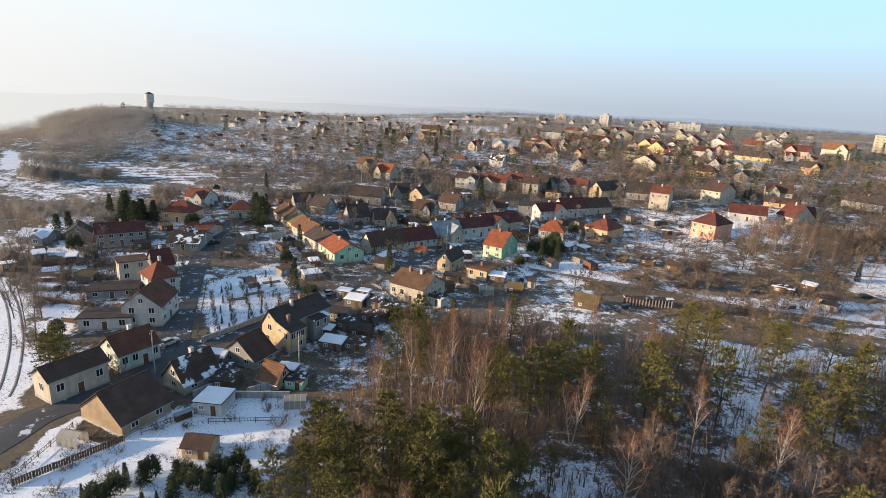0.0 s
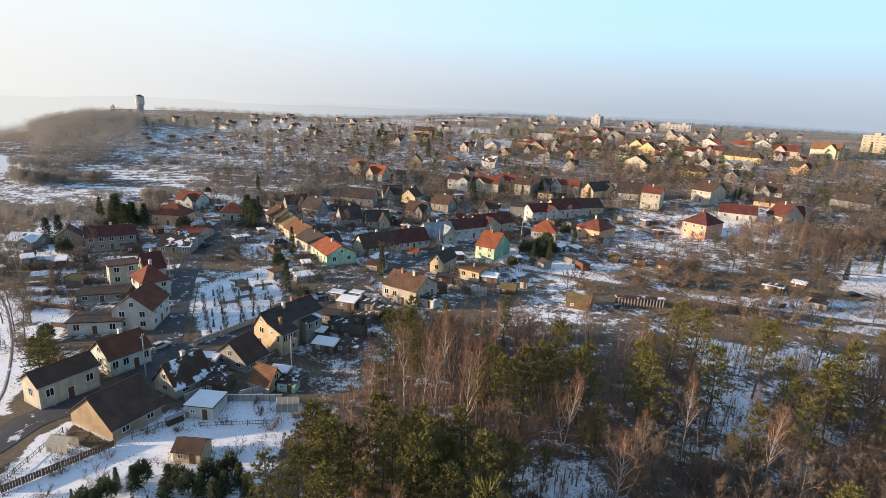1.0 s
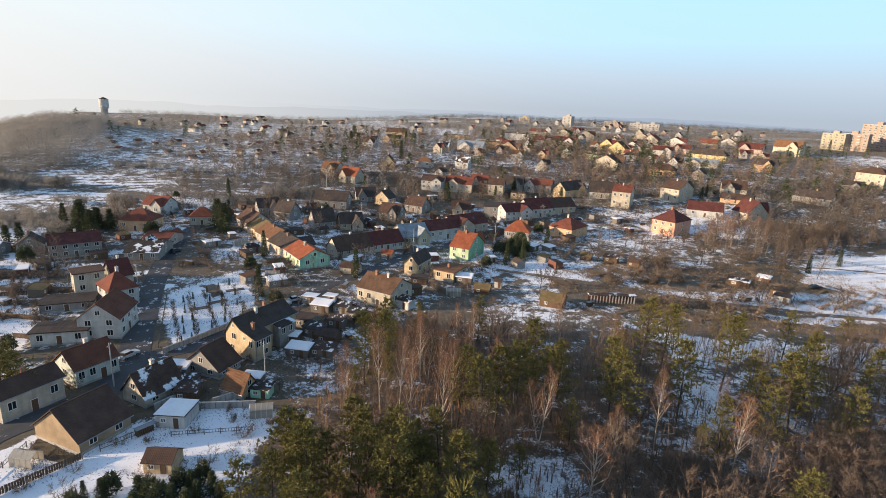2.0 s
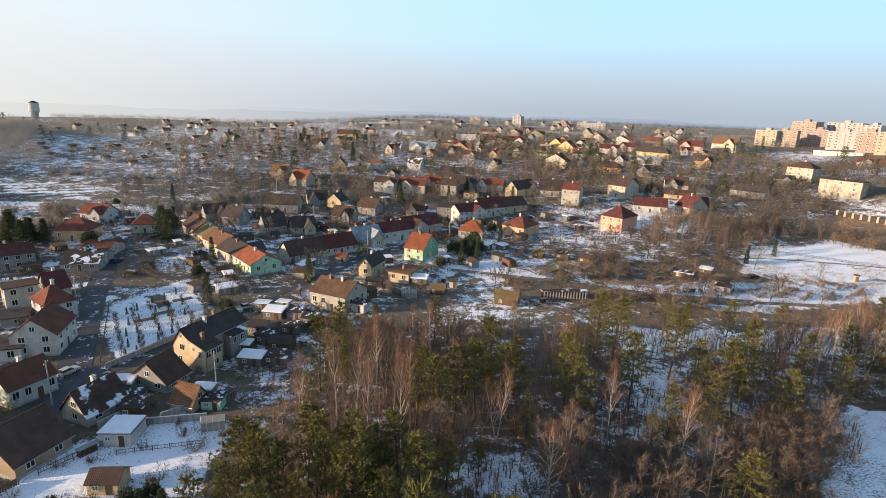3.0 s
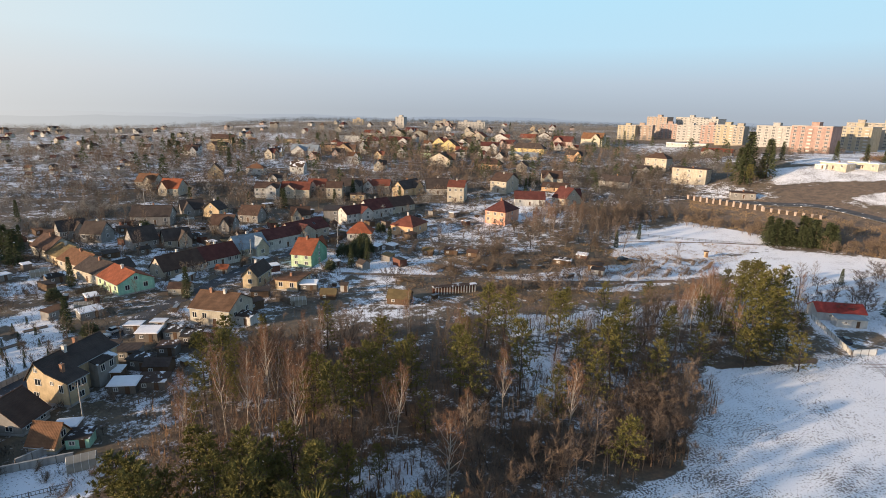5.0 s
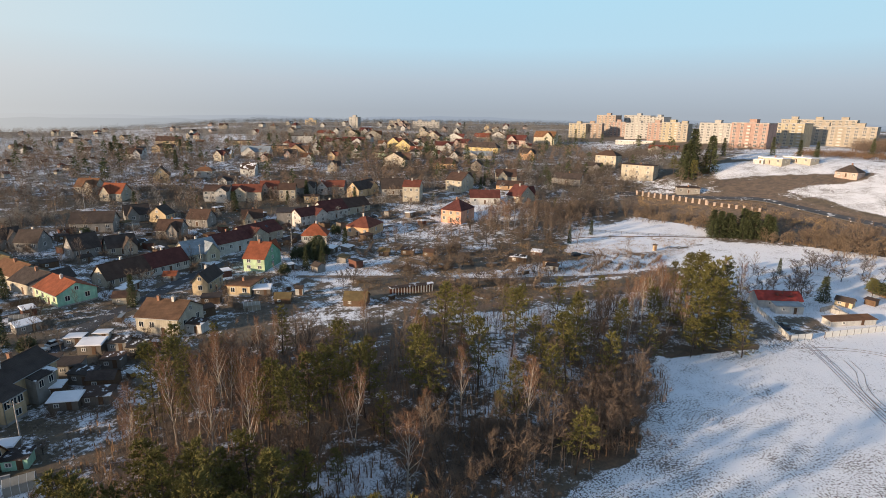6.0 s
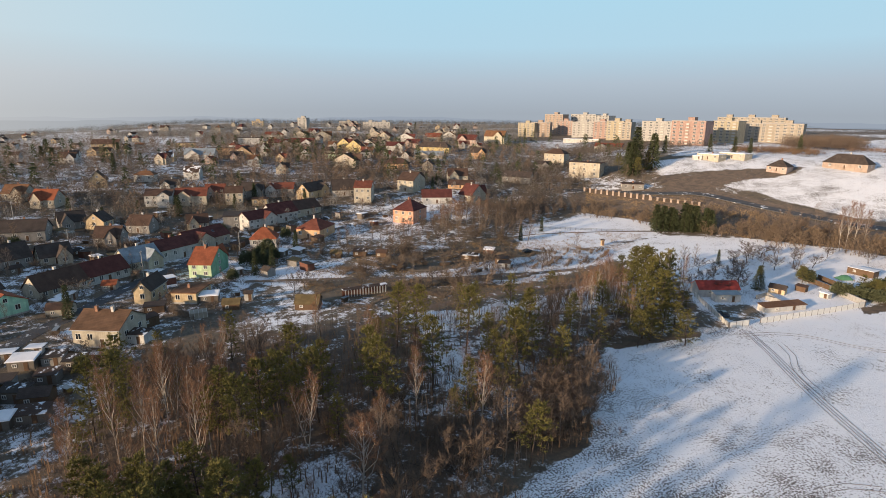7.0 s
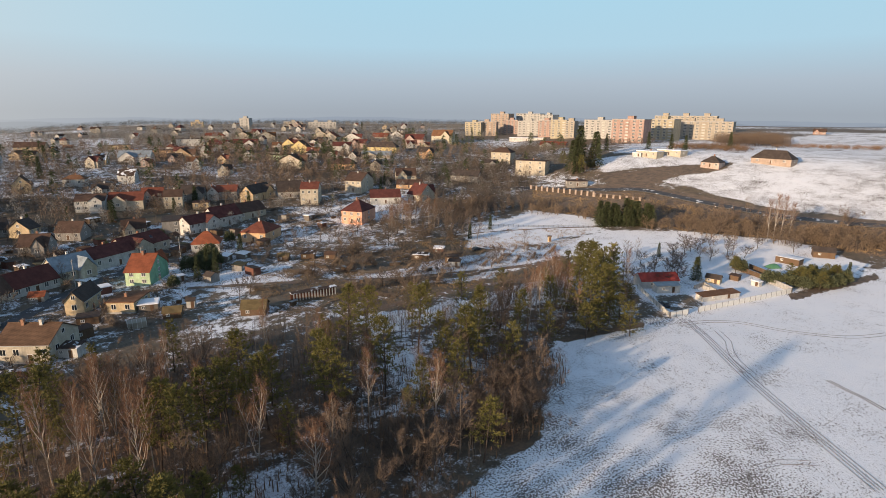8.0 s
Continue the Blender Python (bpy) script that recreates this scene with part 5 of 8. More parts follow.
def wood_stack(x, y, turn, w):
    top = thing("wood_stack", pose(x, y, ground(x, y), 0, 0, turn), "stack of split firewood in a garden", "firewood", "wood stacks")
    bm = bmesh.new()
    rng = random.Random(int(x * 10))
    for i in range(int(w / 0.35)):
        for j in range(4):
            rod(bm, (-w / 2 + i * 0.35, -0.5, 0.15 + j * 0.28), (-w / 2 + i * 0.35 + rng.uniform(-0.05, 0.05), 0.5, 0.15 + j * 0.28), 0.15, 0.13, 6)
    tagged(part("firewood", bm, M["wood"], top), kind="stuff")
    part("cover_sheet", boxed((-w / 2 - 0.2, -0.6, 1.22, w / 2 + 0.1, 0.6, 1.27)), M["gutter"], top)


def garden_bed(x, y, turn, w, d):
    top = thing("garden_bed", pose(x, y, ground(x, y), 0, 0, turn), "dug garden bed edged with boards", "garden bed", "garden beds")
    part("edging", boxed((-w / 2, -d / 2, -0.3, w / 2, -d / 2 + 0.08, 0.22), (-w / 2, d / 2 - 0.08, -0.3, w / 2, d / 2, 0.22), (-w / 2, -d / 2 + 0.08, -0.3, -w / 2 + 0.08, d / 2 - 0.08, 0.22), (w / 2 - 0.08, -d / 2 + 0.08, -0.3, w / 2, d / 2 - 0.08, 0.22)), M["woodgrey"], top)
    part("soil", boxed((-w / 2 + 0.08, -d / 2 + 0.08, -0.2, w / 2 - 0.08, d / 2 - 0.08, 0.16)), M["track"], top)


def greenhouse(x, y, turn, w, d):
    top = thing("greenhouse", pose(x, y, ground(x, y), 0, 0, turn), "small garden greenhouse with clouded panes", "greenhouse", "greenhouses")
    bm = bmesh.new()
    for i in range(5):
        xx = -w / 2 + w * i / 4
        for a, b in (((xx, -d / 2, -0.3), (xx, -d / 2, 1.6)), ((xx, d / 2, -0.3), (xx, d / 2, 1.6)), ((xx, -d / 2, 1.6), (xx, 0, 2.3)), ((xx, d / 2, 1.6), (xx, 0, 2.3))):
            rod(bm, a, b, 0.035, 0.035, 4)
    part("frame", bm, M["frame"], top)
    for i in range(4):
        xa, xb = -w / 2 + w * i / 4 + 0.04, -w / 2 + w * (i + 1) / 4 - 0.04
        for s in (-1, 1):
            part("pane", boxed((xa, s * d / 2 - 0.012, 0.05, xb, s * d / 2 + 0.012, 1.58)), M["clouded"], top)
            bm = bmesh.new()
            pts = [(xa, s * d / 2, 1.62), (xb, s * d / 2, 1.62), (xb, s * 0.02, 2.3), (xa, s * 0.02, 2.3)]
            pts += [(p[0], p[1], p[2] + 0.02) for p in pts]
            solid(bm, pts, [(3, 2, 1, 0), (4, 5, 6, 7), (0, 1, 5, 4), (1, 2, 6, 5), (2, 3, 7, 6), (3, 0, 4, 7)])
            part("pane", bm, M["clouded"], top)


def slatted_store(x, y, turn, w, h):
    """A long low store whose front is closed by pale upright slats."""
    top = thing("slatted_store", pose(x, y, ground(x, y), 0, 0, turn), "low red-brown store with pale upright slats", "store")
    part("back_wall", boxed((-w / 2, 1.6, -0.6, w / 2, 1.75, h)), M["woodred"], top)
    part("roof", boxed((-w / 2 - 0.3, -0.4, h, w / 2 + 0.3, 2.0, h + 0.12)), M["roof_brown_snow"], top)
    part("beam", boxed((-w / 2, -0.1, h - 0.3, w / 2, 0.05, h - 0.004)), M["woodred"], top)
    n = int(w / 0.9)
    slat = link_mesh("slat", boxed((-0.16, -0.16, -0.5, 0.16, -0.104, h - 0.1)), M["chimney_white"])
    for i in range(n):
        part("slat", slat, None, top, at=pose(-w / 2 + w * (i + 0.5) / n, 0, 0))


def tarp_heap(x, y, turn, w, d, h):
    """A heap under a sagging tarpaulin, weighted at its edges."""
    rng = random.Random(3)
    top = thing("tarpaulin_heap", pose(x, y, ground(x, y), 0, 0, turn), "green tarpaulin spread over a garden heap", "tarpaulin")
    n, bm = 8, bmesh.new()
    grid = [[bm.verts.new((w * (i / n - 0.5), d * (j / n - 0.5), 0.04 + h * max(0, math.sin(math.pi * i / n) * math.sin(math.pi * j / n)) ** 0.6 * rng.uniform(0.8, 1.1))) for j in range(n + 1)] for i in range(n + 1)]
    for i in range(n):
        for j in range(n):
            bm.faces.new((grid[i][j], grid[i + 1][j], grid[i + 1][j + 1], grid[i][j + 1]))
    part("sheet", bm, M["tarp"], top, smooth=True)
    for a, b in ((-0.45, -0.45), (0.45, -0.42), (0.44, 0.45), (-0.44, 0.43)):
        part("weight", boxed((a * w - 0.15, b * d - 0.12, 0.0, a * w + 0.15, b * d + 0.12, 0.25)), M["brick"], top)


panel_block(463, 378, -76, 31, 12, 18.3, 7, "panel_white_hazed", "white prefabricated block of flats", 4)
panel_block(420, 309, -84, 31, 12, 19.7, 7, "panel_pink_hazed", "pink prefabricated block of flats", 3)
panel_block(475, 312, -87, 24, 12, 19.0, 7, "panel_yellow_hazed", "pale yellow prefabricated block of flats", 4)
panel_block(517, 297, -72, 51, 12, 16.7, 6, "panel_cream_hazed", "long cream prefabricated block of flats", 5)
panel_block(585, 360, -70, 65, 12, 18.3, 7, "panel_cream_hazed", "cream block of flats standing behind others")
panel_block(535, 616, -71, 29, 16, 27.2, 10, "panel_peach_hazed", "tall pale peach tower block of flats")
panel_block(574, 599, -69, 38, 16, 24.7, 10, "panel_white_hazed", "tall pale white tower block of flats", 4)
# the white tower's shaded side, added as a separate grey block
panel_block(576, 563, -86, 24, 14, 22.0, 10, "concrete", "grey block for the shaded side of the white tower")
panel_block(473, 601, -63, 24, 12, 17.8, 6, "panel_yellow_hazed", "pale yellow prefabricated block of flats")
panel_block(487, 592, -54, 29, 12, 18.5, 6, "panel_peach_hazed", "pale peach block of flats", 4)
panel_block(529, 588, -62, 21, 12, 19.0, 7, "panel_pink_hazed", "peach block of flats")
panel_block(505, 526, -64, 30, 12, 18.2, 6, "panel_white_hazed", "white and mint block of flats", 3)
panel_block(487, 478, -66, 18, 12, 18.8, 7, "panel_pink_hazed", "pink block of flats in town")
panel_block(474, 443, -75, 20, 12, 19.6, 7, "panel_yellow_hazed", "pale yellow block of flats with balconies", 3)
panel_block(472, 426, -68, 11, 12, 17.9, 7, "panel_cream_hazed", "cream block of flats at the row end")
panel_block(245, 885, -40, 15, 12, 16.9, 7, "panel_white_hazed", "lone white tower block")
panel_block(363, 865, -33, 45, 12, 9.7, 3, "panel_white_hazed", "long white school building")
panel_block(366, 1012, -30, 34, 12, 8.1, 3, "panel_cream_hazed", "far cream town building")
panel_block(197, 1000, -21, 19, 12, 9.1, 3, "ochre", "far ochre block of flats")
water_tower(-327, 608, 28.1)
shed(-38.4, 84.1, -5, 5, 5, 2.4, "white", "roof_dark", "white garage under a thick snowy roof", "flat", "garage")
shed(-35.4, 71.9, -4, 4.2, 3.6, 1.9, "ochre", "roof_brown", "small ochre garden cabin with brown roof", "gable", "cabin")
shed(22.2, 153.2, -18, 4.5, 3.6, 1.8, "wood", "roof_olive", "wooden gazebo with olive felt roof", "gable", "gazebo")
shed(41.3, 144.0, -28, 6.5, 5.5, 1.9, "wood", "roof_olive", "brown timber shed with olive felt roof", "gable")
shed(-7.9, 190.0, -18, 4, 3.5, 1.8, "grey", "roof_orange", "hut with small orange tiled roof", "gable")
shed(114.5, 151.7, -47, 4.2, 2.6, 2.1, "white", "roof_dark", "white site cabin with dark roof", "lean", "cabin")
shed(-26.6, 141.9, -14, 4, 3, 2, "grey", "roof_dark_snow", "grey shed with patches of snow", "flat")
shed(-22.4, 135.5, -16, 5, 3.5, 2.2, "woodgrey", "snow", "lean-to shed loaded with snow", "lean")
shed(-24.9, 125.7, -14, 4.5, 3.5, 2.2, "grey", "roof_dark", "dark grey outbuilding in a garden", "lean")
shed(-17.2, 125.7, -17, 4, 3, 2, "woodgrey", "roof_brown_snow", "shed with snowy lean-to roof", "lean")
shed(-12.8, 130.7, -19, 4, 3, 2, "woodgrey", "roof_dark_snow", "grey shed with snow on the roof", "lean")
shed(-23.1, 110.0, -13, 5, 3, 1.8, "woodgrey", "snow", "snow-covered woodshed in a garden", "lean")
shed(-18.1, 110.1, -16, 5.5, 3.2, 1.8, "woodgrey", "roof_brown_snow", "long low shed with snow", "lean")
shed(-26.0, 116.2, -14, 3.2, 2.4, 1.9, "wood", "snow", "small snowy shed in a garden", "lean")
shed(-41.3, 94.5, -1, 4.5, 3, 2, "grey", "roof_dark_snow", "grey lean-to with snow on top", "lean")
shed(-45.1, 99.8, -1, 5, 3, 2.2, "grey", "snow", "low outhouse with snowy roof", "lean")
shed(-39.5, 91.4, -2, 4, 2.8, 1.9, "wood", "roof_brown_snow", "wooden hutch under snow", "lean")
shed(-45.8, 96.0, 0, 5, 4, 2.3, "grey", "roof_brown_snow", "outbuilding with patchy snow", "lean")
shed(-26.5, 92.7, -9, 3.5, 2.6, 1.8, "mint", "roof_dark_snow", "small green shed with snow", "lean")
shed(-29.4, 97.1, -8, 3.6, 2.6, 1.8, "woodgrey", "snow", "grey hutch with snowy top", "flat")
shed(-18.9, 170.0, -14, 6, 4, 2.2, "cream", "roof_brown", "low cream annex with brown roof", "gable")
shed(3.3, 160.4, -11, 5, 3, 2, "wood", "roof_dark", "dark wooden shed in a garden", "lean")
shed(17.6, 163.0, -16, 5, 3.5, 2, "woodgrey", "snow", "grey shed with snow", "lean")
shed(27.7, 158.5, -20, 2.2, 2, 2.2, "white", "roof_dark", "white garden oven hut", "gable")
shed(75.1, 192.0, -31, 5, 3.5, 2, "wood", "roof_brown_snow", "long wooden shed in a garden", "lean")
shed(66.3, 194.1, -29, 4, 3, 2, "wood", "roof_olive", "wooden garden hut in a garden", "gable")
shed(81.6, 185.9, -39, 4, 3, 2, "wood", "roof_brown", "brown garden hut in a garden", "gable")
shed(109.0, 166.7, -43, 6, 3, 2, "wood", "roof_dark_snow", "open wooden shelter in a garden", "lean")
shed(120.9, 171.1, -45, 4, 3, 1.8, "woodred", "snow", "reddish hut with snow", "lean")
shed(238.1, 81.7, -60, 7, 4.5, 2.3, "wood", "roof_dark", "dark timber chalet with balcony", "gable", "chalet")
shed(176.1, 89.8, -73, 4.5, 3.2, 1.7, "ochre", "roof_dark", "ochre tool shed in a garden", "gable")
shed(161.8, 80.4, -16, 14, 3.0, 1.5, "white", "roof_rust", "long low white store with a rust-brown roof", "lean", "store")
shed(183.9, 79.7, -97, 2.6, 1.8, 1.6, "white", "snow", "small white box trailer", "flat", "trailer")
shed(184.3, 87.0, -85, 3, 2, 1.6, "wood", "roof_brown", "small brown hutch in a garden", "lean")
shed(117.1, 156.9, -42, 5, 3, 2.2, "wood", "roof_dark", "dark wooden cabin with lean-to roof", "lean", "cabin")
shed(109.5, 166.4, -38, 6, 3, 2.0, "wood", "snow", "open timber shelter with snow", "flat", "shelter")
shed(171.6, 160.8, -52, 1.4, 1.2, 2.2, "ochre", "roof_brown", "small ochre hide in the meadow", "lean")
shed(220.1, 85.8, -89, 8, 4, 2.1, "wood", "roof_dark", "dark pergola shelter in a garden", "flat", "shelter")
shed(332.7, 236.7, -75, 6, 4, 2.4, "white", "snow", "white kiosk in a garden", "flat")
shed(157.1, 98.6, -29, 12.5, 6, 2.5, "white", "roof_bright", "white garden house with bright red roof", "gable", "garden_house")
shed(154.3, 92.9, -27, 7.6, 3.0, 2.3, "white", "gutter", "white veranda annex under a grey sheet roof", "lean", "annex")
shed(-1.0, 139.4, -35, 5, 3, 2.4, "white", "roof_brown_snow", "white porch with a sheet roof", "lean", "porch")
shed(-21.6, 119.6, -30, 5, 3, 2.4, "woodgrey", "roof_dark_snow", "glazed wooden veranda in a garden", "lean", "veranda")
shed(-17.9, 116.7, -16, 5, 3.5, 2.1, "wood", "roof_dark", "dark wooden outbuilding in a garden", "gable")
shed(-17.0, 134.8, -18, 4, 3, 2.1, "grey", "roof_dark_snow", "grey shed with snow on it", "lean")
shed(-29.3, 129.3, -12, 4, 3, 2.3, "grey", "roof_dark", "dark roofed grey annex", "lean")
shed(-21.2, 142.5, -17, 3.5, 2.6, 1.9, "white", "roof_dark_snow", "white hutch with patches of snow", "flat")
tarp_heap(209.5, 86.5, -30, 5.0, 3.5, 1.4)
fence(149.3, 99.8, 134.4, 78.7, 1.5, "panel", "pale grey board fence beside the snowy yard")
fence(134.7, 78.6, 140.9, 77.2, 1.6, "panel", "white panel fence at the field edge")
fence(145.1, 76.6, 185.0, 69.7, 1.6, "panel", "long white panel fence along the field")
fence(185.8, 69.8, 192.1, 82.5, 1.7, "wall", "low pale rendered garden wall")
fence(192.6, 82.9, 196.9, 94.7, 1.7, "board", "brown fence behind the yard")
fence(166.2, 87.8, 166.6, 83.4, 1.2, "wall", "unfinished pale garden wall")
fence(163.9, 89.3, 169.8, 89.5, 1.2, "wall", "low white wall of an unfinished building")
fence(169.8, 89.5, 165.6, 82.8, 1.2, "wall", "low white wall of an unfinished building")
fence(194.3, 76.3, 201.1, 90.8, 1.9, "board", "tall brown fence behind the pale wall")
fence(237.2, 241.5, 252.1, 205.6, 2.6, "pillar", "wall of stone pillars by the road", 3.4)
fence(252.5, 205.2, 263.4, 182.6, 1.8, "pillar", "lower wall of stone pillars", 3.4)
fence(-57.1, 62.4, -48.1, 73.4, 1.2, "board", "dark wooden fence along the snowy garden")
fence(-58.2, 63.7, -58.1, 76.3, 1.0, "rail", "wooden rail fence by the road")
fence(-46.5, 75.3, -34.1, 88.6, 1.2, "rail", "grey rail fence between gardens")
fence(-34.3, 89.0, -25.5, 95.3, 1.3, "wall", "low plastered garden wall")
fence(-51.8, 109.3, -37.8, 131.3, 1.2, "wall", "low plastered wall along the street")
fence(-54.2, 112.3, -65.7, 143.2, 1.2, "rail", "rail fence of a garden plot")
fence(-66.6, 145.4, -52.8, 171.7, 1.2, "rail", "rail fence behind the garden plot")
fence(-22.3, 144.7, -11.8, 135.2, 1.3, "board", "board fence beside the street")
fence(-11.7, 134.0, -4.7, 129.4, 1.3, "board", "board fence below the house")
fence(28.2, 175.4, 56.3, 161.2, 1.3, "rail", "grey rail fence across the meadow")
slatted_store(59.5, 146.5, -2, 13.6, 2.3)
wood_stack(62.4, 152.5, 10, 3.2)
wood_stack(78.0, 152.9, 60, 2.4)
wood_stack(97.3, 164.5, -20, 3.6)
wood_stack(52.1, 143.9, 30, 2.2)
wood_stack(79.6, 169.4, 100, 3.0)
wood_stack(103.7, 151.8, 5, 2.6)
fence(78.7, 172.9, 107.1, 173.3, 1.2, "rail", "old rail fence of a paddock")
fence(81.0, 161.1, 107.0, 146.7, 1.2, "rail", "rail fence along the track")
fence(3.3, 153.5, 18.7, 139.4, 1.2, "rail", "rail fence of a garden")
fence(-122.4, 154.5, -108.8, 159.7, 1.2, "board", "board fence in the gardens")
fence(-112.4, 140.9, -100.2, 143.8, 1.2, "board", "board fence in the gardens")
fence(-103.7, 129.2, -85.6, 125.7, 1.2, "board", "board fence in the gardens")
fence(-87.7, 116.5, -81.8, 115.6, 1.2, "board", "board fence in the gardens")
fence(159.3, 202.0, 205.8, 165.8, 1.1, "rail", "old rail fence on the snowy slope")
fence(95.5, 165.5, 128.3, 161.3, 1.1, "rail", "old rail fence on the meadow")
pole(-23.0, 249.0, 9, 160)
pole(1.3, 200.0, 9, 70)
pole(34.8, 216.5, 9, 35)
pole(-54.7, 95.1, 9, 95)
pole(-27.6, 99.0, 8, 170)
pole(-73.7, 144.4, 9, 138)
pole(74.9, 283.0, 9, 140)
pole(-48.0, 306.2, 9, 100)
pole(21.8, 213.8, 8, 160)
pole(114.0, 284.7, 9, 90)
car(-30.7, 142.5, 40, "carwhite", "pale car parked by the street")
car(-33.3, 138.6, 40, "carwhite", "silver car parked by the street")
car(135.3, 165.5, 10, "car", "dark car parked on the snowy meadow")
car(141.6, 85.1, 60, "car", "dark blue car parked in the yard")
car(-81.6, 186.8, 70, "car", "dark car parked on the street")
car(-58.1, 107.5, 65, "carwhite", "snow-dusted car at the kerb")
fence(-43.6, 86.8, -38.2, 94.6, 1.3, "wall", "low rough garden wall beside a house")
fence(-38.0, 87.5, -26.5, 88.5, 1.2, "wall", "low grey garden wall below the outbuilding")
fence(-37.5, 79.3, -25.0, 81.0, 1.0, "rail", "thin wire and rail fence across the garden")
wood_stack(-42.0, 80.5, 50, 3.0)
greenhouse(-24.8, 86.0, 10, 3.8, 2.4)
greenhouse(-55.4, 72.3, -10, 3.6, 2.2)
greenhouse(-42.1, 162.6, 5, 4.2, 2.6)
garden_bed(-54.1, 135.8, 30, 5.0, 1.4)
garden_bed(-51.3, 140.6, 40, 5.0, 1.4)
garden_bed(-49.7, 150.4, 30, 5.0, 1.4)
greenhouse(13.2, 150.0, 0, 4.2, 2.6)
# garden clutter between the houses: huts, beds, stacks, fences and greenhouses on plots of their own
GARDENS = VILLAGE
TAKEN = []
PLOT = [(-53.3, 109.1), (-69.9, 147.4), (-71.9, 172.6), (-56.9, 179.0), (-39.3, 142.3), (-39.1, 125.8)]     # the open kitchen garden beside the street
for ob in list(scene.objects):
    if ob.parent is None and ob.type == "EMPTY":
        size = max((max(abs(c[0]), abs(c[1])) for ch in ob.children if ch.type == "MESH" and ch.name.split(".")[0] in ("roof", "wall") for c in ch.bound_box), default=1.5)
        TAKEN.append((ob.location.x, ob.location.y, size))
LANES = [(v.co.x, v.co.y) for ob in scene.objects if ob.name.startswith("road") or ob.name.startswith("track") for v in list(ob.data.vertices)[2::5]]


def free_place(rng, corners, own):
    x0, x1 = min(c[0] for c in corners), max(c[0] for c in corners)
    y0, y1 = min(c[1] for c in corners), max(c[1] for c in corners)
    for n in range(60):
        x, y = rng.uniform(x0, x1), rng.uniform(y0, y1)
        if inside(x, y, corners) > 0 and inside(x, y, PLOT) < own and all((x - a) ** 2 + (y - b) ** 2 > (r + own) ** 2 for a, b, r in TAKEN) and all((x - a) ** 2 + (y - b) ** 2 > (own + 3.5) ** 2 for a, b in LANES):
            TAKEN.append((x, y, own))
            return x, y
    return None


rng = random.Random(21)
for i in range(78):
    at = free_place(rng, GARDENS, 2.6)
    if at:
        kind = rng.choice(["gable", "lean", "lean", "flat"])
        roof = rng.choice(["roof_brown", "roof_dark", "snow", "roof_olive", "roof_rust"]) if kind != "flat" else "snow"
        wall = rng.choice(["wood", "woodgrey", "woodgrey", "grey", "wood", "woodred"])
        shed(*at, rng.choice([20, 35, 50, 110, 125]) + rng.uniform(-8, 8), rng.uniform(3, 5.5), rng.uniform(2.5, 3.6), rng.uniform(1.8, 2.4), wall, roof if not (roof == "snow" and kind == "gable") else "roof_dark_snow",
             {"wood": "brown wooden garden shed", "woodgrey": "weathered grey garden shed", "grey": "grey rendered garden outhouse", "cream": "cream rendered garden hut", "woodred": "red-brown painted garden shed"}[wall] + (" carrying snow" if roof == "snow" else " with a plain roof"), kind)
for i in range(46):
    at = free_place(rng, GARDENS, 1.8)
    if at:
        garden_bed(*at, rng.choice([30, 120]) + rng.uniform(-6, 6), rng.uniform(3, 6), rng.uniform(1.0, 1.8))
for i in range(22):
    at = free_place(rng, GARDENS, 1.6)
    if at:
        wood_stack(*at, rng.uniform(0, 180), rng.uniform(1.6, 3.4))
for i in range(3):
    at = free_place(rng, GARDENS, 2.6)
    if at:
        greenhouse(*at, rng.choice([30, 120]) + rng.uniform(-6, 6), rng.uniform(3.5, 5), 2.4)
for i in range(26):
    at = free_place(rng, GARDENS, 1.5)
    if at:
        t, n = radians(rng.choice([28, 118]) + rng.uniform(-6, 6)), rng.uniform(7, 16)
        style = rng.choice(["board", "rail", "rail"])
        fence(*at, at[0] + n * math.cos(t), at[1] + n * math.sin(t), rng.uniform(1.0, 1.4), style, "weathered garden fence of boards" if style == "board" else "thin grey garden fence with two rails")

# allotment huts on the slope and the loose houses of the town
WALLS, ROOFS = ["white", "white", "cream", "white", "ochre", "cream", "pink", "paleyellow"], ["roof_brown", "roof_maroon", "roof_dark", "roof_dark", "roof_rust", "roof_brown_snow", "roof_brown", "roof_red"]
COLOURS = {"white": "white", "cream": "cream", "ochre": "ochre", "grey": "grey", "pink": "pink", "paleyellow": "pale yellow"}
COVER = {"roof_brown": "brown", "roof_maroon": "maroon", "roof_red": "red", "roof_dark": "dark", "roof_rust": "rusty", "roof_brown_snow": "snow-dusted brown"}


def town(corners, count, low, high, gap):
    for i in range(count):
        at = free_place(rng, corners, gap)
        if at:
            w, r = rng.choice(WALLS), rng.choice(ROOFS)
            length, depth, eave = rng.uniform(low, high), rng.uniform(0.75, 0.95) * low, rng.uniform(2.8, 5.6) * min(1, low / 8)
            house(*at, rng.choice([-25, 56, 50, 62]) + rng.uniform(-12, 12), length, depth, eave, eave + depth * rng.uniform(0.35, 0.55), w, r, f"{COLOURS[w]} town house with {COVER[r]} roof", detail=0, hip=rng.random() < 0.2, group="town houses", door=False, chimneys=1 if low > 5 else 0)


town([(-60, 330), (60, 330), (230, 330), (300, 420), (330, 620), (60, 640), (-60, 520)], 42, 8, 12, 9)
town([(-330, 560), (-200, 500), (-60, 520), (60, 640), (0, 900), (-260, 900)], 46, 6, 10, 10)
town([(60, 640), (330, 620), (520, 800), (420, 1000), (0, 1000), (0, 900)], 38, 9, 13, 14)
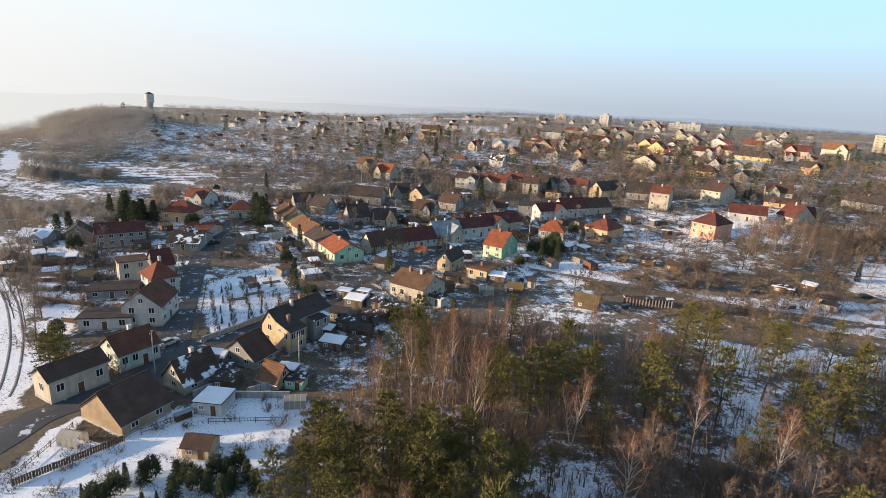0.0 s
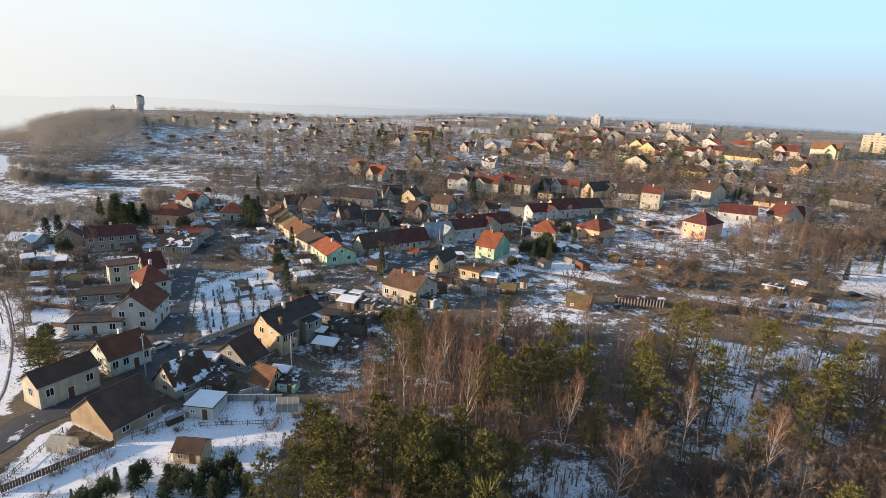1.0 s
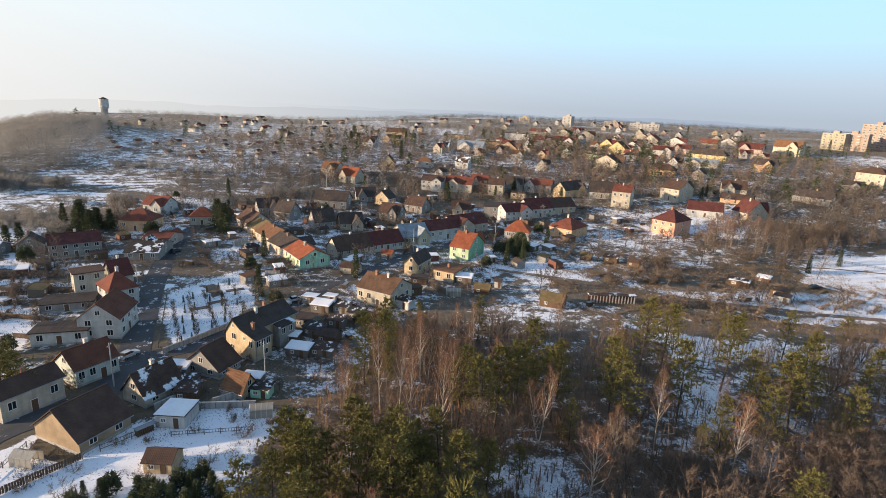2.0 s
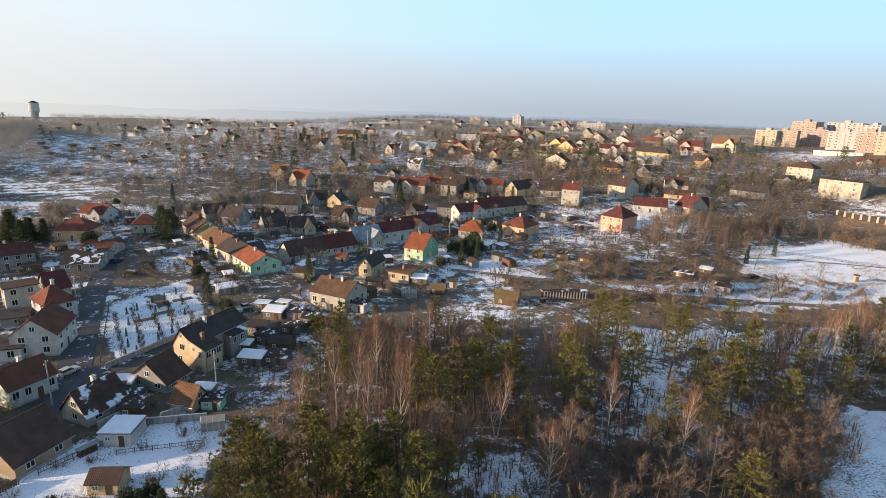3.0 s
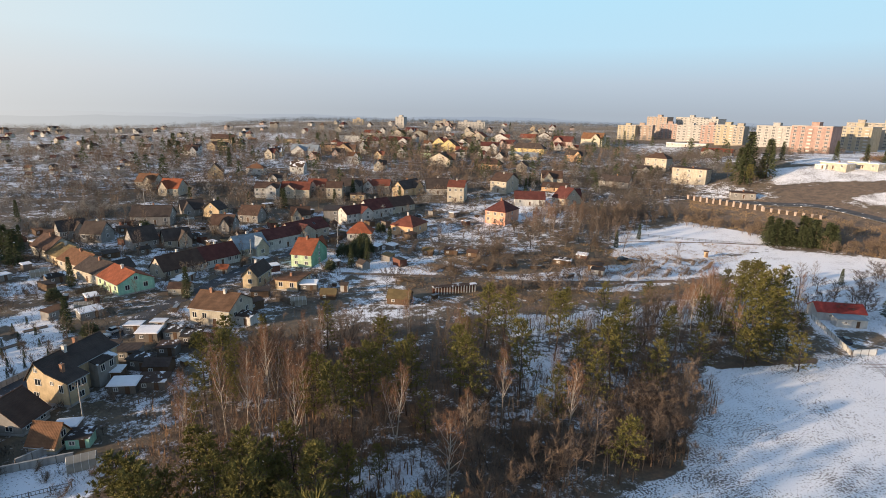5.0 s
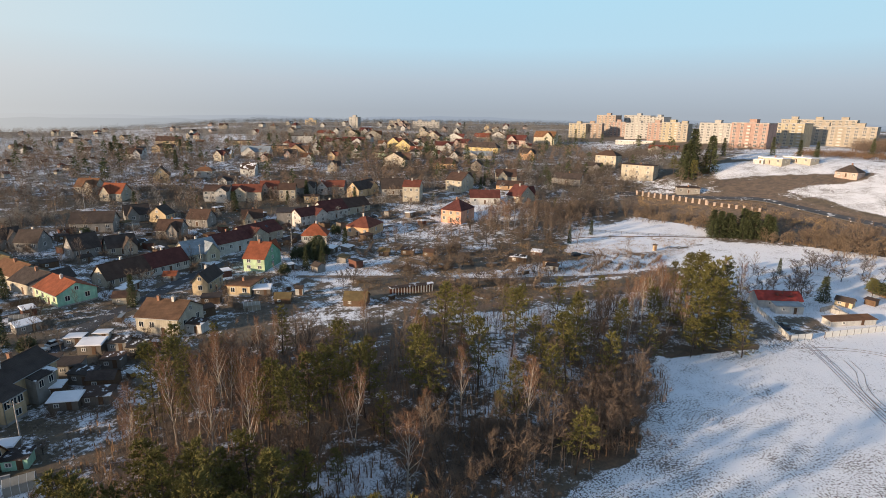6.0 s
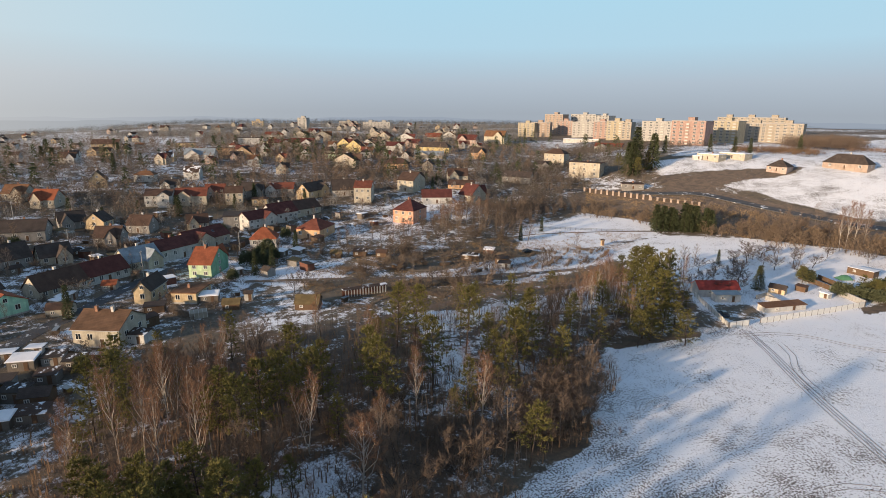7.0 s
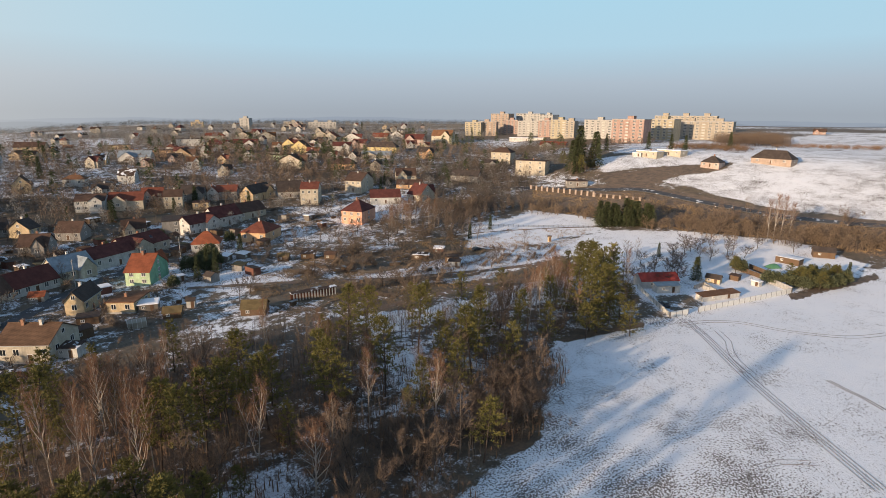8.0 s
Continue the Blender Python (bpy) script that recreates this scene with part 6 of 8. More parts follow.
town([(-230, 380), (-80, 340), (-60, 500), (-190, 500)], 36, 3.2, 5, 5)


# ---- trees ----
class Leaves:
    """Collects small triangles and rods into one mesh."""

    def __init__(self):
        self.v, self.f = [], []

    def blade(self, p, d, length, width):
        s = Vector((random.gauss(0, 1), random.gauss(0, 1), random.gauss(0, 1))).cross(d)
        s = s.normalized() * width / 2 if s.length > 1e-5 else Vector((width / 2, 0, 0))
        k = len(self.v)
        self.v += [p - s, p + s, p + d * length]
        self.f.append((k, k + 1, k + 2))

    def rod(self, a, b, r0, r1, sides=3):
        q = (b - a).to_track_quat("Z", "Y")
        k = len(self.v)
        for p, r in ((a, r0), (b, r1)):
            for i in range(sides):
                t = 2 * math.pi * i / sides
                self.v.append(p + q @ Vector((r * math.cos(t), r * math.sin(t), 0)))
        for i in range(sides):
            j = (i + 1) % sides
            self.f.append((k + i, k + j, k + sides + j, k + sides + i))

    def mesh(self, name, material):
        me = bpy.data.meshes.new(name)
        me.from_pydata(self.v, [], self.f)
        me.materials.append(material)
        return me


def away(d, spread):
    v = d + Vector((random.gauss(0, spread), random.gauss(0, spread), random.gauss(0, spread)))
    return v.normalized()


def bend(trunk, h, r, lean, steps=7, sides=7):
    """A slightly crooked tapered stem; returns the points along it."""
    pts, p = [], Vector((0, 0, -0.4))
    d = Vector((random.gauss(0, lean), random.gauss(0, lean), 1)).normalized()
    for i in range(steps + 1):
        pts.append(p.copy())
        d = away(d, lean * 0.5)
        d.z = abs(d.z)
        p = p + d * (h + 0.4) / steps
    for i in range(steps):
        a, b = 1 - i / steps, 1 - (i + 1) / steps
        trunk.rod(pts[i], pts[i + 1], r * (0.12 + 0.88 * a), r * (0.12 + 0.88 * b), sides)
    return pts


def along(pts, k):
    k = min(max(k, 0), 0.999) * (len(pts) - 1)
    i = int(k)
    return pts[i].lerp(pts[i + 1], k - i)


def bare_crown(pts, crown, trunk, h, low, reach, limbs, up, twigs, twig_len, twig_w):
    for i in range(limbs):
        k = low + (0.97 - low) * (i + random.random()) / limbs
        a = along(pts, k)
        t = i * 2.4 + random.uniform(-0.5, 0.5)
        size = reach * (0.45 + 0.55 * math.sin(math.pi * min(1, (k - low) / (1 - low) * 0.85 + 0.18))) * random.uniform(0.75, 1.15)
        d = Vector((math.cos(t), math.sin(t), up * random.uniform(0.7, 1.4))).normalized()
        mid = a + d * size * 0.5
        d2 = (d + Vector((0, 0, 0.35))).normalized()
        end = mid + away(d2, 0.12) * size * 0.6
        r = 0.012 * h * (1.15 - k)
        trunk.rod(a, mid, r, r * 0.6)
        trunk.rod(mid, end, r * 0.6, r * 0.2)
        for j in range(8):
            s = 0.2 + 0.8 * (j + random.random()) / 8
            p = a.lerp(mid, s * 2) if s < 0.5 else mid.lerp(end, s * 2 - 1)
            e = away((d + Vector((0, 0, 0.4))).normalized(), 0.45)
            sub = size * random.uniform(0.22, 0.42)
            q = p + e * sub
            crown.rod(p, q, r * 0.28, r * 0.1)
            for n in range(twigs):
                u = random.uniform(0.15, 1.0)
                crown.blade(p.lerp(q, u), away((e + Vector((0, 0, 0.25))).normalized(), 0.5), twig_len * random.uniform(0.6, 1.3), twig_w)


def rising_crown(pts, crown, trunk, h, low, limbs, up, twigs, twig_len, twig_w):
    """Limbs that leave the stem at a narrow angle and climb, forking into a haze of thin twigs."""
    for i in range(limbs):
        k = low + (0.95 - low) * (i + random.random()) / limbs
        a, t = along(pts, k), i * 2.4 + random.uniform(-0.6, 0.6)
        size = h * (0.40 - 0.30 * (k - low) / (1 - low)) * random.uniform(0.7, 1.15)
        d = Vector((math.cos(t), math.sin(t), up * random.uniform(0.75, 1.3))).normalized()
        mid = a + d * size * 0.5
        d2 = away((d + Vector((0, 0, 0.45))).normalized(), 0.10)
        end = mid + d2 * size * 0.5
        r = 0.0062 * h * (1.1 - k)
        trunk.rod(a, mid, r, r * 0.6)
        trunk.rod(mid, end, r * 0.6, r * 0.2)
        for j in range(7):
            w = 0.22 + 0.78 * (j + random.random()) / 7
            p = a.lerp(mid, w * 2) if w < 0.5 else mid.lerp(end, w * 2 - 1)
            e = away((d2 + Vector((0, 0, 0.2))).normalized(), 0.38)
            q = p + e * size * random.uniform(0.18, 0.36)
            crown.rod(p, q, max(0.012, r * 0.3), 0.006)
            for n in range(twigs):
                crown.blade(p.lerp(q, random.uniform(0.1, 1.0)), away(e, 0.42), twig_len * random.uniform(0.6, 1.3), twig_w)


def tree(kind, seed, h):
    """One tree of a kind at the origin, h metres high: a trunk and a crown."""
    random.seed(seed)
    trunk, crown = Leaves(), Leaves()
    label, category, bark, leaf = KINDS[kind]
    if kind == "pine_tree":
        # half of them are young and clothed low down, half carry their crown on a bare stem
        pts = bend(trunk, h, 0.013 * h, 0.05)
        low = (0.10, 0.34, 0.14, 0.42)[seed // 100 % 4]
        for i in range(50):
            k = low + (0.985 - low) * (i + random.random()) / 50
            a, t = along(pts, k), i * 2.4 + random.uniform(-0.4, 0.4)
            u = (k - low) / (1 - low)
            reach = h * 0.31 * min(1.0, 0.6 + 2.2 * u) * (1.0 - u) ** 0.62 * random.uniform(0.55, 1.2) + 0.25
            d = Vector((math.cos(t), math.sin(t), 0.1 + 0.5 * u)).normalized()
            b = a + d * reach
            trunk.rod(a, b, 0.045, 0.012)
            for j in range(9):
                w = 0.3 + 0.7 * (j + random.random()) / 9
                p = a.lerp(b, w) + Vector((random.gauss(0, 0.22), random.gauss(0, 0.22), random.gauss(0.05, 0.18))) * (0.4 + w)
                for n in range(10):
                    crown.blade(p, away((d * 0.8 + Vector((0, 0, 0.35))).normalized(), 0.6), random.uniform(0.3, 0.68), random.uniform(0.09, 0.185))
    elif kind == "spruce_tree":
        pts = bend(trunk, h, 0.014 * h, 0.015)
        for i in range(26):
            k = 0.06 + 0.92 * i / 26
            reach = h * 0.20 * (1 - k) ** 0.85 + 0.15
            for j in range(8):
                t = j * 0.785 + i * 0.5 + random.uniform(-0.3, 0.3)
                d = Vector((math.cos(t), math.sin(t), -0.25)).normalized()
                a, ln = along(pts, k), reach * random.uniform(0.7, 1.15)
                for n in range(7):
                    p = a + d * ln * random.uniform(0.15, 0.9)
                    crown.blade(p, away((d + Vector((0, 0, -0.15))).normalized(), 0.45), random.uniform(0.5, 0.95), random.uniform(0.2, 0.34))
    elif kind == "birch_tree":
        for stem in range(2 if seed // 100 % 2 else 1):
            tall = h * (1.0 if stem == 0 else 0.84)
            pts = bend(trunk, tall, 0.0085 * h, 0.045 + 0.07 * stem)
            rising_crown(pts, crown, trunk, tall, 0.30, 15 if stem else 21, 2.3, 11, 0.95, 0.021)
    elif kind == "bare_tree":
        pts = bend(trunk, h * 0.92, 0.0115 * h, 0.07)
        rising_crown(pts, crown, trunk, h, 0.20, 17, 1.25, 8, 0.9, 0.03)
    elif kind == "fruit_tree":
        pts = bend(trunk, h * 0.7, 0.022 * h, 0.12, 5)
        bare_crown(pts, crown, trunk, h, 0.35, h * 0.45, 12, 0.8, 8, 0.55, 0.045)
    elif kind == "bush":
        for s in range(7):
            t = random.uniform(0, 6.28)
            base = Vector((math.cos(t), math.sin(t), 0)) * h * 0.15
            top = base + Vector((math.cos(t) * 0.55, math.sin(t) * 0.55, 1)).normalized() * h * random.uniform(0.6, 1)
            trunk.rod(base - Vector((0, 0, 0.3)), top, 0.035, 0.01)
            for j in range(13):
                p = base.lerp(top, random.uniform(0.15, 1))
                e = away(Vector((math.cos(t), math.sin(t), 0.9)).normalized(), 0.6)
                q = p + e * h * random.uniform(0.15, 0.4)
                crown.rod(p, q, 0.014, 0.006)
                for n in range(8):
                    crown.blade(p.lerp(q, random.random()), away(e, 0.6), random.uniform(0.35, 0.8), 0.06)
    elif kind == "tall_shrub":
        for stem in range(7):
            pts = bend(trunk, h * random.uniform(0.7, 1.0), 0.0075 * h, 0.36, 6, 5)
            rising_crown(pts, crown, trunk, h * 0.8, 0.14, 7, 1.0, 6, 0.8, 0.028)
    elif kind == "evergreen_shrub":
        for n in range(900):
            t, u = random.uniform(0, 6.28), random.uniform(0, 1)
            rr = h * 0.42 * math.sqrt(u) * random.uniform(0.75, 1.1)
            z = h * math.sqrt(max(0, 1 - u * 0.85)) * random.uniform(0.35, 1)
            p = Vector((rr * math.cos(t), rr * math.sin(t), z))
            crown.blade(p, away(Vector((math.cos(t), math.sin(t), 0.8)).normalized(), 0.6), random.uniform(0.3, 0.6), random.uniform(0.12, 0.22))
        trunk.rod(Vector((0, 0, -0.3)), Vector((0, 0, h * 0.6)), 0.08, 0.03, 5)
    top = thing(kind, pose(0, 0, -500), label, category, category + "s")
    part("trunk", trunk.mesh("trunk", M[bark]), None, top)
    part("crown", crown.mesh("crown", M[leaf]), None, top)
    return top


KINDS = {
    "pine_tree": ("tall pine with olive green needle clumps", "tree", "bark", "needle"),
    "spruce_tree": ("dark green spruce with drooping branches", "tree", "bark", "needledark"),
    "birch_tree": ("bare birch with white trunk and reddish twigs", "tree", "birchbark", "birchtwig"),
    "bare_tree": ("leafless grey-brown winter tree with fine twigs", "tree", "barkgrey", "twiggrey"),
    "fruit_tree": ("small bare fruit tree standing in a garden", "tree", "bark", "twigdark"),
    "tall_shrub": ("tall leafless grey-brown shrub with many stems", "shrub", "bark", "twiggrey"),
    "bush": ("leafless brown bush with many thin stems", "bush", "bark", "twig"),
    "evergreen_shrub": ("dense dull green evergreen garden shrub", "shrub", "bark", "shrubgreen"),
}
HEIGHTS = {"pine_tree": 15, "spruce_tree": 13, "birch_tree": 15, "bare_tree": 13, "fruit_tree": 5, "bush": 3.4, "tall_shrub": 8.0, "evergreen_shrub": 2.6}
STOCK = {kind: [tree(kind, 100 * n + 7, HEIGHTS[kind]) for n in range(4 if kind in ("pine_tree", "bare_tree", "birch_tree") else 3)] for kind in KINDS}
PLANTED = []
random.seed(5)


def plant(kind, x, y, h, wide=1.0):
    """Sets a tree; the first ones use the stock itself."""
    i = random.randrange(len(STOCK[kind]))
    k = h / HEIGHTS[kind]
    m = pose(x, y, ground(x, y) - 0.05, 0, 0, random.uniform(0, 360)) @ Matrix.Diagonal((k * wide, k * wide, k, 1))
    first = STOCK[kind][i]
    if first.location.z < -400:
        first.matrix_basis = m
        ob = first
    else:
        ob = copy_thing(first, Matrix.Identity(4))
        ob.matrix_basis = m
    PLANTED.append((x, y))
    return ob


def scatter(kinds, corners, count, low, high, gap=2.5, wide=1.0, avoid=()):
    """Plants trees of the given kinds at random places in a polygon, keeping a gap between them."""
    x0, x1 = min(c[0] for c in corners), max(c[0] for c in corners)
    y0, y1 = min(c[1] for c in corners), max(c[1] for c in corners)
    done = tries = 0
    while done < count and tries < count * 40:
        tries += 1
        x, y = random.uniform(x0, x1), random.uniform(y0, y1)
        if inside(x, y, corners) < 0.5 or any((x - a) ** 2 + (y - b) ** 2 < gap * gap for a, b in PLANTED) or blocked(x, y):
            continue
        plant(random.choice(kinds), x, y, random.uniform(low, high), wide * random.uniform(0.85, 1.2))
        done += 1


FOOT = []
for ob in list(scene.objects):
    if ob.parent is None and ob.get("label") and ob.get("kind") != "structure" and ob.type == "EMPTY" and ob.location.z > -400:
        size = max((max(abs(c[0]), abs(c[1])) for ch in ob.children if ch.type == "MESH" for c in ch.bound_box), default=1.0)
        FOOT.append((ob.location.x, ob.location.y, size * 0.9 + 0.8))
ROADS = [(v.co.x, v.co.y) for ob in scene.objects if ob.name.startswith("road") or ob.name.startswith("track") for v in list(ob.data.vertices)[2::5]]


def blocked(x, y):
    return any(inside(x, y, c) > -1 for c in CLEARINGS) or any((x - a) ** 2 + (y - b) ** 2 < r * r for a, b, r in FOOT) or any((x - a) ** 2 + (y - b) ** 2 < 12 for a, b in ROADS)
plant("pine_tree", -3.4, 105.5, 15)
plant("pine_tree", -8.0, 97.1, 15)
plant("pine_tree", -5.3, 99.0, 15)
plant("pine_tree", 25.6, 94.7, 15)
plant("pine_tree", 20.5, 86.1, 15)
plant("pine_tree", 12.9, 78.3, 15)
plant("pine_tree", 37.5, 86.6, 15)
plant("pine_tree", 26.4, 84.9, 15)
plant("pine_tree", -16.0, 62.3, 15)
plant("pine_tree", -13.4, 60.5, 15)
plant("pine_tree", -11.3, 58.5, 15)
plant("pine_tree", -1.8, 58.3, 15)
plant("pine_tree", 0.9, 60.7, 15)
plant("pine_tree", -3.8, 59.8, 15)
plant("pine_tree", 15.8, 82.1, 15)
plant("pine_tree", 9.3, 82.4, 15)
plant("pine_tree", 51.7, 107.0, 16)
plant("pine_tree", 55.2, 104.4, 16)
plant("pine_tree", 37.4, 80.0, 16)
plant("pine_tree", 48.6, 83.5, 16)
plant("pine_tree", 64.1, 96.4, 16)
plant("pine_tree", 76.2, 89.5, 16)
plant("pine_tree", 67.6, 80.8, 16)
plant("pine_tree", 61.0, 81.8, 12)
plant("pine_tree", 59.9, 75.8, 12)
plant("pine_tree", 75.5, 77.7, 12)
plant("pine_tree", -9.4, 63.2, 12)
plant("pine_tree", 3.7, 61.4, 12)
plant("pine_tree", 8.4, 64.5, 12)
plant("pine_tree", 17.3, 67.0, 7)
plant("pine_tree", -15.5, 57.0, 13)
plant("pine_tree", -12.5, 62.5, 15)
plant("pine_tree", -7.5, 56.5, 12)
plant("pine_tree", -6.0, 66.0, 13)
plant("pine_tree", -1.0, 64.5, 15)
plant("pine_tree", 2.5, 57.0, 12)
plant("pine_tree", 5.5, 66.5, 13)
plant("pine_tree", 6.5, 57.0, 15)
plant("pine_tree", 11.0, 60.5, 12)
plant("pine_tree", -18.5, 56.0, 13)
plant("pine_tree", 128.9, 102.0, 18)
plant("pine_tree", 129.1, 95.1, 18)
plant("pine_tree", 111.6, 91.1, 18)
plant("pine_tree", 122.7, 93.3, 18)
plant("birch_tree", 3.1, 93.9, 16)
plant("birch_tree", -4.1, 86.8, 16)
plant("birch_tree", 5.7, 86.1, 16)
plant("birch_tree", 8.5, 83.0, 16)
plant("birch_tree", -0.8, 85.9, 16)
plant("birch_tree", 1.0, 77.7, 16)
plant("birch_tree", 6.6, 77.0, 16)
plant("birch_tree", 22.3, 76.7, 14)
plant("birch_tree", 41.8, 76.7, 14)
plant("birch_tree", 51.1, 69.9, 14)
plant("birch_tree", 113.9, 105.1, 14)
plant("birch_tree", 124.4, 112.4, 14)
plant("birch_tree", -9.7, 83.1, 14)
plant("birch_tree", 25.5, 60.9, 13.5, 1.8)
plant("birch_tree", 104.2, 98.0, 15)
plant("birch_tree", 117.4, 104.5, 15)
plant("birch_tree", 108.9, 93.8, 15)
plant("birch_tree", 97.0, 94.7, 15)
plant("tall_shrub", 66.9, 71.9, 8.5)
plant("tall_shrub", 70.2, 70.5, 8.5)
plant("tall_shrub", 71.6, 67.3, 8.5)
plant("tall_shrub", 63.0, 69.7, 8.5)
plant("tall_shrub", 65.6, 67.6, 8.5)
plant("tall_shrub", 67.4, 64.8, 8.5)
plant("tall_shrub", 58.8, 66.8, 8.5)
plant("tall_shrub", 61.3, 64.9, 8.5)
plant("tall_shrub", 63.8, 63.0, 8.5)
plant("tall_shrub", 70.4, 63.6, 8.5)
plant("tall_shrub", 55.0, 64.2, 8.5)
plant("tall_shrub", 66.4, 60.3, 8.5)
plant("tall_shrub", 56.1, 61.8, 8.5)
plant("tall_shrub", 60.2, 59.8, 8.5)
plant("tall_shrub", 54.7, 66.6, 8.5)
plant("tall_shrub", 74.1, 66.5, 8.5)
plant("tall_shrub", 68.5, 68.0, 10, 1.5)
plant("tall_shrub", 63.5, 65.5, 9, 1.5)
plant("tall_shrub", 72.5, 71.0, 9, 1.4)
plant("tall_shrub", 44.5, 68.8, 7)
plant("tall_shrub", 45.6, 65.6, 7)
plant("tall_shrub", 40.2, 67.9, 7)
plant("tall_shrub", 45.7, 62.7, 7)
plant("tall_shrub", 50.0, 65.0, 7)
plant("tall_shrub", 39.9, 63.5, 7)
plant("tall_shrub", 24.6, 64.4, 7)
plant("tall_shrub", 34.2, 78.9, 7)
plant("bare_tree", 43.2, 67.3, 11)
plant("bare_tree", 34.4, 68.2, 11)
plant("bare_tree", 54.1, 69.2, 11)
plant("bare_tree", 30.5, 84.2, 11)
plant("bare_tree", 66.2, 107.1, 11)
plant("bare_tree", 74.7, 100.4, 11)
plant("bare_tree", -10.8, 71.4, 12)
plant("bare_tree", -9.0, 75.9, 12)
plant("bare_tree", -11.7, 67.3, 12)
plant("bare_tree", 11.0, 73.2, 12)
plant("bare_tree", 14.7, 69.5, 12)
plant("bare_tree", 124.0, 200.6, 12)
plant("bare_tree", 137.0, 207.2, 12)
plant("bare_tree", 143.6, 198.5, 12)
plant("bare_tree", 147.9, 191.4, 12)
plant("bare_tree", 114.8, 194.6, 12)
plant("bare_tree", 143.9, 176.2, 12)
plant("bare_tree", 135.7, 196.0, 12)
plant("spruce_tree", 291.0, 252.0, 29, 1.35)
plant("spruce_tree", 281.0, 245.0, 24, 1.4)
plant("spruce_tree", 297.0, 244.0, 24, 1.4)
plant("spruce_tree", 284.0, 252.0, 21, 1.5)
plant("bare_tree", 307.2, 262.9, 13)
plant("bare_tree", 292.9, 246.3, 13)
plant("bare_tree", 290.5, 252.4, 13)
plant("spruce_tree", -79.6, 223.3, 13, 1.7)
plant("spruce_tree", -125.8, 207.7, 13, 1.7)
plant("spruce_tree", -74.8, 215.9, 13, 1.7)
plant("spruce_tree", -113.7, 195.1, 13, 1.7)
plant("spruce_tree", -127.5, 211.0, 13, 1.9)
plant("spruce_tree", -123.7, 215.7, 9, 1.7)
plant("bare_tree", -121.4, 228.9, 11, 1.2)
plant("bare_tree", -117.3, 227.9, 11, 1.2)
plant("bare_tree", -113.2, 226.9, 11, 1.2)
plant("bare_tree", -108.2, 221.3, 11, 1.2)
plant("bare_tree", -118.2, 218.1, 11, 1.2)
plant("bare_tree", -64.3, 267.1, 11, 1.2)
plant("bare_tree", -56.8, 264.8, 11, 1.2)
plant("bare_tree", -49.6, 263.6, 11, 1.2)
plant("bare_tree", -40.8, 260.4, 11, 1.2)
plant("bare_tree", -57.1, 253.8, 11, 1.2)
plant("bare_tree", -49.7, 250.1, 11, 1.2)
plant("bare_tree", -64.3, 250.8, 11, 1.2)
plant("bare_tree", -64.7, 237.4, 11, 1.2)
plant("bare_tree", -42.5, 246.4, 11, 1.2)
plant("bare_tree", -114.1, 167.3, 11, 1.2)
plant("bare_tree", -109.4, 166.1, 11, 1.2)
plant("bare_tree", -107.1, 159.2, 11, 1.2)
plant("bare_tree", -96.4, 151.4, 11, 1.2)
plant("bare_tree", -77.6, 238.8, 11, 1.2)
plant("bare_tree", -72.4, 234.3, 11, 1.2)
plant("spruce_tree", -64.5, 599.8, 12, 1.8)
plant("spruce_tree", -56.2, 500.2, 12, 1.8)
plant("spruce_tree", -48.1, 480.3, 12, 1.8)
plant("spruce_tree", -134.5, 189.1, 9, 1.6)
plant("spruce_tree", -136.0, 184.9, 9, 1.6)
plant("spruce_tree", -122.6, 215.2, 9, 1.6)
plant("spruce_tree", -117.6, 214.4, 9, 1.6)
plant("spruce_tree", -138.1, 589.1, 9, 1.6)
plant("spruce_tree", -117.5, 524.0, 9, 1.6)
plant("birch_tree", 118.0, 204.1, 14)
plant("birch_tree", 125.8, 212.5, 14)
plant("birch_tree", 130.3, 215.8, 14)
plant("birch_tree", 132.4, 211.5, 14)
plant("birch_tree", 136.8, 213.8, 14)
plant("birch_tree", 141.8, 216.1, 14)
plant("birch_tree", 142.2, 210.9, 14)
plant("birch_tree", 142.0, 205.8, 14)
plant("birch_tree", 128.3, 208.4, 14)
plant("bare_tree", 118.4, 210.4, 12, 1.2)
plant("bare_tree", 151.8, 215.9, 12, 1.2)
plant("bare_tree", 154.3, 212.8, 12, 1.2)
plant("bare_tree", 161.4, 215.0, 12, 1.2)
plant("bush", -122.7, 155.3, 2.2, 1.3)
plant("bush", -121.2, 155.4, 2.2, 1.3)
plant("bush", -119.8, 155.5, 2.2, 1.3)
plant("bush", -118.3, 155.6, 2.2, 1.3)
plant("bush", -116.9, 155.7, 2.2, 1.3)
plant("bush", -115.4, 155.8, 2.2, 1.3)
plant("bush", -113.9, 155.9, 2.2, 1.3)
plant("bush", -112.4, 156.0, 2.2, 1.3)
plant("bush", -111.0, 156.1, 2.2, 1.3)
plant("bush", -109.5, 156.2, 2.2, 1.3)
plant("bush", -108.0, 156.3, 2.2, 1.3)
plant("bush", -106.5, 156.4, 2.2, 1.3)
plant("bush", -108.9, 145.3, 2.2, 1.3)
plant("bush", -107.7, 145.7, 2.2, 1.3)
plant("bush", -106.5, 146.1, 2.2, 1.3)
plant("bush", -105.4, 146.5, 2.2, 1.3)
plant("bush", -104.2, 146.9, 2.2, 1.3)
plant("bush", -103.0, 147.3, 2.2, 1.3)
plant("bush", -101.8, 147.7, 2.2, 1.3)
plant("bush", -100.6, 148.1, 2.2, 1.3)
plant("spruce_tree", 39.2, 194.4, 9)
plant("spruce_tree", 41.5, 190.4, 9)
plant("spruce_tree", 34.5, 184.5, 9)
plant("bare_tree", 264.4, 136.8, 10)
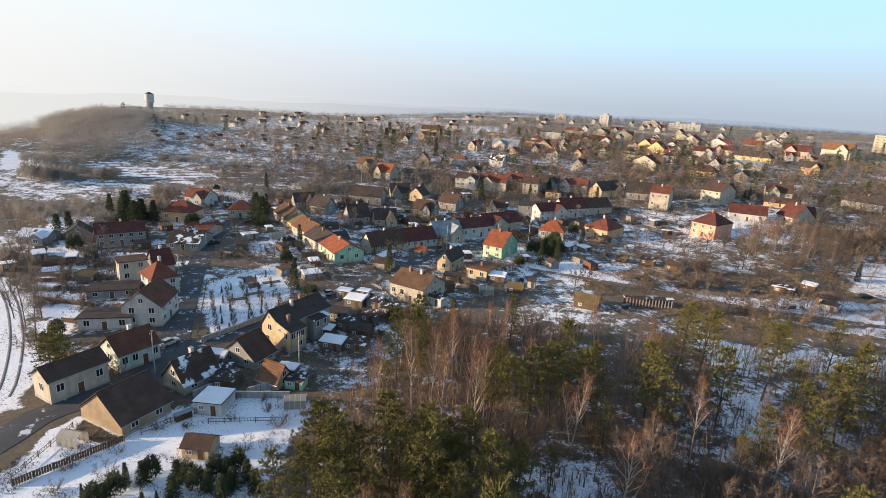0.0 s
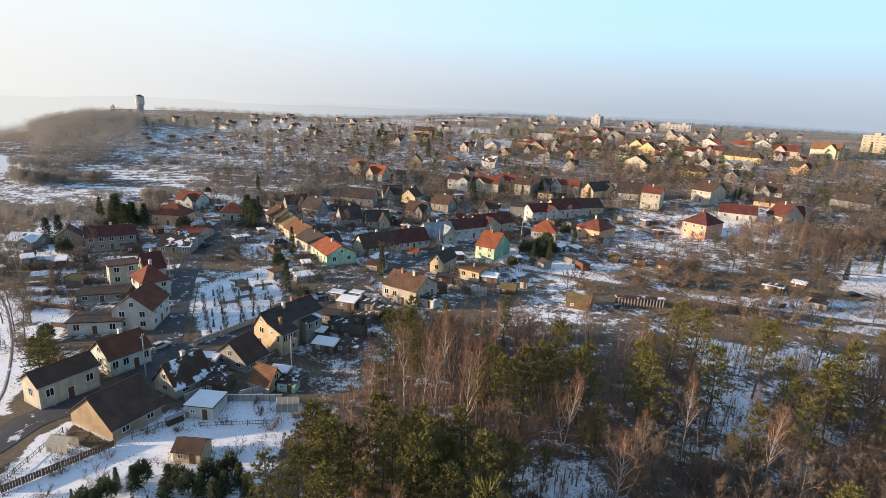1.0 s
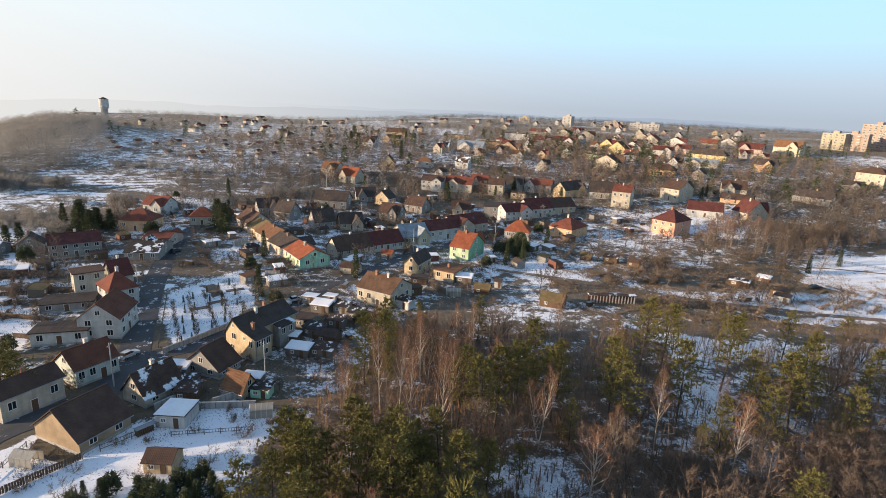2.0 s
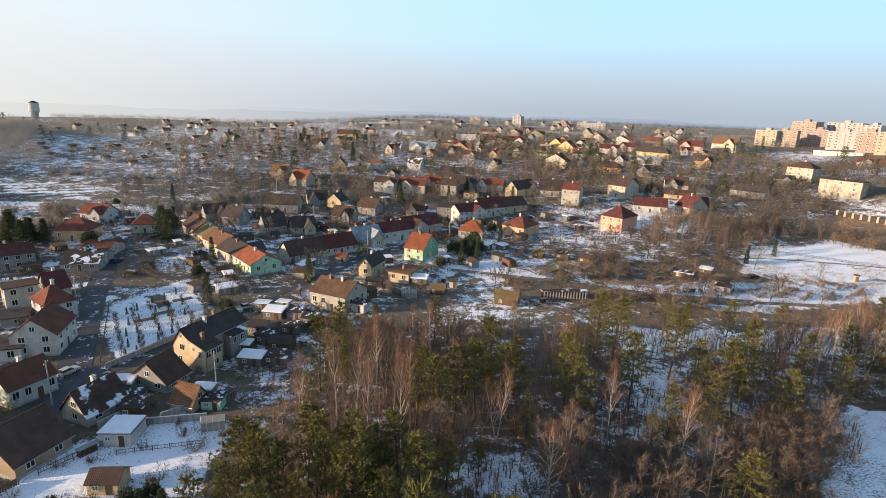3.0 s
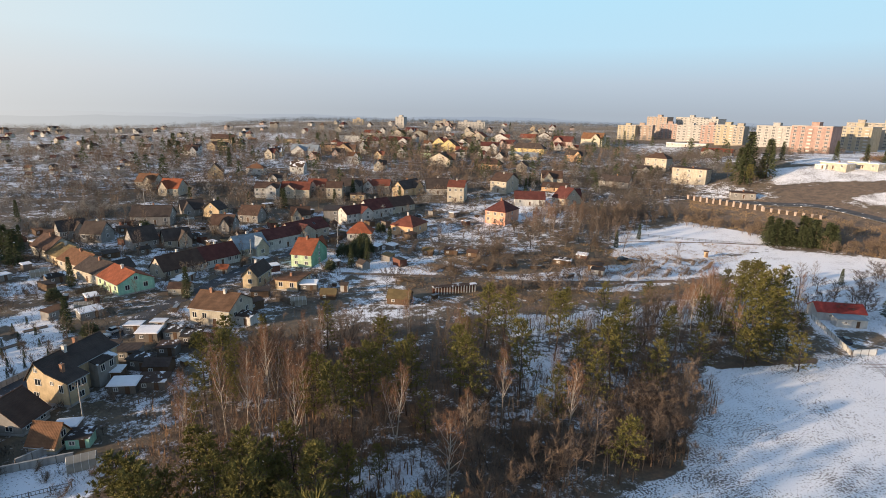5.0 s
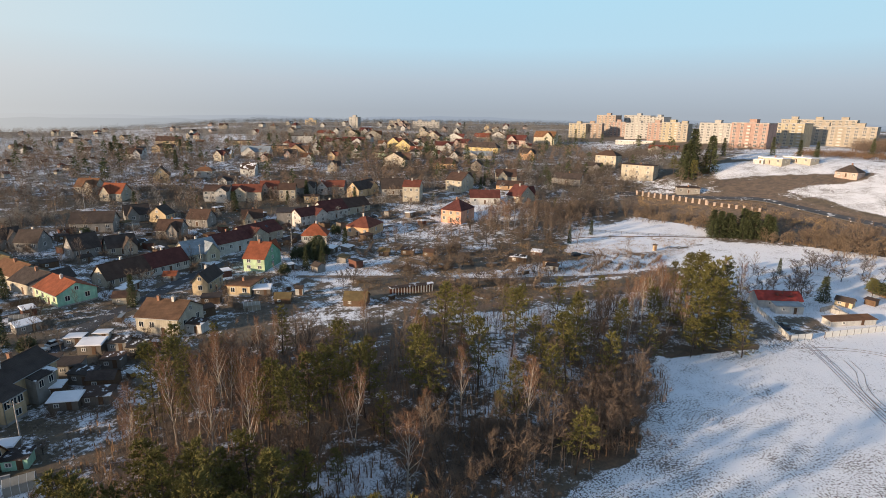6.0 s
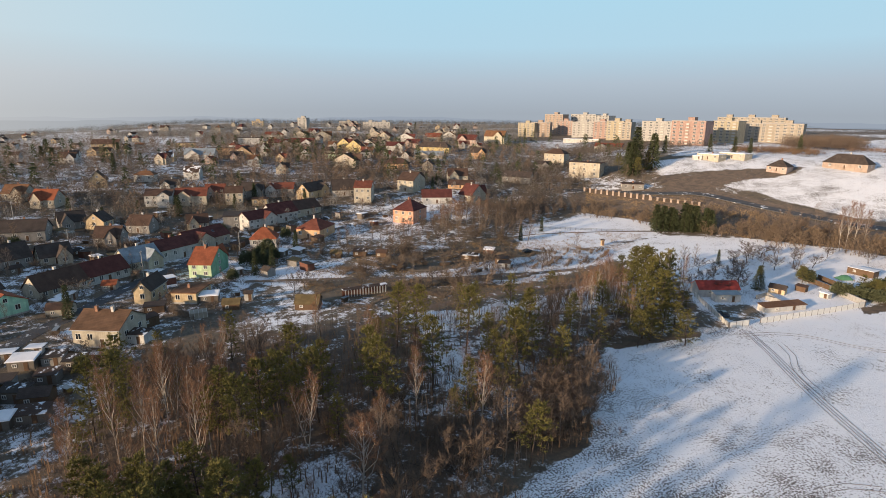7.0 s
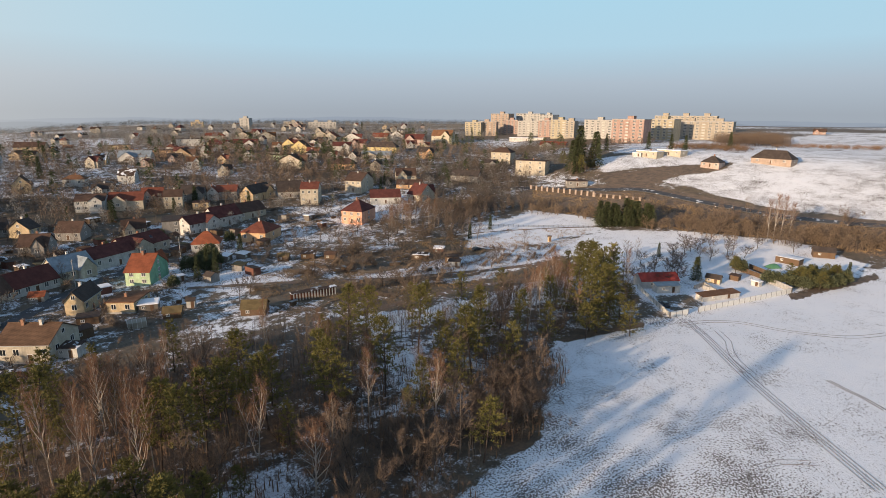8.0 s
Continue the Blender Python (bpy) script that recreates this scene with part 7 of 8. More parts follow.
plant("bare_tree", 256.6, 135.1, 10)
plant("bare_tree", 278.2, 131.8, 10)
plant("bare_tree", 270.9, 87.0, 10)
plant("bare_tree", 249.3, 139.2, 10)
# the dense clump of spruces on the embankment, and the tall trees along it
for i in range(9):
    for j in range(2):
        plant("spruce_tree", 210.5 + 2.3 * i + 5.5 * j + (i * 37 % 5) * 0.4, 166.0 - 1.9 * i + 4.5 * j + (i * 23 % 7) * 0.3, 9.0 + (i * 29 + j * 13) % 5 * 0.9, 1.75)
for x, y, h, wide in ((244.5, 125.5, 15.5, 0.95), (258.0, 117.0, 13.0, 0.8), (291.0, 92.0, 10.0, 1.3), (268.0, 88.0, 8.5, 1.2), (238.0, 140.0, 9.5, 1.2)):
    plant("tall_shrub", x, y, h, wide)
for x, y, h in ((250.0, 105.5, 18.5), (253.6, 104.4, 17.5), (248.2, 107.0, 16.5), (255.4, 101.8, 15.0)):
    plant("birch_tree", x, y, h, 1.15)
for x, y, h in ((209.5, 120.2, 6.8), (211.8, 117.0, 6.0), (217.0, 114.2, 5.4), (224.9, 111.0, 4.6), (177.8, 112.9, 5.0), (172.1, 100.1, 6.2), (169.0, 102.0, 5.6), (230.9, 102.6, 5.2), (235.9, 91.0, 5.4), (190.0, 114.0, 4.6), (186.0, 109.5, 5.0)):
    plant("fruit_tree", x, y, h, 1.5)
plant("fruit_tree", 174.5, 117.2, 5.6, 1.45)
plant("fruit_tree", 168.4, 107.1, 5.6, 1.45)
plant("fruit_tree", 200.2, 115.1, 5.6, 1.45)
plant("fruit_tree", 175.9, 106.5, 5.6, 1.45)
plant("fruit_tree", 206.2, 116.4, 5.6, 1.45)
plant("fruit_tree", 200.3, 109.4, 5.6, 1.45)
plant("fruit_tree", 157.6, 97.5, 5.6, 1.45)
plant("fruit_tree", 165.3, 96.4, 5.6, 1.45)
plant("fruit_tree", 199.6, 104.5, 5.6, 1.45)
plant("fruit_tree", 213.1, 105.3, 5.6, 1.45)
plant("fruit_tree", 154.3, 103.7, 5.6, 1.45)
plant("fruit_tree", 161.5, 105.6, 5.6, 1.45)
plant("fruit_tree", 196.6, 117.7, 5.6, 1.45)
plant("fruit_tree", 182.7, 106.5, 5.6, 1.45)
plant("fruit_tree", 213.8, 99.2, 5.6, 1.45)
plant("fruit_tree", 198.3, 95.2, 5.6, 1.45)
plant("spruce_tree", 189.3, 119.5, 6)
plant("spruce_tree", 173.7, 94.7, 8.5, 1.6)
plant("spruce_tree", 212.4, 64.5, 7)
plant("evergreen_shrub", 197.1, 93.4, 4.5)
plant("evergreen_shrub", 195.0, 90.3, 4.5)
plant("evergreen_shrub", 203.8, 75.0, 4.5)
plant("evergreen_shrub", 208.2, 73.4, 4.5)
plant("evergreen_shrub", 206.1, 69.1, 4.5)
plant("evergreen_shrub", 212.7, 68.3, 4.5)
plant("evergreen_shrub", 198.2, 71.0, 4.5)
plant("evergreen_shrub", 209.7, 64.0, 4.5)
plant("evergreen_shrub", 189.4, 79.1, 4.5)
plant("evergreen_shrub", 190.3, 76.9, 4.5)
plant("fruit_tree", 44.9, 161.6, 7)
plant("fruit_tree", 40.6, 157.7, 7)
plant("fruit_tree", 132.3, 149.3, 7)
plant("fruit_tree", 125.0, 143.8, 7)
plant("bare_tree", 83.8, 218.5, 10)
plant("bare_tree", 75.3, 206.8, 10)
plant("bare_tree", 89.1, 214.3, 10)
plant("pine_tree", -71.4, 92.5, 10, 1.5)
plant("pine_tree", -70.8, 89.5, 10, 1.5)
plant("pine_tree", -67.7, 89.9, 10, 1.5)
plant("spruce_tree", 169.5, 303.6, 8)
plant("spruce_tree", 162.9, 296.7, 8)
for x, y, h in ((-36.0, 82.6, 1.4), (-29.0, 83.0, 1.7), (-26.0, 79.5, 2.0), (-34.0, 80.6, 1.2), (-40.5, 78.2, 1.5), (-44.5, 77.2, 1.8), (-47.5, 70.5, 1.3), (-23.0, 83.5, 2.2), (-52.5, 66.5, 1.6), (-31.5, 86.8, 1.5)):
    plant("bush", x, y, h, 1.2)
plant("evergreen_shrub", -39.7, 65.6, 3.8, 0.75)
plant("evergreen_shrub", -28.2, 67.9, 3.8, 0.75)
plant("evergreen_shrub", -30.8, 66.4, 3.8, 0.75)
plant("evergreen_shrub", -42.5, 61.8, 3.8, 0.75)
plant("evergreen_shrub", -34.1, 64.8, 3.8, 0.75)
plant("evergreen_shrub", -44.2, 59.7, 3.8, 0.75)
plant("evergreen_shrub", -32.4, 63.8, 3.8, 0.75)
plant("spruce_tree", -40.2, 64.5, 3.9, 1.9)
plant("spruce_tree", -29.1, 66.1, 3.9, 1.9)
plant("spruce_tree", -35.6, 64.9, 3.9, 1.9)
plant("spruce_tree", -26.1, 65.8, 3.9, 1.9)
plant("spruce_tree", -34.9, 62.0, 3.9, 1.9)
plant("spruce_tree", -27.5, 64.1, 3.9, 1.9)
plant("spruce_tree", -42.6, 59.6, 3.9, 1.9)
plant("spruce_tree", -30.7, 63.5, 3.9, 1.9)
plant("spruce_tree", -24.3, 64.0, 3.9, 1.9)
plant("spruce_tree", -28.4, 62.5, 3.9, 1.9)
plant("spruce_tree", -42.2, 63.9, 4)
plant("spruce_tree", -36.8, 58.3, 4)
plant("spruce_tree", -7.4, 500.4, 14)
plant("spruce_tree", -9.0, 404.2, 14)
plant("spruce_tree", 397.0, 792.1, 14)
plant("bare_tree", -157.0, 190.2, 13)
plant("bare_tree", -144.9, 178.5, 13)
plant("bare_tree", -132.1, 165.4, 13)
plant("bare_tree", -124.9, 150.5, 13)
plant("bare_tree", -112.4, 140.4, 13)
plant("bare_tree", -108.1, 130.1, 13)
plant("bare_tree", -99.4, 124.1, 13)
plant("bare_tree", -99.4, 117.2, 13)
plant("bare_tree", -94.2, 113.8, 13)
plant("bare_tree", -113.7, 134.4, 13)
plant("bare_tree", -122.1, 151.2, 13)
plant("bare_tree", -93.6, 118.2, 13)
plant("bare_tree", -86.8, 107.1, 13)
plant("spruce_tree", -60.0, 140.1, 2.2)
plant("spruce_tree", -56.7, 132.7, 2.2)
plant("spruce_tree", -54.5, 125.9, 2.2)
plant("spruce_tree", -51.7, 119.8, 2.2)
plant("spruce_tree", -49.9, 114.1, 2.2)
plant("spruce_tree", -58.5, 142.7, 2.2)
plant("spruce_tree", -55.2, 135.1, 2.2)
plant("spruce_tree", -53.0, 128.1, 2.2)
plant("spruce_tree", -50.2, 121.8, 2.2)
plant("spruce_tree", -48.4, 115.9, 2.2)
plant("spruce_tree", -56.7, 148.0, 2.2)
plant("spruce_tree", -53.4, 141.0, 2.2)
plant("spruce_tree", -51.2, 134.6, 2.2)
plant("spruce_tree", -48.3, 128.7, 2.2)
plant("spruce_tree", -46.5, 123.2, 2.2)
plant("spruce_tree", -54.5, 150.9, 2.2)
plant("spruce_tree", -51.3, 144.4, 2.2)
plant("spruce_tree", -49.3, 138.2, 2.2)
plant("spruce_tree", -46.5, 132.5, 2.2)
plant("spruce_tree", -44.8, 127.2, 2.2)
plant("spruce_tree", -52.8, 155.0, 2.2)
plant("spruce_tree", -48.5, 146.5, 2.2)
plant("spruce_tree", -45.4, 138.6, 2.2)
plant("spruce_tree", -41.8, 131.6, 2.2)
plant("bare_tree", -38.6, 146.4, 7)
plant("bare_tree", -36.2, 149.6, 7)
plant("bare_tree", -32.1, 142.2, 7)
plant("bare_tree", -40.3, 140.8, 7)
plant("bare_tree", -34.7, 136.8, 7)
plant("bare_tree", -28.8, 137.7, 7)
plant("bare_tree", -69.7, 188.3, 7)
plant("bare_tree", -70.5, 179.8, 7)
plant("bare_tree", -62.6, 173.8, 7)
plant("bare_tree", -78.4, 195.0, 7)
plant("spruce_tree", -41.6, 145.8, 10)
plant("spruce_tree", -79.4, 236.7, 10)
plant("spruce_tree", -16.8, 164.9, 10)
plant("bare_tree", 151.9, 155.2, 9)
plant("bare_tree", 83.3, 181.5, 9)
plant("bare_tree", 82.5, 161.2, 9)
plant("bare_tree", 176.4, 201.7, 9)
plant("bare_tree", 179.8, 214.7, 9)
plant("bare_tree", 194.1, 213.5, 9)
plant("bare_tree", 176.4, 224.6, 9)
plant("bare_tree", 71.4, 178.9, 9)
plant("bare_tree", 127.9, 217.2, 15)
plant("bare_tree", 135.4, 217.0, 15)
plant("bare_tree", 134.9, 206.2, 15)
plant("bare_tree", 142.9, 204.3, 15)
plant("bare_tree", 142.1, 192.2, 15)
plant("bare_tree", 145.3, 184.0, 15)
plant("bare_tree", 117.8, 204.6, 15)
plant("bare_tree", 135.2, 199.7, 15)
plant("spruce_tree", 145.2, 182.8, 7)
plant("spruce_tree", 163.8, 191.6, 7)
plant("spruce_tree", 175.3, 235.8, 7)
plant("bare_tree", 130.6, 145.9, 9)
plant("spruce_tree", 342.8, 272.1, 13)
plant("spruce_tree", 367.2, 252.9, 13)
plant("spruce_tree", 360.8, 229.9, 13)
plant("spruce_tree", 360.9, 219.1, 13)
plant("spruce_tree", 412.3, 215.2, 13)
plant("spruce_tree", 451.9, 580.4, 13)
plant("spruce_tree", 332.6, 271.5, 13)
plant("pine_tree", 279.8, 256.0, 13)
plant("pine_tree", 293.5, 244.9, 13)
plant("pine_tree", 277.4, 238.2, 13)
plant("bare_tree", 266.9, 237.9, 12)
plant("bare_tree", 267.9, 224.9, 12)
plant("bare_tree", 271.7, 219.5, 12)
plant("bare_tree", 247.8, 231.4, 12)
plant("bare_tree", 240.3, 240.6, 12)
plant("bare_tree", 228.9, 253.4, 12)
plant("bare_tree", 213.1, 245.5, 12)
plant("bare_tree", 246.6, 257.4, 12)
plant("pine_tree", 198.8, 76.5, 6, 1.6)
plant("pine_tree", 196.0, 72.8, 6, 1.6)
plant("pine_tree", 201.0, 70.7, 6, 1.6)
plant("pine_tree", 207.6, 69.1, 6, 1.6)
plant("pine_tree", 207.5, 65.8, 6, 1.6)
plant("pine_tree", 194.0, 69.5, 6, 1.6)
plant("pine_tree", 194.8, 65.8, 6, 1.6)
plant("pine_tree", 191.6, 90.7, 6, 1.6)
# unseen trees below the view, sized so their shadows reach the snowy field
plant("pine_tree", 4.0, 33.9, 26.5, 0.75)
plant("pine_tree", 14.6, 46.7, 14)
plant("pine_tree", 19.0, 44.5, 15)
plant("birch_tree", 9.0, 41.0, 15)
plant("evergreen_shrub", 34.0, 198.8, 5.5)
plant("evergreen_shrub", 37.3, 199.5, 5.5)
plant("evergreen_shrub", 40.1, 197.4, 5.5)
plant("evergreen_shrub", 44.0, 200.9, 5.5)
plant("evergreen_shrub", 44.1, 207.5, 5.5)
plant("evergreen_shrub", 39.9, 204.7, 5.5)
plant("bush", 73.6, 205.3, 3.5)
plant("bush", 76.7, 201.6, 3.5)
plant("bush", 79.7, 198.0, 3.5)
plant("bush", 82.6, 194.6, 3.5)
plant("bush", 63.1, 199.3, 3.5)
plant("bush", 85.5, 191.3, 3.5)
plant("bush", 57.5, 194.2, 3.5)
plant("bush", 95.2, 204.6, 3.5)
plant("bush", 97.3, 196.9, 3.5)
plant("bush", 65.0, 191.6, 3.5)
plant("bare_tree", 85.1, 220.5, 6)
plant("bare_tree", 87.5, 211.3, 6)
plant("bare_tree", 88.5, 202.6, 6)
plant("bare_tree", 98.7, 208.6, 6)
plant("bare_tree", 72.1, 208.7, 6)
plant("bare_tree", 103.7, 205.1, 6)
plant("pine_tree", 131.4, 106.2, 16, 1.1)
plant("pine_tree", 123.0, 94.9, 16, 1.1)
plant("pine_tree", 117.7, 86.7, 16, 1.1)
plant("pine_tree", 107.7, 83.9, 16, 1.1)
plant("pine_tree", 135.0, 104.0, 16, 1.1)
plant("bare_tree", 128.9, 108.1, 12)
plant("bare_tree", 123.1, 106.9, 12)
plant("bare_tree", 134.1, 97.0, 12)
plant("bare_tree", 129.8, 90.9, 12)
plant("bare_tree", 122.1, 109.8, 12)
plant("pine_tree", 117.1, 82.0, 9, 1.4)
plant("pine_tree", 114.6, 83.6, 9, 1.4)
plant("pine_tree", 126.8, 87.6, 9, 1.4)
plant("pine_tree", 108.5, 82.1, 9, 1.4)
plant("pine_tree", 102.7, 80.8, 9, 1.4)
plant("pine_tree", 113.9, 76.2, 9, 1.4)
plant("evergreen_shrub", 191.6, 74.0, 4, 1.3)
plant("evergreen_shrub", 191.8, 71.5, 4, 1.3)
plant("evergreen_shrub", 192.7, 69.4, 4, 1.3)
plant("evergreen_shrub", 196.1, 68.4, 4, 1.3)
plant("evergreen_shrub", 196.9, 66.3, 4, 1.3)
plant("evergreen_shrub", 200.4, 65.2, 4, 1.3)
plant("evergreen_shrub", 204.6, 64.4, 4, 1.3)
plant("evergreen_shrub", 203.0, 69.5, 4, 1.3)
plant("evergreen_shrub", 197.8, 75.0, 4, 1.3)
plant("bare_tree", 212.3, 110.8, 8)
plant("bare_tree", 212.9, 103.3, 8)
plant("bare_tree", 181.6, 123.8, 8)
WEST = [(-14, 52), (-13, 66), (-11, 82), (-10, 100), (-6, 116), (10, 120), (30, 90), (30, 40), (10, 40)]
WOOD = [(-14, 50), (-12, 70), (-10, 92), (-6, 116), (15, 128), (62, 123), (100, 116), (150, 126), (166, 117), (126, 82), (97, 86), (84, 73), (63, 58), (42, 53), (30, 36)]
scatter(["pine_tree", "bare_tree", "birch_tree", "birch_tree", "tall_shrub"], WEST, 42, 8, 14, 3.4)
scatter(["pine_tree", "bare_tree", "tall_shrub", "birch_tree", "bare_tree"], WOOD, 110, 7, 13, 3.3)
scatter(["bare_tree", "tall_shrub", "tall_shrub"], [(60, 58), (97, 84), (112, 88), (100, 66), (82, 68)][:3] + [(70, 75), (55, 62)], 30, 5, 9, 2.2)
# embankment and lanes
scatter(["bare_tree", "bush", "fruit_tree"], [(95, 195), (135, 172), (157, 197), (205, 209), (180, 250), (120, 240)], 38, 5, 11, 4.0)
scatter(["bare_tree", "bush", "fruit_tree", "fruit_tree"], [(60, 140), (110, 135), (130, 168), (95, 195), (60, 168)], 48, 3, 7, 3.0)
random.seed(9)
# village gardens
scatter(["fruit_tree", "fruit_tree", "bush", "bush", "evergreen_shrub", "fruit_tree"], [(-60, 75), (-22, 85), (-5, 140), (30, 175), (100, 200), (110, 260), (0, 270), (-120, 280), (-140, 160), (-85, 100)], 108, 2.5, 6.0, 3.0)
scatter(["spruce_tree", "bare_tree", "bare_tree"], [(-60, 120), (0, 150), (100, 205), (140, 330), (-120, 300), (-150, 180)], 50, 6, 11, 6.0)
scatter(["evergreen_shrub", "bush", "spruce_tree"], [(-58, 60), (-45, 70), (-25, 75), (-22, 60), (-40, 50)], 12, 1.4, 3, 1.8)


def woods(name, label, patches, material, seed, fans=34, fine=1.0):
    """Far trees nobody could count, joined: each a short stem with a loose fan of twigs."""
    rng = random.Random(seed)
    out = Leaves()
    for (cx, cy, rx, ry, count, low, high, conifer) in patches:
        for i in range(count):
            t, u = rng.uniform(0, 6.283), math.sqrt(rng.random())
            x, y = cx + rx * u * math.cos(t), cy + ry * u * math.sin(t)
            if any((x - a) ** 2 + (y - b) ** 2 < r * r * 1.4 for a, b, r in FOOT):
                continue
            h, base = rng.uniform(low, high), Vector((x, y, ground(x, y) - 0.3))
            wide = h * (0.20 if conifer else 0.36)
            out.rod(base, base + Vector((0, 0, h * 0.6)), 0.14, 0.06)
            for n in range(fans if conifer else int(fans * 1.35)):
                k, a = rng.random(), rng.uniform(0, 6.283)
                if conifer:
                    rr, z = wide * (1 - k) * rng.uniform(0.2, 1.0), h * (0.1 + 0.85 * k)
                    d = Vector((math.cos(a), math.sin(a), -0.3)).normalized()
                else:
                    rr, z = wide * math.sin(math.pi * min(1, k * 0.8 + 0.2)) * rng.uniform(0.2, 1.0), h * (0.28 + 0.62 * k)
                    d = Vector((math.cos(a) * 0.7, math.sin(a) * 0.7, 0.9)).normalized()
                out.blade(base + Vector((rr * math.cos(a), rr * math.sin(a), z)), away(d, 0.3 if conifer else 0.75), h * rng.uniform(0.12, 0.24) * (1.0 if conifer else 0.72), h * (0.075 if conifer else 0.052) * fine)
    ob = new(name, out.mesh(name, material))
    return tagged(ob, label, "trees", kind="stuff")


def slope(name, label, material, seed, az, reach, count, low, high, fans, wide=0.42, gaps=0.0):
    """A close wood or thicket filling a sector of the land, with clearings."""
    rng = random.Random(seed)
    out = Leaves()
    for i in range(count):
        a = radians(rng.uniform(*az))
        r = math.sqrt(rng.uniform(reach[0] ** 2, reach[1] ** 2))
        x, y = r * math.sin(a), r * math.cos(a)
        if rng.random() > min(math.degrees(a) - az[0], az[1] - math.degrees(a)) / 1.2 or rng.random() > (r - reach[0]) / 9:
            continue
        if gaps and noise.noise((x / 16, y / 16, 4.0)) > gaps or any((x - p) ** 2 + (y - q) ** 2 < k * k for p, q, k in FOOT) or any(inside(x, y, c) > -2 for c in FIELDS):
            continue
        h, base = rng.uniform(low, high), Vector((x, y, ground(x, y) - 0.3))
        out.rod(base, base + Vector((0, 0, h * 0.6)), 0.12, 0.05)
        for n in range(fans):
            t, u = rng.uniform(0, 6.283), rng.random()
            rr, z = h * wide * math.sqrt(u), h * (0.04 + 0.90 * math.sqrt(1 - u * 0.8) * rng.uniform(0.25, 1.0))
            d = Vector((math.cos(t) * 0.6, math.sin(t) * 0.6, 0.8)).normalized()
            out.blade(base + Vector((rr * math.cos(t), rr * math.sin(t), z)), away(d, 0.9), (0.40 + h * 0.04) * rng.uniform(0.6, 1.2), (0.12 + h * 0.009) * r / 400)
    return tagged(new(name, out.mesh(name, material)), label, "trees", kind="stuff")


random.seed(11)
slope("hill_wood", "pale brown leafless wood covering the distant hill", M["hazewood"], 3, (-36.8, -27.6), (385, 640), 1500, 8, 12, 85)
slope("hill_foot_wood", "leafless brown wood at the foot of the hill", M["hazewood"], 31, (-37.5, -30.5), (345, 400), 300, 4, 9, 80, 0.45, 0.3)
slope("valley_thicket", "brown thicket in the hazy valley", M["hazewood"], 32, (-38, -32.2), (318, 356), 260, 2.5, 5.5, 70, 0.5, 0.1)
slope("valley_wood", "pale leafless woods in the hazy valley", M["hazewood"], 33, (-48, -36), (400, 800), 1000, 7, 11, 60, 0.5, 0.15)
slope("field_hedge", "dark leafless hedge dividing ploughed strips", M["hazeslopetwig"], 34, (-31.8, -26.0), (318, 333), 70, 1.5, 3, 60)
slope("slope_thicket", "grey-brown leafless thickets between allotment huts", M["hazeslopetwig"], 35, (-29, -6), (345, 620), 1700, 1.6, 4.0, 45, 0.6, 0.02)
slope("slope_trees", "grey-brown leafless trees between allotment gardens", M["hazeslopetwig"], 36, (-28, 4), (345, 900), 650, 4.5, 8, 60, 0.45, 0.15)
slope("far_slope_wood", "pale leafless trees on the far slope", M["hazeslopetwig"], 37, (-28, 44), (680, 1150), 1900, 5, 10, 40, 0.55, 0.25)
woods("dark_thickets", "dark leafless thickets between the town gardens", [(-30, 300, 110, 45, 260, 3, 7, False), (60, 370, 120, 60, 260, 3, 8, False), (180, 360, 70, 60, 200, 3, 8, False), (-60, 400, 90, 70, 200, 3, 8, False), (210, 270, 40, 40, 200, 3, 8, False), (178, 226, 26, 18, 140, 3, 8, False), (245, 290, 38, 32, 150, 4, 9, False), (110, 268, 34, 18, 90, 2, 5, False), (335, 345, 40, 30, 90, 4, 8, False), (372, 318, 30, 25, 60, 4, 8, False), (405, 290, 30, 14, 45, 3, 6, False), (290, 330, 45, 45, 140, 4, 9, False)], M["twigdark"], 15, 55, 0.7)
woods("near_town_trees", "leafless brown trees between the town houses", [(0, 430, 190, 130, 620, 5, 11, False), (190, 430, 160, 130, 600, 5, 11, False), (120, 600, 260, 90, 520, 6, 11, False), (60, 330, 130, 40, 200, 4, 9, False)], M["twiggrey"], 14, 50, 0.7)
woods("town_trees", "leafless trees between the distant town houses", [(-60, 700, 330, 180, 800, 5, 9, False), (300, 740, 280, 240, 900, 7, 12, False), (230, 300, 70, 60, 170, 4, 9, False), (60, 310, 90, 50, 120, 4, 9, False), (-90, 350, 80, 60, 110, 4, 8, False)], M["hazeslopetwig"], 4, 60, 0.6)
woods("town_conifers", "dark conifers between the distant town houses", [(60, 480, 200, 150, 85, 8, 15, True), (260, 480, 180, 190, 110, 8, 15, True), (150, 300, 60, 40, 12, 6, 11, True), (240, 290, 40, 40, 14, 6, 12, True), (-200, 560, 120, 140, 16, 8, 13, True)], M["needledark"], 5, 90, 0.6)
slope("far_forest", "far hazy forest belt along the horizon", M["hazeneedle"], 6, (-26, 58), (1150, 1500), 2800, 8, 14, 32, 0.5, 0.35)
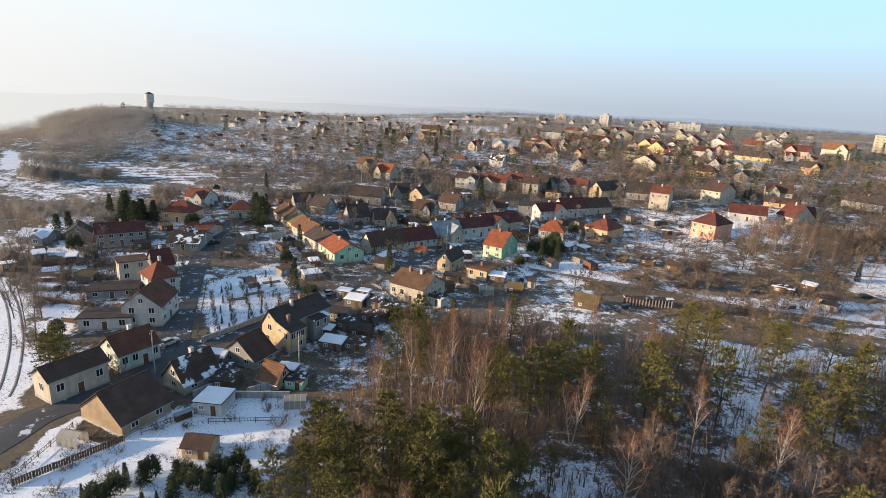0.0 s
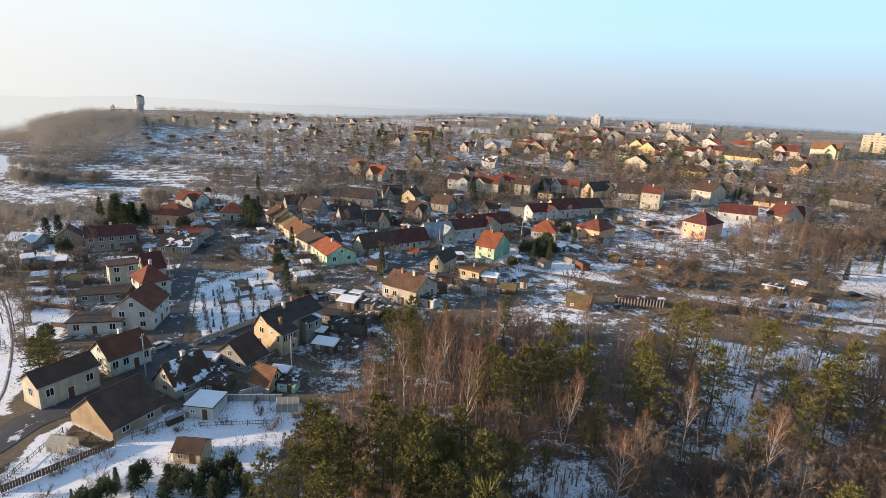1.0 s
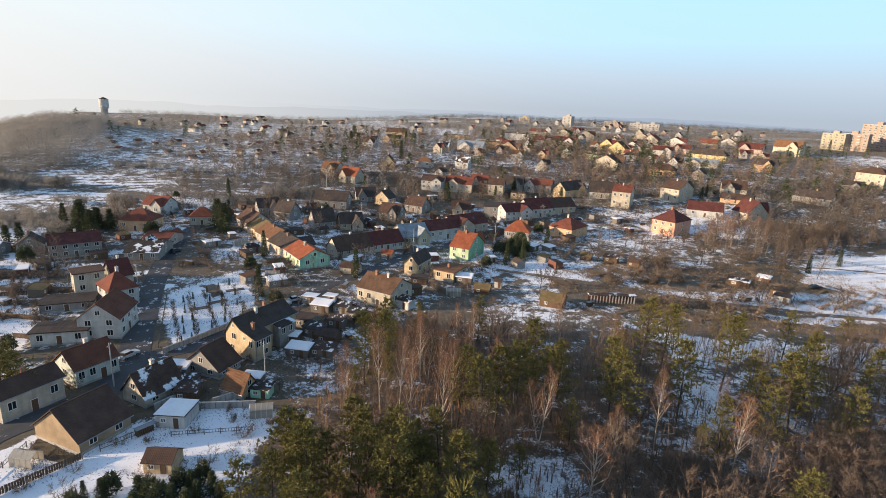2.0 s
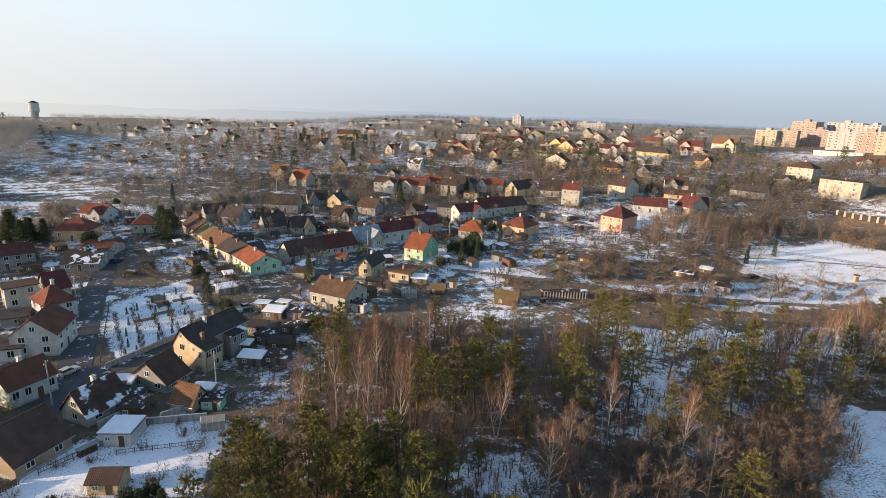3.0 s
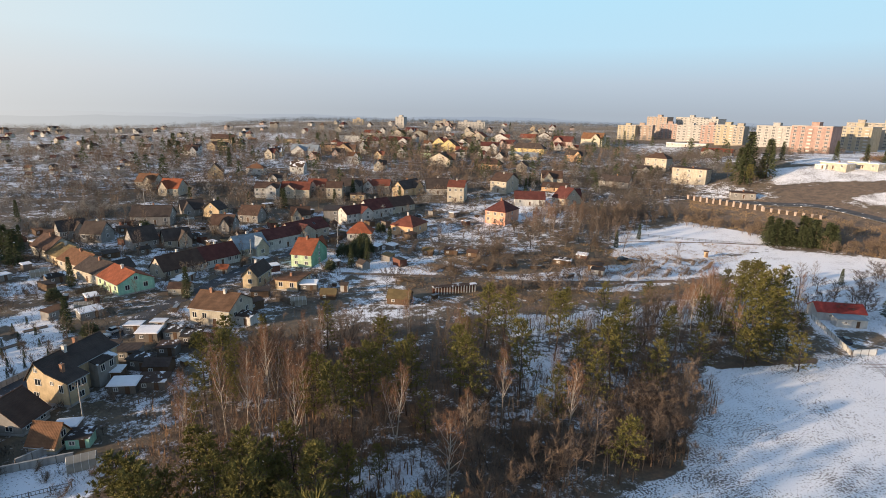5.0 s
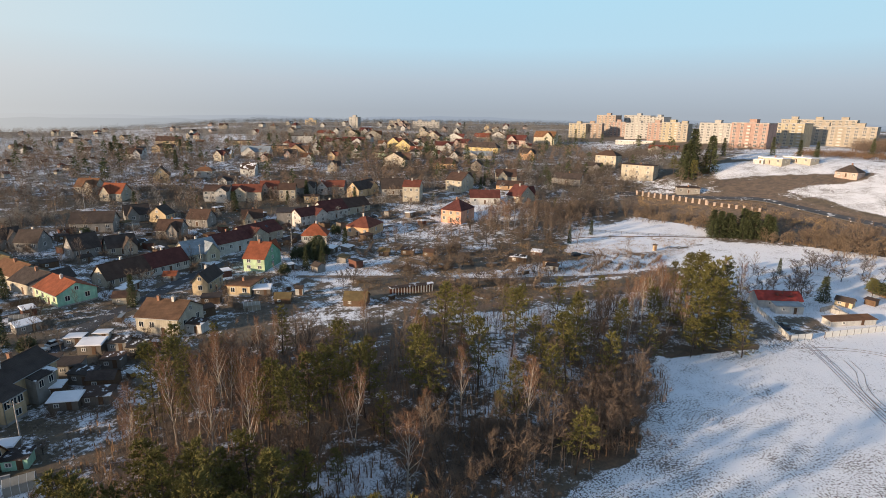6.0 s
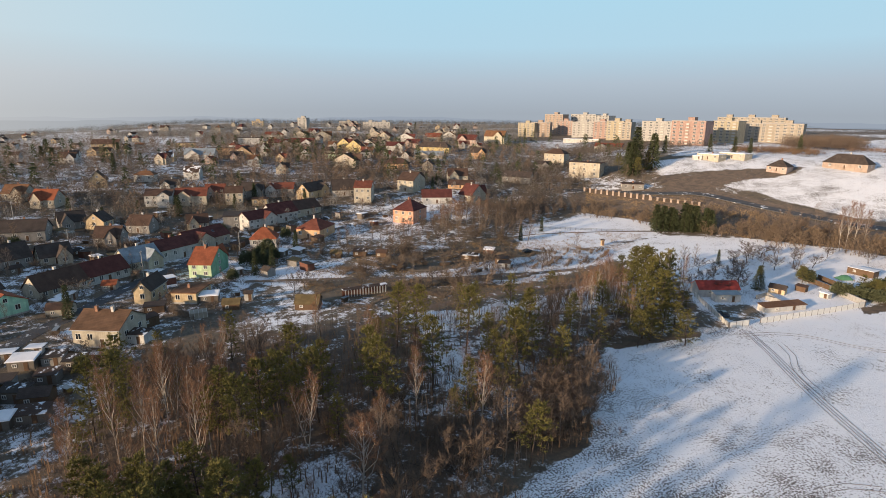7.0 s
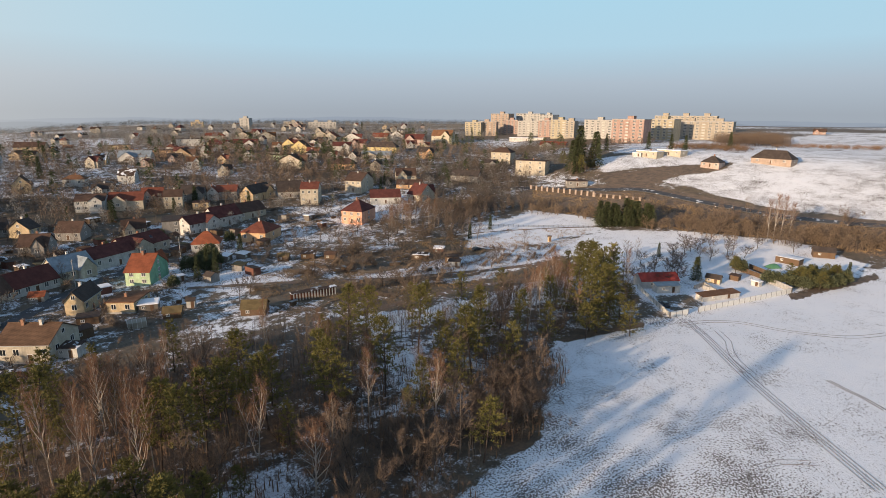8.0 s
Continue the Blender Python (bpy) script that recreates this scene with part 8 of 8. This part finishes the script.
woods("embankment_thicket", "brown leafless thicket along the road embankment", [(212, 207, 12, 14, 90, 2, 5.9, False), (224, 180, 10, 16, 90, 2, 6.5, False), (232, 155, 10, 16, 90, 2, 6.5, False), (241, 130, 10, 16, 110, 2, 7.2, False), (252, 105, 11, 16, 120, 2.5, 7.8, False), (262, 85, 12, 14, 120, 2.5, 7.8, False), (275, 65, 14, 14, 110, 2.5, 7.8, False), (262, 150, 10, 40, 150, 1.5, 4.5, False), (150, 215, 30, 14, 80, 2, 5.2, False), (180, 225, 26, 14, 90, 2, 6.5, False), (120, 215, 22, 14, 40, 2, 5.2, False)], M["hedge"], 8, 70, 0.5)
woods("undergrowth", "brown leafless undergrowth between the trees", [(-15, 95, 6, 22, 130, 1.0, 3.0, False), (0, 75, 20, 28, 420, 1.5, 4.5, False), (30, 95, 30, 28, 420, 1.5, 4, False), (65, 95, 30, 28, 240, 1.5, 4, False), (105, 102, 30, 16, 90, 1.5, 4, False), (35, 65, 22, 18, 260, 1.5, 3.5, False), (80, 80, 10, 12, 110, 2.5, 5, False), (62, 65, 8, 8, 70, 2, 4.5, False)], M["twigred"], 9, 58, 0.2)


def saplings(name, label, corners, count, seed):
    """Thin young stems nobody could count, standing close in the wood."""
    rng = random.Random(seed)
    out = Leaves()
    x0, x1 = min(c[0] for c in corners), max(c[0] for c in corners)
    y0, y1 = min(c[1] for c in corners), max(c[1] for c in corners)
    for i in range(count):
        x, y = rng.uniform(x0, x1), rng.uniform(y0, y1)
        if inside(x, y, corners) < 0.5 or any(inside(x, y, c) > -1 for c in CLEARINGS):
            continue
        h, base = rng.uniform(4.0, 9.5), Vector((x, y, ground(x, y) - 0.2))
        tip = base + Vector((rng.gauss(0, 0.07) * h, rng.gauss(0, 0.07) * h, h))
        mid = base.lerp(tip, 0.5) + Vector((rng.gauss(0, 0.12), rng.gauss(0, 0.12), 0))
        out.rod(base, mid, 0.055, 0.04)
        out.rod(mid, tip, 0.04, 0.012)
        for n in range(18):
            k, t = rng.uniform(0.35, 0.97), rng.uniform(0, 6.283)
            d = Vector((math.cos(t), math.sin(t), rng.uniform(0.8, 2.2))).normalized()
            out.blade(base.lerp(tip, k), d, h * 0.22 * (1.15 - k), 0.05)
    return tagged(new(name, out.mesh(name, M["twigdark"])), label, "trees", kind="stuff")


saplings("young_stems", "thin dark leafless young trees crowding the wood", WOOD, 2300, 71)
slope("low_ridge_scrub", "low brown scrub along the far field edge", M["twigred"], 72, (65.5, 78), (505, 545), 420, 1.8, 4.2, 50, 0.6)
woods("valley_groves", "grey-brown leafless groves between the valley fields", [(-150, 212, 24, 12, 130, 2, 6, False), (-128, 232, 14, 8, 60, 2, 6, False), (-112, 252, 14, 6, 70, 2, 5, False), (-92, 268, 14, 7, 80, 2, 5, False), (-70, 292, 12, 9, 80, 2, 6, False), (-150, 232, 16, 5, 50, 2, 5, False), (-140, 330, 40, 6, 120, 2, 5, False), (-82, 346, 30, 6, 100, 2, 5, False), (-199, 268, 15, 7, 90, 4, 8, False), (-176, 281, 8, 4, 40, 3, 6, False), (-153, 252, 10, 3, 36, 2, 5, False), (-130, 250, 8, 5, 40, 4, 8, False), (-220, 292, 10, 7, 40, 4, 7, False)], M["hazeslopetwig"], 74, 110, 0.6)
slope("ridge_thicket", "reddish brown thicket along the far snowy ridge", M["twigred"], 7, (57.0, 64.5), (438, 480), 520, 2.0, 5.0, 60, 0.5)
slope("ridge_wood", "reddish brown leafless wood beside the blocks of flats", M["twiggrey"], 73, (60.8, 67.2), (505, 600), 700, 6.0, 12.0, 80, 0.42)


def weeds(name, label, corners, count, material, seed, low, high):
    """Dry stalks and weeds standing out of thin snow, in drifts."""
    rng = random.Random(seed)
    out = Leaves()
    x0, x1 = min(c[0] for c in corners), max(c[0] for c in corners)
    y0, y1 = min(c[1] for c in corners), max(c[1] for c in corners)
    done = tries = 0
    while done < count and tries < count * 12:
        tries += 1
        x, y = rng.uniform(x0, x1), rng.uniform(y0, y1)
        if noise.noise((x / 7, y / 7, 2.0)) + 0.5 * noise.noise((x / 30, y / 30, 5.0)) < rng.uniform(-0.3, 0.35) or inside(x, y, corners) < 0:
            continue
        done += 1
        base = Vector((x, y, ground(x, y) - 0.03))
        for n in range(6):
            d = Vector((rng.gauss(0, 0.5), rng.gauss(0, 0.5), 1)).normalized()
            out.blade(base + Vector((rng.gauss(0, 0.35), rng.gauss(0, 0.35), 0)), d, rng.uniform(low, high), rng.uniform(0.05, 0.14))
    return tagged(new(name, out.mesh(name, material)), label, "weeds", kind="stuff")


def hedgerows(name, label, corners, rows, material, seed, low, high, blades=30, broad=1.0):
    """Rows of low leafless shrubs along the edges of garden plots."""
    rng = random.Random(seed)
    out = Leaves()
    x0, x1 = min(c[0] for c in corners), max(c[0] for c in corners)
    y0, y1 = min(c[1] for c in corners), max(c[1] for c in corners)
    for i in range(rows):
        x, y = rng.uniform(x0, x1), rng.uniform(y0, y1)
        t, tall = radians(rng.choice([30, 34, 120, 124]) + rng.uniform(-6, 6)), rng.uniform(low, high)
        for k in range(rng.randrange(5, 18)):
            x, y = x + 0.8 * math.cos(t) + rng.gauss(0, 0.15), y + 0.8 * math.sin(t) + rng.gauss(0, 0.15)
            if inside(x, y, corners) < 0 or inside(x, y, PLOT) > 0 or any((x - a) ** 2 + (y - b) ** 2 < 16 for a, b in ROADS) or any((x - a) ** 2 + (y - b) ** 2 < r * r * 0.7 for a, b, r in FOOT):
                continue
            base, h = Vector((x, y, ground(x, y) - 0.05)), tall * rng.uniform(0.7, 1.2)
            for n in range(blades):
                a = rng.uniform(0, 6.283)
                d = Vector((math.cos(a) * 0.7, math.sin(a) * 0.7, rng.uniform(0.4, 1.6))).normalized()
                out.blade(base + Vector((math.cos(a), math.sin(a), 0)) * rng.uniform(0, 0.35) + Vector((0, 0, h * rng.uniform(0, 0.6))), d, h * rng.uniform(0.35, 0.6), rng.uniform(0.05, 0.11) * broad)
    return tagged(new(name, out.mesh(name, material)), label, "hedge", kind="stuff")


def bean_rows(name, label, material, seed):
    """Rows of withered shrubs and canes that cross the open kitchen garden."""
    rng = random.Random(seed)
    out = Leaves()
    for row in range(6):
        for k in range(30):
            if rng.random() < 0.25:
                continue
            x, y = -51.0 + row * 2.9 - k * 0.42 + rng.gauss(0, 0.2), 115.5 + row * 3.4 + k * 0.86 + rng.gauss(0, 0.2)
            if inside(x, y, PLOT) < 0.5:
                continue
            base, h = Vector((x, y, ground(x, y) - 0.05)), rng.uniform(0.7, 2.3)
            for n in range(26):
                a = rng.uniform(0, 6.283)
                d = Vector((math.cos(a) * 0.5, math.sin(a) * 0.5, rng.uniform(0.4, 1.6))).normalized()
                out.blade(base + Vector((math.cos(a), math.sin(a), 0)) * rng.uniform(0, 0.45) + Vector((0, 0, h * rng.uniform(0, 0.6))), d, h * rng.uniform(0.35, 0.6), rng.uniform(0.06, 0.13))
    return tagged(new(name, out.mesh(name, material)), label, "garden plants", kind="stuff")


bean_rows("garden_rows", "withered dark plants in rows across a snowy kitchen garden", M["twigdark"], 61)
hedgerows("garden_hedges", "dark leafless hedges between the village gardens", VILLAGE, 300, M["twigdark"], 51, 1.0, 2.6)
hedgerows("brown_hedges", "brown leafless hedges between the village gardens", VILLAGE, 170, M["twig"], 52, 1.0, 3.2)
hedgerows("town_hedges", "dark leafless hedges between the town gardens", [(-80, 300), (120, 262), (230, 300), (300, 420), (330, 560), (60, 560), (-60, 460)], 420, M["twigdark"], 53, 1.4, 3.2)
hedgerows("terrace_hedges", "dark hedges of the terraced garden plots", [(-126, 150), (-108, 172), (-92, 152), (-80, 118), (-92, 112)], 90, M["twigdark"], 54, 1.0, 2.2)
hedgerows("meadow_scrub", "brown scrub and stalks along the meadow tracks", [(45, 130), (110, 133), (150, 140), (170, 155), (95, 190), (45, 175)], 190, M["twig"], 56, 0.5, 1.8)
hedgerows("allotment_hedges", "grey-brown hedges between the allotment gardens", [(-200, 372), (-84, 342), (-30, 345), (10, 420), (-20, 620), (-200, 560)], 620, M["hazeslopetwig"], 55, 1.2, 2.6, 9, 3.0)
weeds("garden_weeds", "dry brown weeds and stalks in village gardens", [(-60, 95), (-20, 90), (-5, 130), (40, 160), (100, 190), (110, 260), (0, 270), (-120, 280), (-135, 160)], 9000, M["twigdark"], 41, 0.25, 0.8)
weeds("meadow_weeds", "dry tan weeds on the thawed meadow strips", [(45, 125), (150, 130), (172, 150), (205, 165), (150, 200), (95, 200), (45, 175)], 6500, M["drygrass"], 42, 0.2, 0.7)
weeds("near_garden_weeds", "brown stalks sticking out of the snowy garden", [(-66, 50), (-58, 78), (-32, 92), (-18, 80), (-23, 45)], 2400, M["twigdark"], 43, 0.15, 0.6)
weeds("verge_weeds", "tan dry grass on the road embankment", [(207, 209), (222, 180), (233, 139), (253, 99), (250, 66), (300, 60), (298, 81), (282, 114), (276, 155), (270, 194), (240, 243)], 6000, M["drygrass"], 44, 0.3, 0.9)


# ---- the hazy distance ----
def far_hills(radius, low, seed, colour, warm, rough):
    """A ring of far hills in the haze, beyond all that is built."""
    # glows by itself; haze and sunward warmth are put into its colour
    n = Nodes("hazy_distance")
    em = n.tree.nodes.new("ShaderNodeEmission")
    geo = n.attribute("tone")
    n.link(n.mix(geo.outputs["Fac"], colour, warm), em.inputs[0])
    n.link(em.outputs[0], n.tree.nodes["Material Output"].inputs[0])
    verts, faces, tone = [], [], []
    count = 360
    for i in range(count):
        a = radians(i * 360 / count)
        x, y = radius * math.sin(a), radius * math.cos(a)
        h = 54 + radius * math.tan(radians(low + rough * noise.fractal((math.sin(a) * 6, math.cos(a) * 6, seed), 0.8, 2.0, 5)))
        verts += [(x, y, -260), (x, y, h)]
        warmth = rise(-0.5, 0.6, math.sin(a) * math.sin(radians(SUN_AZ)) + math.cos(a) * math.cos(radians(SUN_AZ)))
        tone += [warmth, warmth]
        j = (i + 1) % count
        faces.append((2 * i, 2 * i + 1, 2 * j + 1, 2 * j))
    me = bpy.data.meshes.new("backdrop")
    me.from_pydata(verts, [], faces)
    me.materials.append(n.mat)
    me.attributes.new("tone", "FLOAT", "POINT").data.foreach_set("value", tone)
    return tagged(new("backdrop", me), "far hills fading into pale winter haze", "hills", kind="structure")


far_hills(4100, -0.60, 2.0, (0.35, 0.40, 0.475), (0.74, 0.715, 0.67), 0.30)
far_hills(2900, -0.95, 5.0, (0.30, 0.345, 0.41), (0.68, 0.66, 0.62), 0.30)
